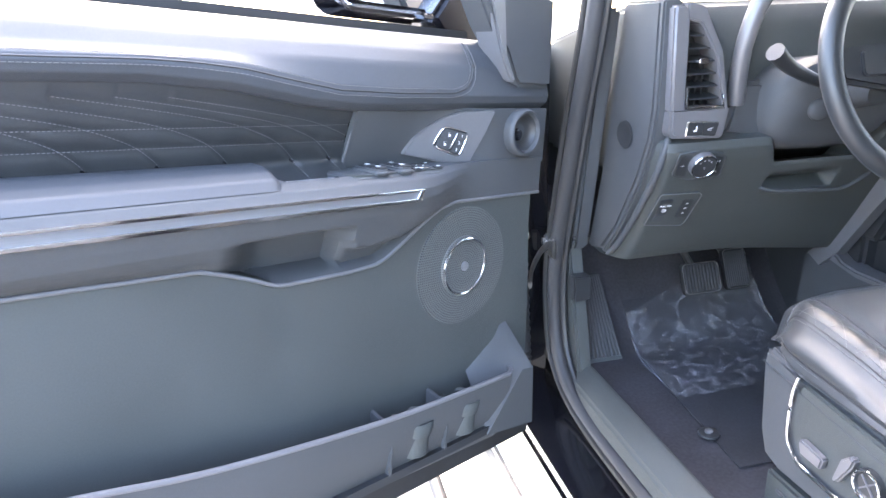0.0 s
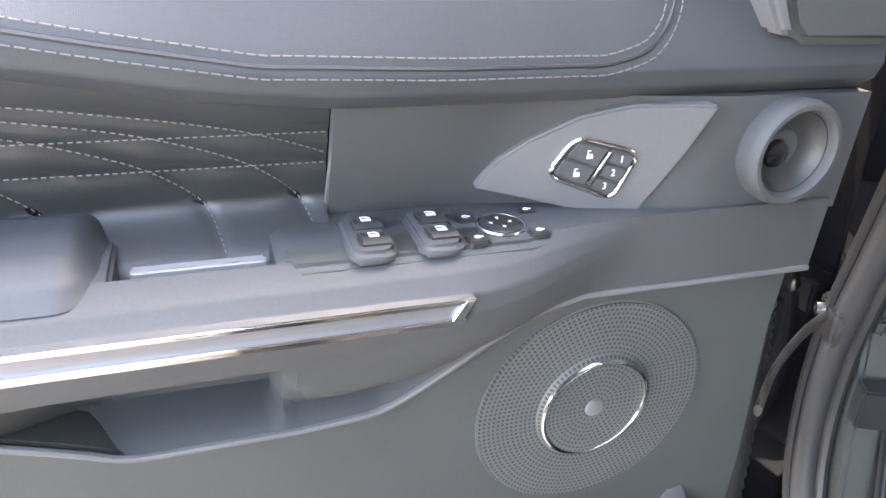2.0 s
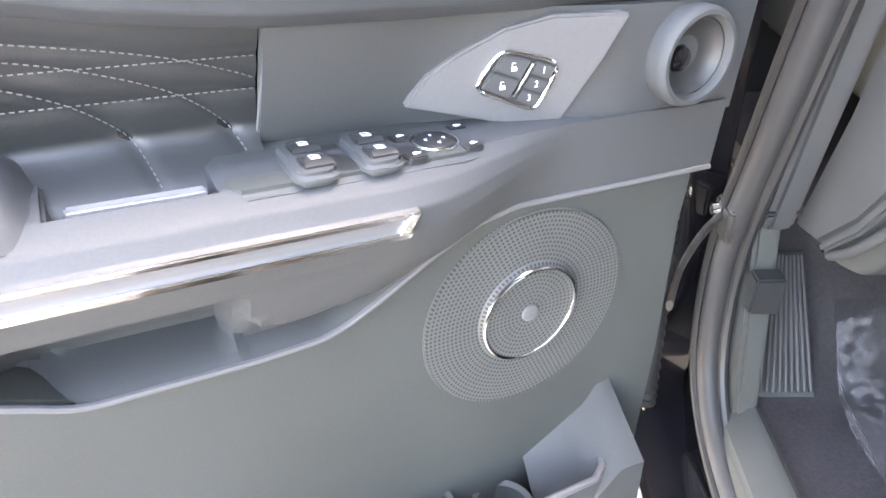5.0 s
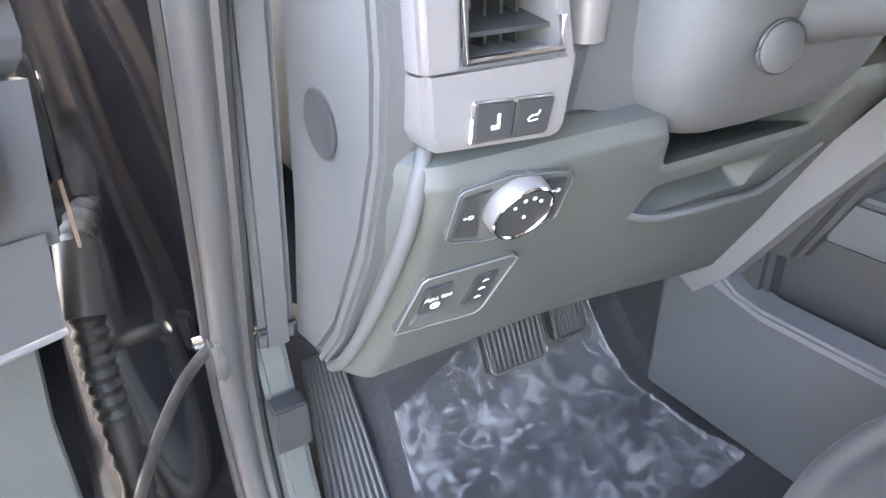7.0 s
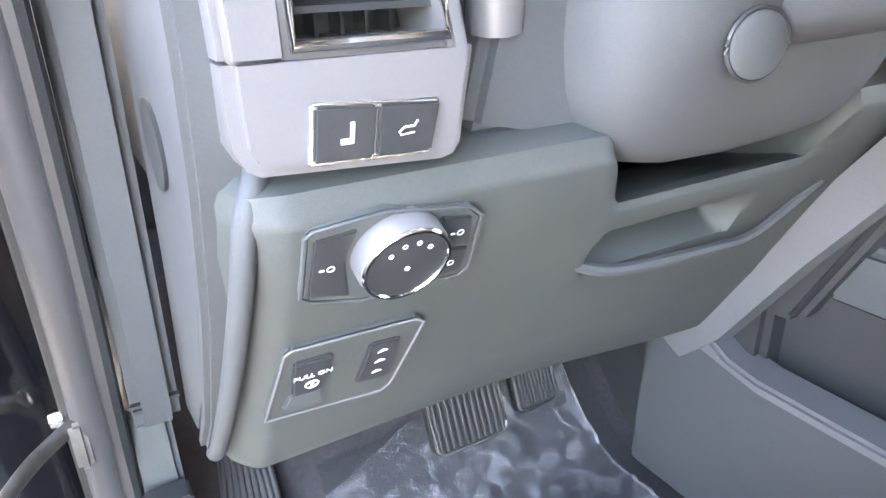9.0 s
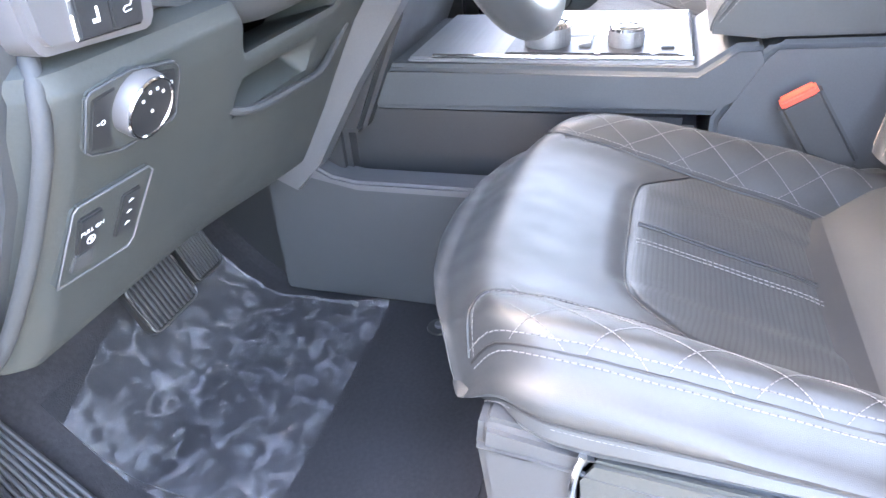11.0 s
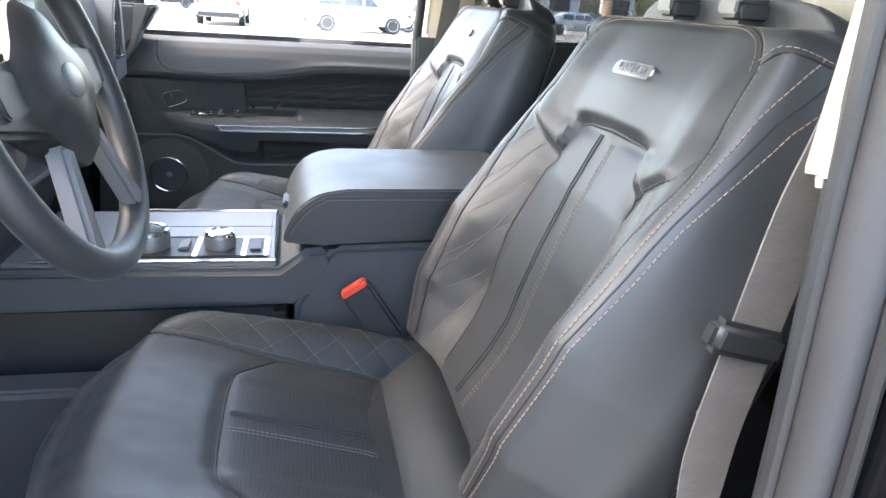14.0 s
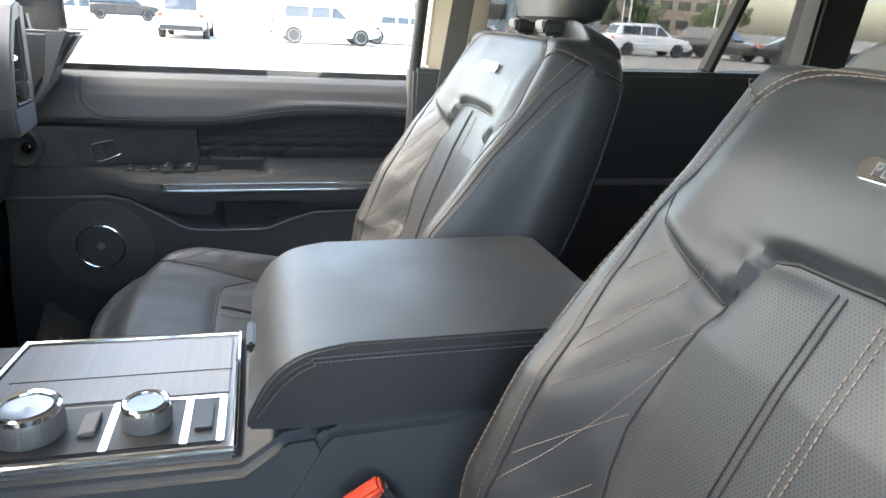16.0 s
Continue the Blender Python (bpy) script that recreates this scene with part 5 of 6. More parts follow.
def back_ring(t):
    h, d = interp(HALF, t), interp(DEEP, t)
    c = back_axis(t)
    out = [back_front(-1 + 2 * k / 80, t) for k in range(81)]
    for k in range(1, 16):
        a = math.pi * k / 16
        out.append(Vector((h * math.cos(a) * (1.0 + 0.06 * math.sin(a)), 0, 0)) + Vector((0, c.y, c.z)) - NRM * ((0.05 + interp(BOLST, t) * 0.15) * abs(math.cos(a)) ** 3 + d * math.sin(a) ** 0.6))
    return out


def dome(ring, f, up):
    """A ring drawn in towards its middle and lifted, to round off the top."""
    c = sum(ring, Vector()) / len(ring)
    return [c + Vector(((p.x - c.x) * f, (p.y - c.y) * f, (p.z - c.z) * f + up)) for p in ring]


SINK = [(0.0, 0.0), (0.1, 0.004), (0.3, 0.016), (0.46, 0.026), (0.73, 0.044), (0.92, 0.058), (1.0, 0.060)]
CUSHION_INNER = dense([(0.93, 0.045), (0.80, 0.07), (0.70, 0.13), (0.655, 0.24), (0.63, 0.42), (0.62, 0.62), (0.62, 0.97)])
CUSHION_EDGE = dense([(0.94, 0.05), (0.915, 0.16), (0.918, 0.4), (0.915, 0.7), (0.91, 0.97)])
CUSHION_INSERT = dense([(0.62, 0.50), (0.47, 0.405), (0.38, 0.382), (0.2, 0.377), (0.0, 0.377)], 5)
CUSHION_REAR = [(0.0, 0.945), (0.3, 0.947), (0.62, 0.955)]
CUSHION_QUILT = []
for k in range(7):
    v0 = 0.02 + 0.14 * k
    for line in ([(0.64 + 0.027 * j, v0 + 0.022 * j) for j in range(11)], [(0.64 + 0.027 * j, v0 + 0.20 - 0.022 * j) for j in range(11)]):
        line = [(x, v) for x, v in line if 0.13 < v < 0.96]
        if len(line) > 2:
            CUSHION_QUILT.append(line)


def cushion_top(x, v, sewn=True):
    """The cushion's top; x across -1..1, v from 0 (front) to 1 (back)."""
    ax = abs(x)
    h = 0.228 + 0.034 * smoothstep(-0.02, 0.22, v)
    z = 0.972 - 0.045 * smoothstep(0.12, 0.95, v) - 0.018 * smoothstep(0.7, 1.0, v)
    z += 0.015 * smoothstep(0.45, 0.82, ax) * smoothstep(0.0, 0.25, v) * (1 - 0.3 * v) - 0.040 * smoothstep(0.80, 1.0, ax) ** 2
    z -= 0.034 * smoothstep(0.16, 0.0, v) ** 2
    z -= interp(SINK, v) * (1 - smoothstep(0.58, 0.86, ax))
    z -= 0.003 * (1 - smoothstep(0.34, 0.40, ax)) * smoothstep(0.33, 0.37, v)
    z += 0.0022 * noise.noise(Vector((x * 2.7, v * 3.9, 3.3))) + 0.0010 * noise.noise(Vector((x * 9, v * 11, 4.1)))
    if sewn:
        z -= crease([CUSHION_INNER, CUSHION_INSERT, CUSHION_REAR], ax, v, 0.26, 0.47, 0.0036, 0.006) + crease(CUSHION_QUILT, ax, v, 0.26, 0.47, 0.0015, 0.005) + crease([CUSHION_EDGE], ax, v, 0.26, 0.47, 0.003, 0.004)
    y = 0.232 - 0.477 * v - 0.052 * ax ** 3 * (1 - v)
    return Vector((x * h, y, z))


def cushion_ring(v):
    out = [cushion_top(-1 + 2 * k / 80, v) for k in range(81)]
    r, l = out[-1], out[0]
    zb = 0.908 - 0.030 * smoothstep(0, 0.3, v) + 0.030 * smoothstep(0.78, 1.0, v)
    d = [(0.007, 0.12), (0.011, 0.24), (0.0105, 0.36), (0.0075, 0.44), (0.0105, 0.52), (0.0135, 0.64), (0.010, 0.78), (0.0, 0.90), (-0.045, 1.0)]
    k = 0.07 * (1 - smoothstep(0, 0.16, v))
    right = [Vector((r.x + a, r.y - k * b * b, r.z + (zb - r.z) * b)) for a, b in d]
    left = [Vector((l.x - a, l.y - k * b * b, l.z + (zb - l.z) * b)) for a, b in reversed(d)]
    return out + right + left


def patch(fn, xl, xr, t0, t1, nx, nt, off):
    """A panel laid just over a surface between two side lines."""
    return sheet(lambda a, b: fn(xl(t0 + (t1 - t0) * b) + (xr(t0 + (t1 - t0) * b) - xl(t0 + (t1 - t0) * b)) * a, t0 + (t1 - t0) * b) + off, nx, nt)


def beside(line, d, wx, wt):
    """A line of (x, t) moved sideways by d metres."""
    out = []
    for (x0, t0), (x1, t1) in zip(line, line[1:]):
        dx, dt = (x1 - x0) * wx, (t1 - t0) * wt
        n = math.hypot(dx, dt) or 1
        out.append((x0 - dt / n * d / wx, t0 + dx / n * d / wt))
    return out


def front_seat(xc, outer, lift, label):
    """outer: -1 where the door is on the seat's left."""
    m = Matrix.Translation((xc, 0, 0))
    seat = thing("car_seat", label, "car seat", m, "front seats")
    FLIP[0] = False
    loops = [back_ring(k / 120) for k in range(121)]
    end = loops[-1]
    back = part("backrest", rings(loops + [dome(end, 0.965, 0.010), dome(end, 0.86, 0.022), dome(end, 0.66, 0.029), dome(end, 0.35, 0.032)]), LEATHER, seat, "black leather backrest")
    nose = cushion_ring(0)
    tail = cushion_ring(1)
    cush = part("cushion", rings([[Vector((p.x * f, p.y + g, 0.925 + (p.z - 0.925) * f)) for p in nose] for f, g in ((0.25, 0.020), (0.6, 0.018), (0.84, 0.013), (0.95, 0.006))] + [cushion_ring(k / 90) for k in range(91)] + [[Vector((p.x * f, p.y - g, 0.895 + (p.z - 0.895) * f)) for p in tail] for f, g in ((0.96, 0.010), (0.85, 0.018), (0.4, 0.022))]), LEATHER, seat, "black leather seat cushion")
    up = NRM * 0.0012
    part("back_insert", patch(back_front, lambda t: -interp(INSERT, t) + 0.012, lambda t: interp(INSERT, t) - 0.012, 0.02, 0.694, 40, 90, up), LEATHER_PERF, back, "perforated centre panel")
    seams, thread = [], []
    on = lambda s, line, lift_=0.001: [back_front(s * x, t) + NRM * lift_ for x, t in line]
    for s in (-1, 1):
        side = [(interp(OUTER, 0.01 + 0.93 * k / 120), 0.01 + 0.93 * k / 120) for k in range(121)]
        for off in (-0.0055, 0.0055):
            thread.append(stitches(on(s, beside(side, off, 0.26, 0.57)), 0.0070, 0.0050, 0.0007))
        seams.append(tube(on(s, side, 0.0008), 0.0010, 6))
        inn = [(interp(INNER, 0.01 + 0.865 * k / 90), 0.01 + 0.865 * k / 90) for k in range(91)]
        seams.append(tube(on(s, inn, 0.0012), 0.0014, 6))
        thread.append(stitches(on(s, beside(inn, -0.005, 0.26, 0.57)), 0.0055, 0.0036, 0.0004))
        for off in (-0.005, 0.005):
            thread.append(stitches(on(s, beside(YOKE_TOP, off, 0.24, 0.57), 0.0012), 0.0066, 0.0046, 0.0006))
        seams.append(tube(on(s, YOKE_TOP, 0.0010), 0.0010, 6))
        # shoulder seam running back over the top
        at = lambda t, i: back_ring(t)[(80 + i) if s > 0 else (95 - i + 1) % 96]
        sh_ = curve_pts([back_front(s * 0.79, 0.885), back_front(s * 0.87, 0.912), back_front(s * 0.94, 0.925), at(0.93, 1), at(0.94, 3), at(0.945, 5)], 10)
        for off in (-0.005, 0.005):
            thread.append(stitches([p + Vector((0, off * 0.4, 0.0012 + off * 0.8)) for p in sh_], 0.0066, 0.0046, 0.0006))
        seams.append(tube(sh_, 0.0012, 6))
        seams.append(tube([at(0.04 + 0.88 * k / 60, 2) + Vector((s * 0.0012, 0, 0)) for k in range(61)], 0.0030, 8))
        seams.append(tube(on(s, [(interp(INSERT, t), t) for t in [0.02 + 0.62 * k / 60 for k in range(61)]], 0.0004), 0.0013, 6))
        seams.append(tube(on(s, [(0.43 + 0.395 * k / 30, interp(YOKE, 0.43 + 0.395 * k / 30) + 0.002) for k in range(31)], -0.0005), 0.0016, 6))
        for line in BACK_QUILT:
            thread.append(stitches(on(s, dense(line, 4), 0.0012), 0.0042, 0.0032, 0.00042))
    # twin lines down the centre panel
    for x0 in (0.115, 0.085):
        seams.append(tube(on(1, [(x0 - 0.03 * smoothstep(0.5, 0.0, t), t) for t in [0.02 + 0.665 * k / 60 for k in range(61)]], 0.0018), 0.0010, 6))
    for x0 in (-0.035, -0.06):
        thread.append(stitches(on(1, [(x0 - 0.03 * smoothstep(0.5, 0.0, t), t) for t in [0.02 + 0.655 * k / 60 for k in range(61)]], 0.0020), 0.0060, 0.0036, 0.0006))
    seams.append(tube(on(1, [(-0.37 + 0.74 * k / 40, interp(YOKE, abs(-0.37 + 0.74 * k / 40)) - 0.003) for k in range(41)], 0.0), 0.0024, 8))
    part("seams", join(*seams), RUBBER_DARK, back, "dark sewn seams")
    part("stitching", join(*thread), STITCH_TAN, back, "tan contrast stitching")
    # badge with its word
    b0 = back_front(0.045, 0.833) + NRM * 0.003
    em = Matrix.Translation(b0) @ (NRM.to_track_quat("Z", "Y").to_matrix().to_4x4())
    bd = part("badge", moved(prism(rounded(0, 0, 0.094, 0.017, 0.006), -0.003, 0.0022, "xy", 0.001), em), CHROME, back, "small bright badge with raised lettering")
    writing("lettering", "PLATINUM", 0.0145, em @ Matrix.Translation((0, 0, 0.0026)), PLASTIC_GREY, bd)
    # cushion panels
    upz = Vector((0, 0, 0.0012))
    lay = lambda s, line, k=1.0: [cushion_top(s * x, v) + upz * k for x, v in line]
    edge_at = lambda v: interp([(0.387, 0.36), (0.405, 0.45), (0.50, 0.595), (1.0, 0.605)], v)
    part("cushion_insert", patch(cushion_top, lambda v: -edge_at(v), lambda v: edge_at(v), 0.387, 0.938, 44, 50, upz), LEATHER_PERF, cush, "perforated centre panel")
    seams, thread = [], []
    for s in (-1, 1):
        seams.append(tube(lay(s, CUSHION_INSERT), 0.0012, 6))
        seams.append(tube(lay(s, [(x, v) for x, v in dense(CUSHION_REAR)]), 0.0013, 6))
        seams.append(tube(lay(s, CUSHION_INNER), 0.0017, 6))
        seams.append(tube(lay(s, CUSHION_EDGE, 0.3), 0.0014, 6))
        for off in (-0.0048, 0.0048):
            thread.append(stitches(lay(s, beside(CUSHION_EDGE, off, 0.26, 0.47)), 0.0060, 0.0044, 0.0006))
        thread.append(stitches(lay(s, beside(CUSHION_INNER, -0.005 * s * s, 0.26, 0.47)), 0.0050, 0.0034, 0.0004))
        low = [cushion_ring(0.04 + 0.93 * k / 50)[84 if s > 0 else 95] for k in range(51)]
        seams.append(tube([p + Vector((s * 0.0005, 0, 0)) for p in low], 0.0016, 6))
        thread.append(stitches([p + Vector((s * 0.0022, 0, -0.004)) for p in low], 0.0050, 0.0034, 0.00045))
        for line in CUSHION_QUILT:
            thread.append(stitches(lay(s, dense(line, 4)), 0.0044, 0.0032, 0.00042))
    for x0 in (0.075, 0.05):
        seams.append(tube(lay(1, [(x0, 0.395 + 0.54 * k / 40) for k in range(41)], 1.8), 0.0010, 6))
    for x0 in (-0.05, -0.075):
        thread.append(stitches(lay(1, [(x0, 0.395 + 0.54 * k / 40) for k in range(41)], 2.0), 0.0058, 0.0036, 0.0006))
    part("seams", join(*seams), RUBBER_DARK, cush, "dark sewn seams")
    part("stitching", join(*thread), STITCH, cush, "pale contrast stitching")
    # plastic base on the door side
    o = outer
    xs = [o * 0.205, o * 0.268]
    sh = part("side_shell", prism([(0.152, 0.905), (0.156, 0.872), (0.145, 0.757), (0.128, 0.712), (0.09, 0.700), (-0.13, 0.704), (-0.205, 0.755), (-0.30, 0.80), (-0.385, 0.805), (-0.40, 0.84), (-0.405, 0.90), (-0.390, 0.955), (-0.365, 0.975), (-0.328, 0.972), (-0.272, 0.930), (-0.205, 0.878), (-0.125, 0.870), (0.076, 0.892)], min(xs), max(xs), "yz", 0.009, 3), PLASTIC, seat, "charcoal plastic seat base shell")
    part("shell_ridge", prism([(0.155, 0.878), (0.06, 0.868), (-0.13, 0.846), (-0.235, 0.842), (-0.40, 0.857), (-0.40, 0.835), (-0.24, 0.822), (-0.215, 0.815), (-0.13, 0.846)][:7], o * 0.262 if o > 0 else -0.273, 0.273 if o > 0 else -0.262, "yz", 0.004, 2), PLASTIC, sh)
    part("shell_plate", prism([(0.072, 0.862), (0.068, 0.79), (0.040, 0.756), (-0.083, 0.752), (-0.130, 0.79), (-0.138, 0.842), (-0.134, 0.866), (0.06, 0.884)], min(o * 0.26, o * 0.272), max(o * 0.26, o * 0.272), "yz", 0.004, 2), PLASTIC_LOW, sh)
    X = o * 0.2745
    part("chrome_outline", tube(curve_pts([(X, 0.066, 0.893), (X, 0.0725, 0.865), (X, 0.074, 0.83), (X, 0.071, 0.785), (X, 0.060, 0.766), (X, 0.042, 0.7525), (X, 0.0, 0.749), (X, -0.06, 0.747), (X, -0.086, 0.749), (X, -0.116, 0.768), (X, -0.134, 0.792), (X, -0.139, 0.838), (X, -0.138, 0.878)], 5), 0.0036, 8), CHROME, sh, "bright chrome outline")
    part("slide_switch", prism([(0.040, 0.793), (0.034, 0.778), (-0.006, 0.776), (-0.010, 0.797), (0.038, 0.803)], min(o * 0.27, o * 0.284), max(o * 0.27, o * 0.284), "yz", 0.003), SILVER, sh, "satin seat slide switch")
    part("recline_switch", prism([(-0.036, 0.777), (-0.028, 0.777), (-0.038, 0.818), (-0.052, 0.833), (-0.062, 0.832), (-0.058, 0.815), (-0.042, 0.784)], min(o * 0.27, o * 0.284), max(o * 0.27, o * 0.284), "yz", 0.003), SILVER, sh, "satin backrest switch")
    RM = Matrix.Translation((o * 0.272, -0.0835, 0.807)) @ pose(0, 0, 0, 0, 90 * o, 0)
    rs = part("lumbar_switch", lathe([(0.024, 0.0), (0.023, 0.009), (0.019, 0.0095), (0.017, 0.006), (0.001, 0.006)], 32, RM), PLASTIC_DARK, sh, "round lumbar switch")
    part("switch_ring", tube([RM @ Vector((0.0215 * math.cos(a), 0.0215 * math.sin(a), 0.0095)) for a in [2 * math.pi * k / 32 for k in range(32)]], 0.0022, 8, True), CHROME, rs, "chrome ring")
    part("switch_cross", join(moved(box((-0.016, -0.0012, 0.005), (0.016, 0.0012, 0.008)), RM @ pose(0, 0, 0, 0, 0, 45)), moved(box((-0.016, -0.0012, 0.005), (0.016, 0.0012, 0.008)), RM @ pose(0, 0, 0, 0, 0, -45))), PLASTIC_GREY, rs)
    part("inner_shell", prism([(0.14, 0.885), (0.13, 0.72), (-0.30, 0.72), (-0.36, 0.92), (-0.2, 0.88)], min(-o * 0.19, -o * 0.235), max(-o * 0.19, -o * 0.235), "yz", 0.008), PLASTIC, seat)
    part("seat_pan", box((-0.20, -0.36, 0.74), (0.20, 0.12, 0.88), 0.01), PLASTIC_DARK, seat)
    for s in (-1, 1):
        part("seat_rail", box((s * 0.235 - 0.028, -0.46, 0.625), (s * 0.235 + 0.028, 0.12, 0.688), 0.006), PLASTIC_LOW, seat, "dark seat rail cover")
        part("rail_lip", box((s * 0.262 - 0.006, -0.44, 0.655), (s * 0.262 + 0.006, 0.09, 0.668), 0.003), PLASTIC, seat)
        part("seat_leg", box((s * 0.22 - 0.02, -0.30, 0.68), (s * 0.22 + 0.02, 0.10, 0.76), 0.004), PLASTIC_DARK, seat)
    # headrest on two posts
    for s in (-1, 1):
        part("headrest_collar", box((s * 0.066 - 0.019, -0.540, 1.440), (s * 0.066 + 0.019, -0.490, 1.465), 0.006, 3), PLASTIC_DARK, seat, "black headrest collar")
        part("collar_plate", box((s * 0.066 - 0.0165, -0.4920, 1.450), (s * 0.066 + 0.0165, -0.4870, 1.464), 0.002), SILVER, seat, "satin collar plate")
        part("headrest_post", tube([(s * 0.066, -0.512, 1.44), (s * 0.066, -0.53, 1.50 + lift), (s * 0.066, -0.545, 1.56 + lift)], 0.006, 10), CHROME, seat, "chrome headrest post")
    part("headrest", rings([[Vector((w * math.copysign(abs(math.cos(a)) ** 0.6, math.cos(a)), -0.545 + d * math.copysign(abs(math.sin(a)) ** 0.7, math.sin(a)) - 0.02 * f, z + lift)) for a in [2 * math.pi * k / 32 for k in range(32)]] for f, z, w, d in ((0, 1.515, 0.07, 0.03), (0.1, 1.525, 0.115, 0.05), (0.4, 1.58, 0.135, 0.06), (0.8, 1.67, 0.125, 0.055), (0.95, 1.70, 0.10, 0.045), (1, 1.712, 0.05, 0.02))]), LEATHER, seat, "black leather headrest")
    # belt buckle beside the console
    bk = part("buckle", moved(box((-0.026, -0.0135, -0.115), (0.026, 0.0135, 0.0), 0.006, 3), Matrix.Translation((-o * 0.245, -0.128, 1.006)) @ pose(0, 0, 0, -33, 0, 0) @ pose(0, 0, 0, 0, 0, 90)), PLASTIC_DARK, seat, "black belt buckle")
    part("buckle_button", moved(box((-0.022, -0.0115, -0.008), (0.022, 0.0115, 0.004), 0.003), Matrix.Translation((-o * 0.245, -0.128, 1.006)) @ pose(0, 0, 0, -33, 0, 0) @ pose(0, 0, 0, 0, 0, 90)), RED, bk, "red release button")
    part("buckle_stalk", moved(box((-0.02, -0.008, -0.25), (0.02, 0.008, -0.11), 0.004), Matrix.Translation((-o * 0.245, -0.128, 1.006)) @ pose(0, 0, 0, -33, 0, 0) @ pose(0, 0, 0, 0, 0, 90)), PLASTIC_DARK, bk)
    return seat


front_seat(-0.432, -1, 0.07, "black leather front car seat beside the open door")
front_seat(0.425, 1, -0.055, "black leather front car seat beside the closed door")

# ---- centre console ----
con = thing("centre_console", "charcoal centre console with a padded armrest", "console")
part("console_body", prism([(0.56, 0.952), (0.56, 1.02), (0.44, 1.024), (-0.01, 1.022), (-0.055, 1.055), (-0.09, 1.058), (-0.115, 1.0), (-0.04, 0.958)], -0.148, 0.148, "yz", 0.010, 3), PLASTIC, con, "charcoal console side")
part("rear_body", prism([(-0.035, 0.66), (-0.035, 0.955), (-0.085, 1.045), (-0.10, 1.06), (-0.55, 1.075), (-0.55, 0.66)], -0.150, 0.150, "yz", 0.010, 3), PLASTIC, con)
# black strip added for the shade between console body and tray wall
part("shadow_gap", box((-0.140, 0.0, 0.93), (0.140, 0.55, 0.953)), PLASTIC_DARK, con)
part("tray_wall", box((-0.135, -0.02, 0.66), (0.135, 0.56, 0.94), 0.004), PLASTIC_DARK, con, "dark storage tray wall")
for s in (-1, 1):
    x0, x1 = sorted((s * 0.155, s * 0.20))
    part("lower_side", prism([(0.655, 0.62), (0.648, 0.845), (0.60, 0.875), (0.560, 0.878), (0.52, 0.856), (0.48, 0.850), (-0.03, 0.850), (-0.03, 0.62)], x0, x1, "yz", 0.008, 3), PLASTIC, con, "charcoal lower console side")
    part("side_rail", prism([(0.600, 0.872), (0.560, 0.884), (0.52, 0.862), (0.48, 0.855), (-0.03, 0.855), (-0.03, 0.838), (0.48, 0.838), (0.56, 0.855)], *sorted((s * 0.150, s * 0.206)), "yz", 0.005, 2), PLASTIC_GREY, con, "grey tray rail")
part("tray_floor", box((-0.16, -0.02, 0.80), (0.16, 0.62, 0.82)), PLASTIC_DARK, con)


lidp = [(p.x, p.y) for p in curve_pts([(-0.020, 1.070, 0), (-0.022, 1.088, 0), (-0.043, 1.126, 0), (-0.075, 1.149, 0), (-0.12, 1.158, 0)], 4)] + [(-0.40, 1.160), (-0.43, 1.155), (-0.44, 1.12), (-0.44, 1.078), (-0.10, 1.066), (-0.085, 1.064)]
ar = part("armrest", prism(lidp, -0.153, 0.153, "yz", 0.022, 5), LEATHER, con, "padded black leather armrest lid")
for s in (-1, 1):
    part("stitching", stitches(curve_pts([(s * 0.1548, -0.030, 1.085), (s * 0.1548, -0.055, 1.118), (s * 0.1548, -0.082, 1.136), (s * 0.1548, -0.12, 1.141), (s * 0.1548, -0.43, 1.143)], 10), 0.005, 0.0036, 0.0006), STITCH, ar)
    part("seam", tube(curve_pts([(s * 0.1535, -0.028, 1.088), (s * 0.1535, -0.052, 1.122), (s * 0.1535, -0.080, 1.140), (s * 0.1535, -0.12, 1.145), (s * 0.1535, -0.43, 1.147)], 6), 0.0014, 6), PLASTIC_DARK, ar)
part("latch", box((-0.03, -0.027, 1.088), (0.03, -0.017, 1.102), 0.003), PLASTIC_DARK, ar)
part("rear_tray", box((-0.10, -0.55, 1.07), (0.13, -0.45, 1.085), 0.004), PLASTIC_DARK, con)
part("tray_trim", tube([(x, y, 1.088) for x, y in ((-0.09, -0.455), (0.125, -0.455), (0.125, -0.545), (-0.09, -0.545))], 0.003, 6, True), CHROME, con, "bright tray edge")
# bright control plate
bz = part("control_plate", prism([(-0.128, -0.006), (-0.128, 0.40), (0.143, 0.40), (0.143, -0.004)], 1.015, 1.030, "xy", 0.004), BRUSHED, con, "brushed grey control plate")
part("plate_frame", join(tube([(-0.124, -0.004, 1.031), (0.141, -0.002, 1.031)], 0.0035, 8), tube([(-0.124, -0.004, 1.031), (-0.124, 0.36, 1.031)], 0.0035, 8), tube([(0.141, -0.002, 1.031), (0.143, 0.26, 1.031)], 0.0035, 8), tube([(0.143, 0.26, 1.031), (0.04, 0.27, 1.031)], 0.005, 8)), CHROME, bz, "chrome plate edge")
part("tray_lid", prism([(-0.015, 0.004), (-0.015, 0.25), (0.128, 0.25), (0.128, 0.004)], 1.028, 1.0325, "xy", 0.002), BRUSHED, bz, "sliding tray lid")
part("lid_joint", box((0.04, 0.004, 1.0318), (0.0415, 0.25, 1.0332)), PLASTIC_DARK, bz)
part("control_field", prism([(-0.112, 0.008), (-0.112, 0.255), (-0.024, 0.255), (-0.024, 0.008)], 1.028, 1.0335, "xy", 0.002), PLASTIC_DARK, bz, "dark control field")
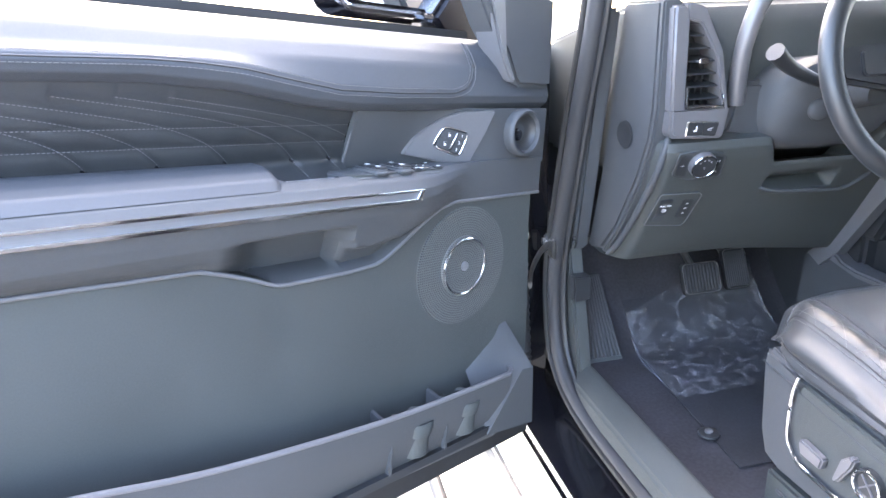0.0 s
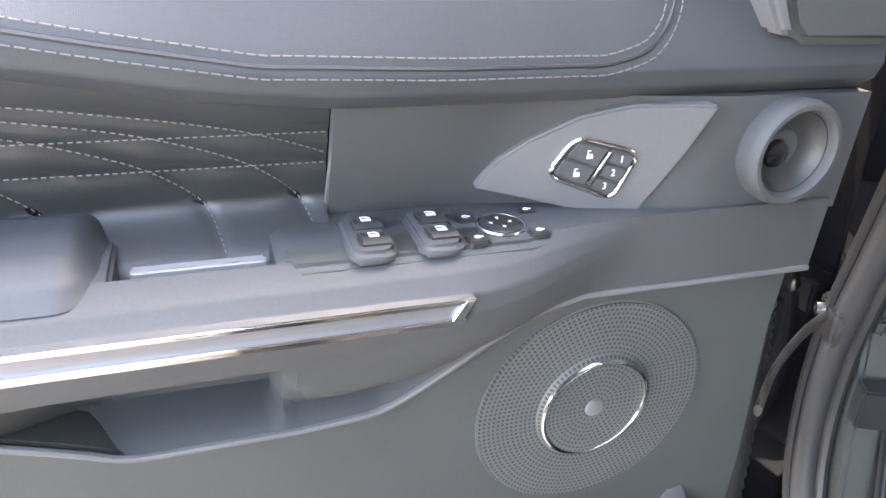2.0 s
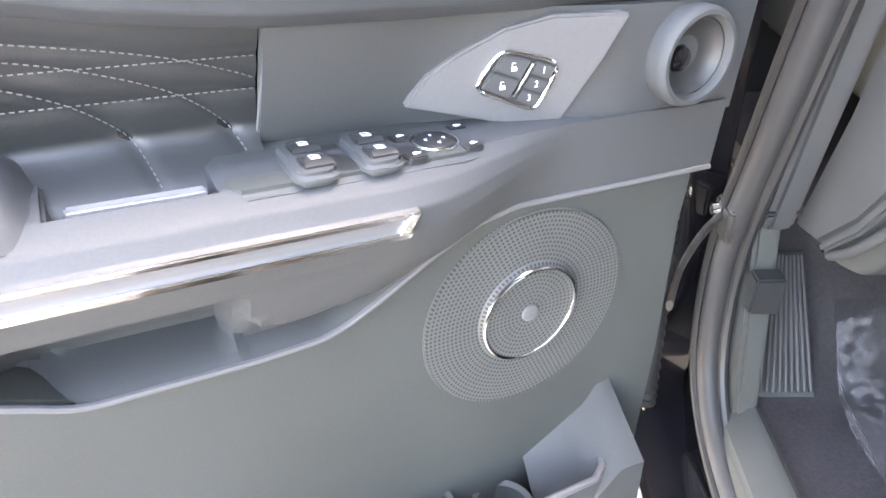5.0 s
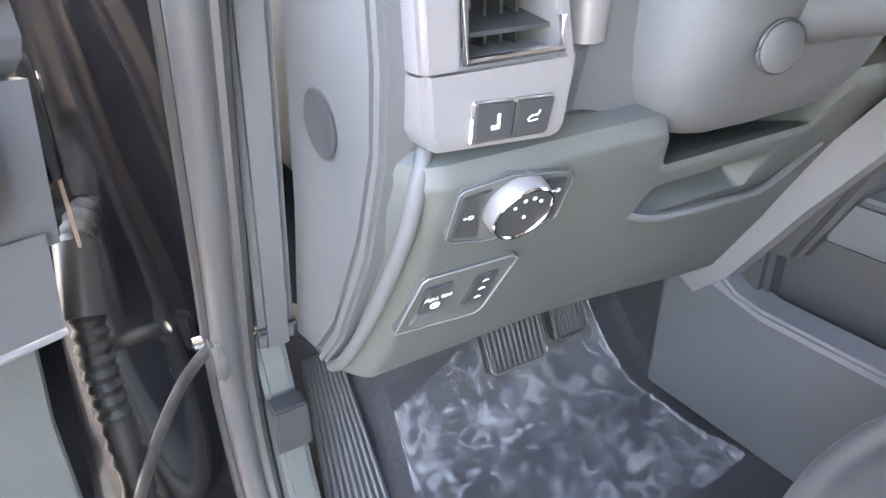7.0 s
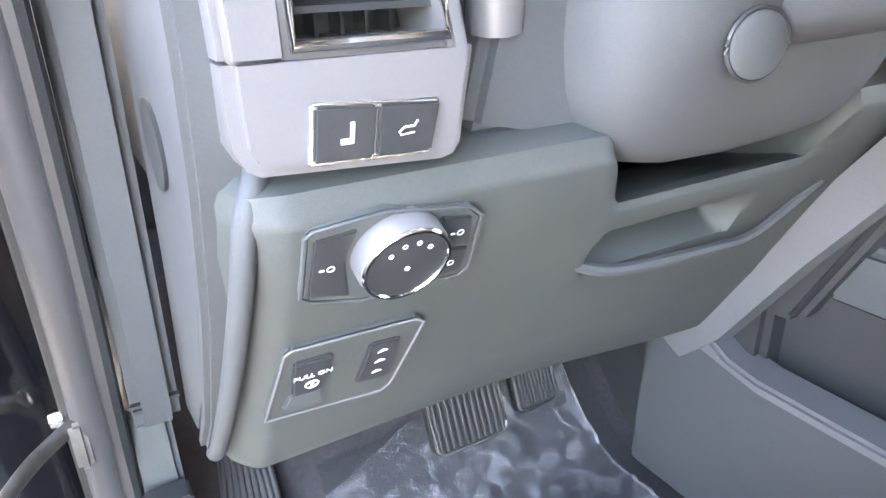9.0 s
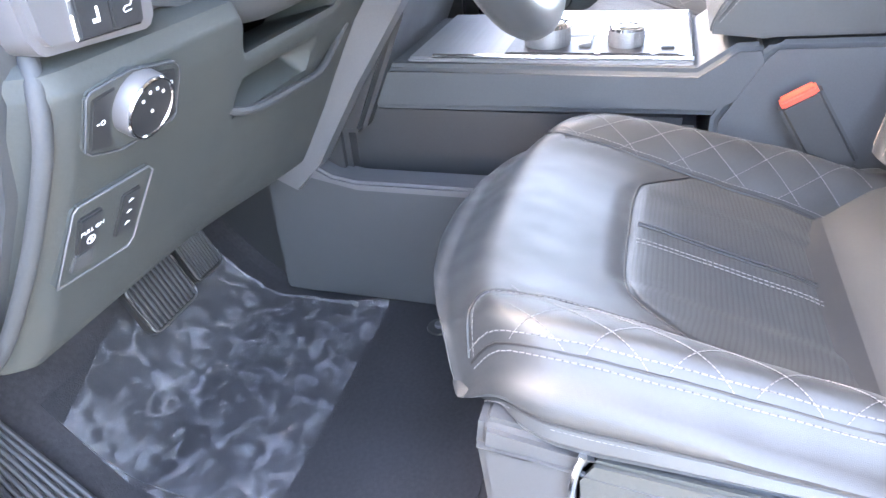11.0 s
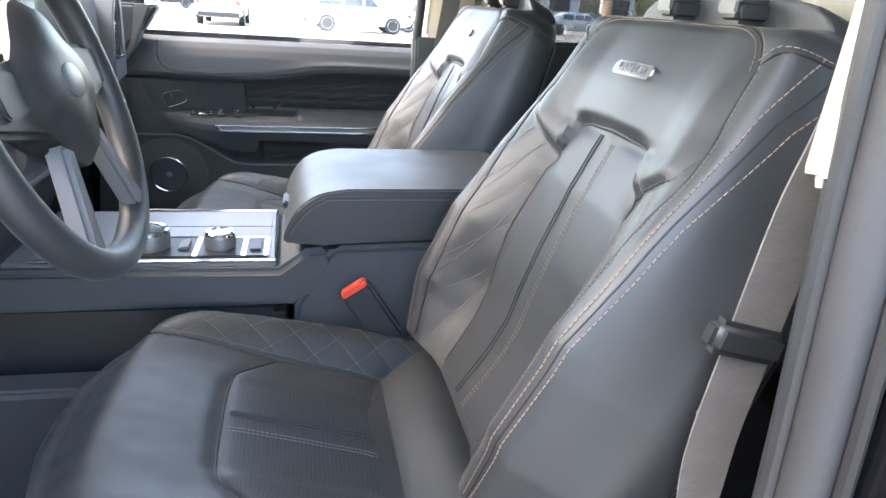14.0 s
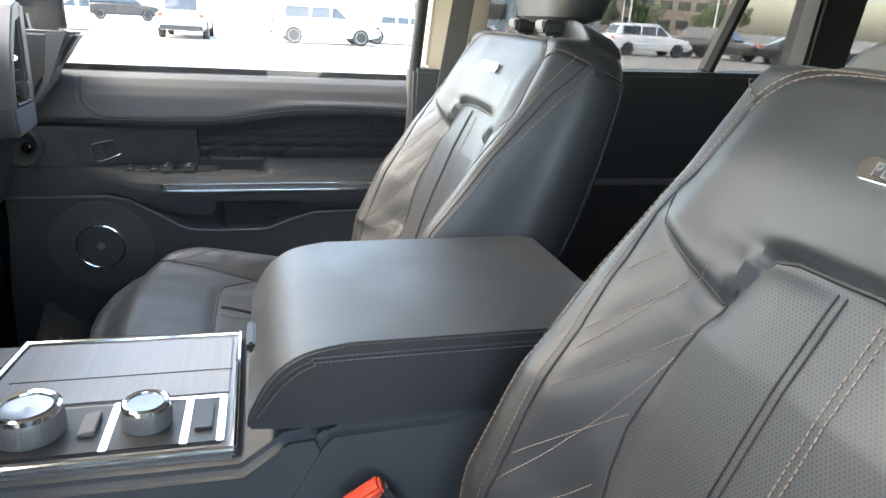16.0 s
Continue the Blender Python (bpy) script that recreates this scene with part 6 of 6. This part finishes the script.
for y in (0.010, 0.046, 0.122):
    part("field_bar", box((-0.112, y - 0.004, 1.032), (-0.024, y + 0.004, 1.0355), 0.001), CHROME, bz, "bright divider")
part("field_bar", box((-0.028, 0.008, 1.032), (-0.022, 0.12, 1.0355), 0.001), CHROME, bz, "bright divider")
for x, y, r, h in ((-0.066, 0.198, 0.033, 0.034), (-0.066, 0.086, 0.025, 0.028)):
    kb = part("rotary_knob", lathe([(r * 0.98, 0.0), (r, 0.004), (r, h * 0.72), (r * 0.97, h * 0.80)], 56, Matrix.Translation((x, y, 1.033))), BRUSHED, bz, "knurled metal rotary knob")
    part("knob_ring", lathe([(r * 0.98, h * 0.78), (r * 0.98, h * 0.95), (r * 0.90, h), (r * 0.76, h * 0.97), (r * 0.74, h * 0.90)], 48, Matrix.Translation((x, y, 1.033))), CHROME, kb, "chrome top ring")
    part("knob_top", lathe([(r * 0.76, h * 0.80), (r * 0.74, h * 0.92), (0.001, h * 0.90)], 40, Matrix.Translation((x, y, 1.033))), SCREEN, kb, "dark knob top")
    ribs = [box((r * 0.985, -0.0008, 0.005), (r * 1.02, 0.0008, h * 0.7)) for _ in range(40)]
    part("knurling", join(*[moved(b, Matrix.Translation((x, y, 1.033)) @ pose(0, 0, 0, 0, 0, 9 * i)) for i, b in enumerate(ribs)]), BRUSHED, kb)
part("toggle", prism([(0.134, 1.034), (0.134, 1.041), (0.150, 1.038), (0.152, 1.034)], -0.085, -0.045, "yz", 0.001), SILVER, bz)
part("push_button", prism(rounded(-0.066, 0.028, 0.05, 0.018, 0.003), 1.033, 1.0375, "xy", 0.001), PLASTIC_DARK, bz)

# ---- belts and pillar trims ----
bp = thing("centre_pillar_trim", "charcoal and beige centre pillar trim by the driver", "pillar trim", group="centre pillars")
part("lower_trim", prism([(-0.80, -0.402), (-0.778, -0.425), (-0.765, -0.53), (-0.84, -0.55), (-0.835, -0.412)], 0.60, 1.345, "xy", 0.008), PLASTIC_LOW, bp, "charcoal lower trim")
part("upper_trim", prism([(-0.812, -0.360), (-0.780, -0.386), (-0.765, -0.53), (-0.84, -0.55), (-0.826, -0.375)], 1.345, 1.84, "xy", 0.008, 2, lambda c: (c.x, c.y - 0.06 * (c.z - 1.345), c.z)), BEIGE, bp, "pale beige upper trim")
bq = thing("centre_pillar_trim", "charcoal and beige centre pillar trim by the passenger", "pillar trim", group="centre pillars")
part("lower_trim", prism([(0.80, -0.375), (0.785, -0.45), (0.79, -0.53), (0.90, -0.54), (0.90, -0.375)], 0.60, 1.345, "xy", 0.008), PLASTIC_LOW, bq, "charcoal lower trim")
part("upper_trim", prism([(0.815, -0.405), (0.79, -0.44), (0.79, -0.53), (0.90, -0.54), (0.90, -0.405)], 1.345, 1.84, "xy", 0.008, 2, lambda c: (c.x, c.y - 0.08 * (c.z - 1.345), c.z)), BEIGE, bq, "pale beige upper trim")
part("seal", tube([(0.83, -0.372, 0.60), (0.83, -0.375, 1.0), (0.83, -0.382, 1.35), (0.81, -0.42, 1.84)], 0.014, 10), RUBBER, bq)


def seat_belt(s, label):
    sb = thing("seat_belt", label, "seat belt", group="front seat belts")
    pts = curve_pts([(s * 0.765, -0.50, 1.72), (s * 0.745, -0.452, 1.40), (s * 0.735, -0.436, 1.30), (s * 0.726, -0.424, 1.17), (s * 0.722, -0.414, 1.06), (s * 0.735, -0.408, 0.95), (s * 0.752, -0.404, 0.86)], 8)
    part("webbing", rings([[p + Vector((s * -0.004, 0.024 * w, 0.004 * w)), p + Vector((s * -0.002, -0.024 * w, -0.004 * w)), p + Vector((s * 0.0002, -0.024 * w, -0.004 * w)), p + Vector((s * -0.0018, 0.024 * w, 0.004 * w))] for p, w in [(p, 1.0 if p.z > 1.06 else 0.28 + 0.72 * smoothstep(0.86, 1.06, p.z)) for p in pts]]), WEB, sb, "woven grey webbing")
    gd = part("belt_guide", moved(box((-0.012, -0.040, -0.016), (0.014, 0.036, 0.016), 0.008, 3), Matrix.Translation((s * 0.724, -0.418, 1.185)) @ pose(0, 0, 0, 14, 0, 0)), PLASTIC_DARK, sb, "black belt stop")
    part("tongue", moved(join(tube([(0, -0.022, 0.012), (0, -0.022, -0.03), (0, 0.02, -0.03), (0, 0.02, 0.012)], 0.0032, 6, True), box((-0.002, -0.004, -0.05), (0.002, 0.004, -0.028))), Matrix.Translation((s * 0.714, -0.428, 1.128)) @ pose(0, 0, 0, 20, 0, 0)), STEEL, sb, "steel belt tongue")
    part("anchor", lathe([(0.009, 0.0), (0.0105, 0.01), (0.0115, 0.10), (0.014, 0.105), (0.014, 0.160), (0.010, 0.172), (0.004, 0.174)], 18, Matrix.Translation((s * 0.754, -0.404, 0.695)) @ pose(0, 0, 0, -6, 0, 0)), PLASTIC, sb, "charcoal belt anchor sleeve")
    return sb


seat_belt(-1, "grey seat belt hanging at the driver's pillar")
seat_belt(1, "grey seat belt hanging at the passenger's pillar")

# ---- rear of the cabin ----
for s in (-1, 1):
    rd = thing("rear_door_trim", "dark closed rear door seen past the seats", "car door", group="rear doors")
    x0, x1 = sorted((s * 0.85, s * 0.97))
    part("panel", prism([(-0.54, 0.60), (-0.54, 1.345), (-1.55, 1.365), (-1.60, 0.9), (-1.45, 0.60)], x0, x1, "yz", 0.012), PLASTIC_DARK, rd)
    part("trim_bar", box((s * 0.845 - 0.006, -1.4, 1.06), (s * 0.845 + 0.006, -0.7, 1.075), 0.002), SILVER, rd)
    part("window_post", tube([(s * 0.90, -1.20, 1.36), (s * 0.885, -1.28, 1.60), (s * 0.87, -1.36, 1.84)], 0.022, 8), PLASTIC_DARK, rd, "slim window divider")
    rq = thing("rear_quarter", "dark rear quarter trim beside the cargo space", "quarter trim", group="rear quarters")
    part("panel", box((min(s * 0.85, s * 0.97), -3.2, 0.60), (max(s * 0.85, s * 0.97), -1.60, 1.38), 0.01), PLASTIC_DARK, rq)
    part("pillar", prism([(-1.46, 1.36), (-1.60, 1.36), (-1.66, 1.84), (-1.50, 1.84)], min(s * 0.84, s * 0.95), max(s * 0.84, s * 0.95), "yz", 0.01), PLASTIC_DARK, rq)
rs = thing("rear_seat", "black leather rear seat row in shade", "car seat")
part("seat_cushion", box((-0.70, -1.55, 0.70), (0.70, -1.05, 0.95), 0.05, 4), LEATHER, rs)
part("seat_back", moved(box((-0.70, -0.12, 0.0), (0.70, 0.0, 0.50), 0.04, 4), Matrix.Translation((0, -1.50, 0.92)) @ pose(0, 0, 0, 16, 0, 0)), LEATHER, rs)
for x in (-0.45, 0.45):
    part("headrest", moved(box((-0.12, -0.07, 0.54), (0.12, 0.03, 0.70), 0.03, 4), Matrix.Translation((x, -1.50, 0.92)) @ pose(0, 0, 0, 16, 0, 0)), LEATHER, rs)
part("seat_foot", box((-0.6, -1.5, 0.61), (0.6, -1.1, 0.71)), PLASTIC_DARK, rs)
pw = part("window_1", box((0.905, -0.36, 1.28), (0.908, 0.52, 1.84)), GLASS)
tagged(pw, "clear front passenger window glass", "window", kind="structure")
pw.visible_shadow = False
ws = part("window_3", prism([(0.47, 1.855), (0.97, 1.375), (0.976, 1.380), (0.476, 1.861)], -0.84, 0.84, "yz"), TINTED)
tagged(ws, "tinted windscreen above the dashboard", "window", kind="structure")
pr = part("window_2", box((0.905, -1.48, 1.34), (0.908, -0.54, 1.84)), PRIVACY)
tagged(pr, "dark privacy glass of the rear passenger door", "window", kind="structure")
pr.visible_shadow = False
for k, (x, y0, y1, text) in enumerate(((0.905, -3.18, -1.62, "dark privacy glass beside the cargo space"), (-0.908, -3.18, -1.62, "dark privacy glass beside the cargo space"), (-0.908, -1.48, -0.64, "dark privacy glass of the closed rear door"))):
    pane = part("window_%d" % (k + 4), box((x, y0, 1.33), (x + 0.003, y1, 1.84)), PRIVACY)
    tagged(pane, text, "window", kind="structure")
ptop = thing("window_frame", "dark frame over the closed passenger doors", "window frame", kind="structure")
part("top_bar", box((0.86, -3.2, 1.80), (0.94, 0.45, 1.845), 0.006), PLASTIC_DARK, ptop)

# ---- car park ----
gr = part("ground", prism([(-900, -900), (900, -900), (900, 900), (-900, 900)], -0.25, 0.0, "xy"), ASPHALT)
tagged(gr, "worn pale grey asphalt of an open car park", "ground", kind="structure")
for i in range(14):
    for x in (27.6, 34.0, 52.0):
        ln = part("parking_line", box((x - 2.4, -38 + 5.6 * i, 0.0), (x + 2.4, -37.88 + 5.6 * i, 0.004)), CONCRETE)
        tagged(ln, "faded white parking line on asphalt", "parking line", "parking lines", "structure")


def parked_car(x, y, turn, paint, tall, label):
    """A parked car, about 4.7 m long, its nose towards its own +x."""
    car = thing("parked_car", label, "car", pose(x, y, 0, 0, 0, turn), "parked cars")
    h = 1.66 if tall else 1.42
    belt = 1.02 if tall else 0.92
    side = [(-2.3, 0.42), (-2.34, 0.75), (-2.28, belt), (-1.0, belt + 0.03), (0.95, belt), (2.0, belt - 0.12), (2.3, 0.70), (2.32, 0.40), (1.85, 0.30), (-1.9, 0.30)]
    part("body", prism(side, -0.92, 0.92, "xz", 0.09, 3), paint, car)
    cab = [(-2.15 if tall else -1.75, belt - 0.02), (-1.85 if tall else -1.1, h - 0.06), (-1.2 if tall else -0.7, h), (0.0, h), (0.35, h - 0.05), (1.15, belt - 0.02)]
    part("cabin", prism(cab, -0.80, 0.80, "xz", 0.07, 3, lambda c: (c.x, c.y * (1 - 0.16 * max(0, (c.z - belt) / 0.6)), c.z)), paint, car)
    for s in (-1, 1):
        y0 = s * 0.80

        def fit_side(c, s=s):
            return (c.x, c.y * (1 - 0.16 * max(0, (c.z - belt) / 0.6)), c.z)
        for a, b in ((-1.75 if tall else -1.2, -0.75 if tall else -0.5), (-0.68 if tall else -0.43, 0.12), (0.19, 0.85)):
            part("side_window", prism([(a, belt + 0.05), (a + 0.05, h - 0.16), (min(b, 0.42) if b > 0.5 else b, h - 0.16), (b, belt + 0.05)], y0 - 0.006, y0 + 0.006, "xz", 0, 1, fit_side), CAR_GLASS, car)
        for xx in (-1.42, 1.42):
            wh = part("wheel", lathe([(0.10, -0.11), (0.33, -0.11), (0.345, -0.08), (0.345, 0.08), (0.33, 0.11), (0.24, 0.11)], 28, Matrix.Translation((xx, s * 0.84, 0.345)) @ pose(0, 0, 0, -90 * s, 0, 0)), TYRE, car)
            part("rim", lathe([(0.245, 0.09), (0.235, 0.115), (0.20, 0.10), (0.06, 0.105), (0.001, 0.11)], 24, Matrix.Translation((xx, s * 0.84, 0.345)) @ pose(0, 0, 0, -90 * s, 0, 0)), RIM, wh)
            for k in range(5):
                part("spoke_gap", moved(prism([(0.07, -0.03), (0.20, -0.055), (0.20, 0.055), (0.07, 0.03)], 0.106, 0.112, "xy"), Matrix.Translation((xx, s * 0.84, 0.345)) @ pose(0, 0, 0, -90 * s, 0, 0) @ pose(0, 0, 0, 0, 0, 72 * k)), TYRE, wh)
        part("headlamp", box((2.02, s * 0.70 - 0.16, 0.70), (2.27, s * 0.70 + 0.16, 0.82), 0.03), CAR_GLASS, car)
        part("tail_lamp", box((-2.33, s * 0.76 - 0.10, 0.80), (-2.22, s * 0.76 + 0.10, 0.98), 0.02), RED, car)
    part("windscreen", prism([(0.42, h - 0.09), (1.10, belt + 0.03), (1.13, belt + 0.05), (0.46, h - 0.06)], -0.62, 0.62, "xz"), CAR_GLASS, car)
    part("rear_screen", prism([(cab[1][0] + 0.02, h - 0.14), (cab[0][0] + 0.05, belt + 0.08), (cab[0][0] + 0.02, belt + 0.08), (cab[1][0] - 0.04, h - 0.14)], -0.60, 0.60, "xz"), CAR_GLASS, car)
    part("bumper_trim", box((-2.37, -0.8, 0.36), (-2.28, 0.8, 0.52), 0.02), PLASTIC_DARK, car)
    part("grille", box((2.27, -0.5, 0.46), (2.345, 0.5, 0.68), 0.02), PLASTIC_DARK, car)
    return car


parked_car(30.2, -2.6, -86, WHITE_PAINT, True, "white sport utility car parked across the lane")
parked_car(31.0, 3.1, 0, WHITE_PAINT, True, "white sport utility car parked tail towards us")
parked_car(33.0, -6.6, -90, WHITE_PAINT, False, "white hatchback parked behind another car")
parked_car(50.5, 9.0, -80, DARK_PAINT, True, "black sport utility car parked far off")
parked_car(33.5, -20.2, -95, WHITE_PAINT, True, "white sport utility car parked by the planting")
parked_car(41.5, -17.6, -95, SILVER_PAINT, False, "silver blue saloon parked far off")
parked_car(33.2, -24.6, -150, DARK_PAINT, True, "dark sport utility car parked in a row")
parked_car(29.5, -27.0, -120, DARK_PAINT, False, "dark saloon parked in a row")
parked_car(55.0, -33.0, -95, SILVER_PAINT, False, "silver saloon in the far row")
parked_car(57.0, -26.0, -95, DARK_PAINT, False, "dark saloon in the far row")
parked_car(60.0, -18.0, -90, WHITE_PAINT, False, "white saloon in the far row")
parked_car(-5.2, 28.0, 10, DARK_PAINT, False, "dark saloon parked ahead of the open door")

for x, y, h in ((75, -42, 9.5), (92, -26, 9.5), (66, -30, 8.5), (110, -60, 9.5), (84, -60, 9.0), (70, -10, 9.0)):
    lp = thing("street_lamp", "pale metal car park lamp post", "street lamp", Matrix.Translation((x, y, 0)), "car park lamps")
    part("pole", tube([(0, 0, 0.7), (0, 0, h)], lambda s: 0.13 - 0.05 * s, 10), WHITE_PAINT, lp)
    part("footing", lathe([(0.28, 0.0), (0.28, 0.75), (0.2, 0.78)], 16), CONCRETE, lp)
    part("lamp_head", box((-0.7, -0.2, h), (0.7, 0.2, h + 0.15), 0.04), PLASTIC_GREY, lp)


def building(x, y, w, d, h, mat, label, rows, cols):
    b = thing("building", label, "building", Matrix.Translation((x, y, 0)), "far buildings")
    wl = part("wall", box((-d / 2, -w / 2, 0), (d / 2, w / 2, h)), mat, b)
    part("roof", box((-d / 2 - 0.4, -w / 2 - 0.4, h), (d / 2 + 0.4, w / 2 + 0.4, h + 0.6), 0.1), CONCRETE, b)
    for r in range(rows):
        for c in range(cols):
            yy = -w / 2 + w * (c + 0.5) / cols
            zz = h * (r + 0.35) / rows
            part("window", box((-d / 2 - 0.12, yy - w / cols * 0.33, zz), (-d / 2 + 0.05, yy + w / cols * 0.33, zz + h / rows * 0.45)), CAR_GLASS, b)


building(150, -46, 34, 20, 9, BRICK_TAN, "low tan stucco building across the car park", 2, 8)
building(165, -92, 40, 24, 13, BRICK_TAN, "tan brick building beyond the trees", 3, 8)
building(260, -118, 14, 14, 34, CONCRETE, "pale far tower block", 8, 3)
building(240, -76, 16, 14, 30, CONCRETE, "pale far tower block", 8, 3)
building(88, -34, 16, 10, 8, SILVER_PAINT, "grey showroom building with large panes", 2, 4)


def tree(x, y, h, spread, label, palm=False):
    rng = random.Random(int(x * 13 + y * 7))
    t = thing("tree", label, "tree", Matrix.Translation((x, y, 0)), "far trees")
    if palm:
        part("trunk", tube([(0, 0, 0), (0.1, 0.05, h * 0.5), (0.05, 0.1, h)], lambda s: 0.34 - 0.08 * s + 0.02 * (int(s * 30) % 2), 12), BARK, t)
        bm = bmesh.new()
        for k in range(26):
            a, el = rng.uniform(0, 6.28), rng.uniform(-0.3, 1.1)
            p = [Vector((math.cos(a) * r * math.cos(el), math.sin(a) * r * math.cos(el), h + r * math.sin(el) - 0.12 * r * r)) for r in (0, 0.8, 1.6, 2.4, 3.0)]
            s = Vector((-math.sin(a), math.cos(a), 0)) * 0.28
            for q0, q1 in zip(p, p[1:]):
                bm.faces.new([bm.verts.new(v) for v in (q0 - s, q0 + s, q1 + s * 0.8, q1 - s * 0.8)])
        part("crown", bm, LEAF, t)
        return
    part("trunk", tube([(0, 0, 0), (0.05, 0, h * 0.35), (0.1, 0.1, h * 0.7)], lambda s: 0.20 - 0.12 * s, 8), BARK, t)
    for k in range(5):
        a = k * 1.26
        part("limb", tube([(0.05, 0, h * 0.35), (math.cos(a) * spread * 0.5, math.sin(a) * spread * 0.5, h * 0.65)], lambda s: 0.08 - 0.05 * s, 6), BARK, t)
    bm = bmesh.new()
    lumps = [(rng.uniform(-0.6, 0.6) * spread, rng.uniform(-0.6, 0.6) * spread, h * rng.uniform(0.45, 0.85), spread * rng.uniform(0.3, 0.5)) for _ in range(9)]
    for _ in range(900):
        cx, cy, cz, r = rng.choice(lumps)
        d = Vector((rng.gauss(0, 1), rng.gauss(0, 1), rng.gauss(0, 1))).normalized() * r * rng.uniform(0.5, 1.0)
        c = Vector((cx, cy, cz)) + d
        e, f = Vector((rng.gauss(0, 1), rng.gauss(0, 1), rng.gauss(0, 1))).normalized() * 0.22, Vector((rng.gauss(0, 1), rng.gauss(0, 1), rng.gauss(0, 1))).normalized() * 0.14
        bm.faces.new([bm.verts.new(v) for v in (c - e, c - f, c + e, c + f)])
    part("crown", bm, LEAF, t, smooth=False)


tree(46.0, -21.6, 9.0, 2.0, "palm tree with a tan trunk in the lot", True)
for x, y, h in ((95, -50, 5.5), (102, -58, 6), (108, -44, 5), (98, -70, 6.5), (115, -80, 6), (90, -66, 4.5), (120, -52, 6.5), (125, -95, 7), (84, -48, 3.5), (110, -66, 5.5), (44, -27.5, 1.6)):
    tree(x, y, h, h * 0.42, "dusty green tree beyond the parked cars")
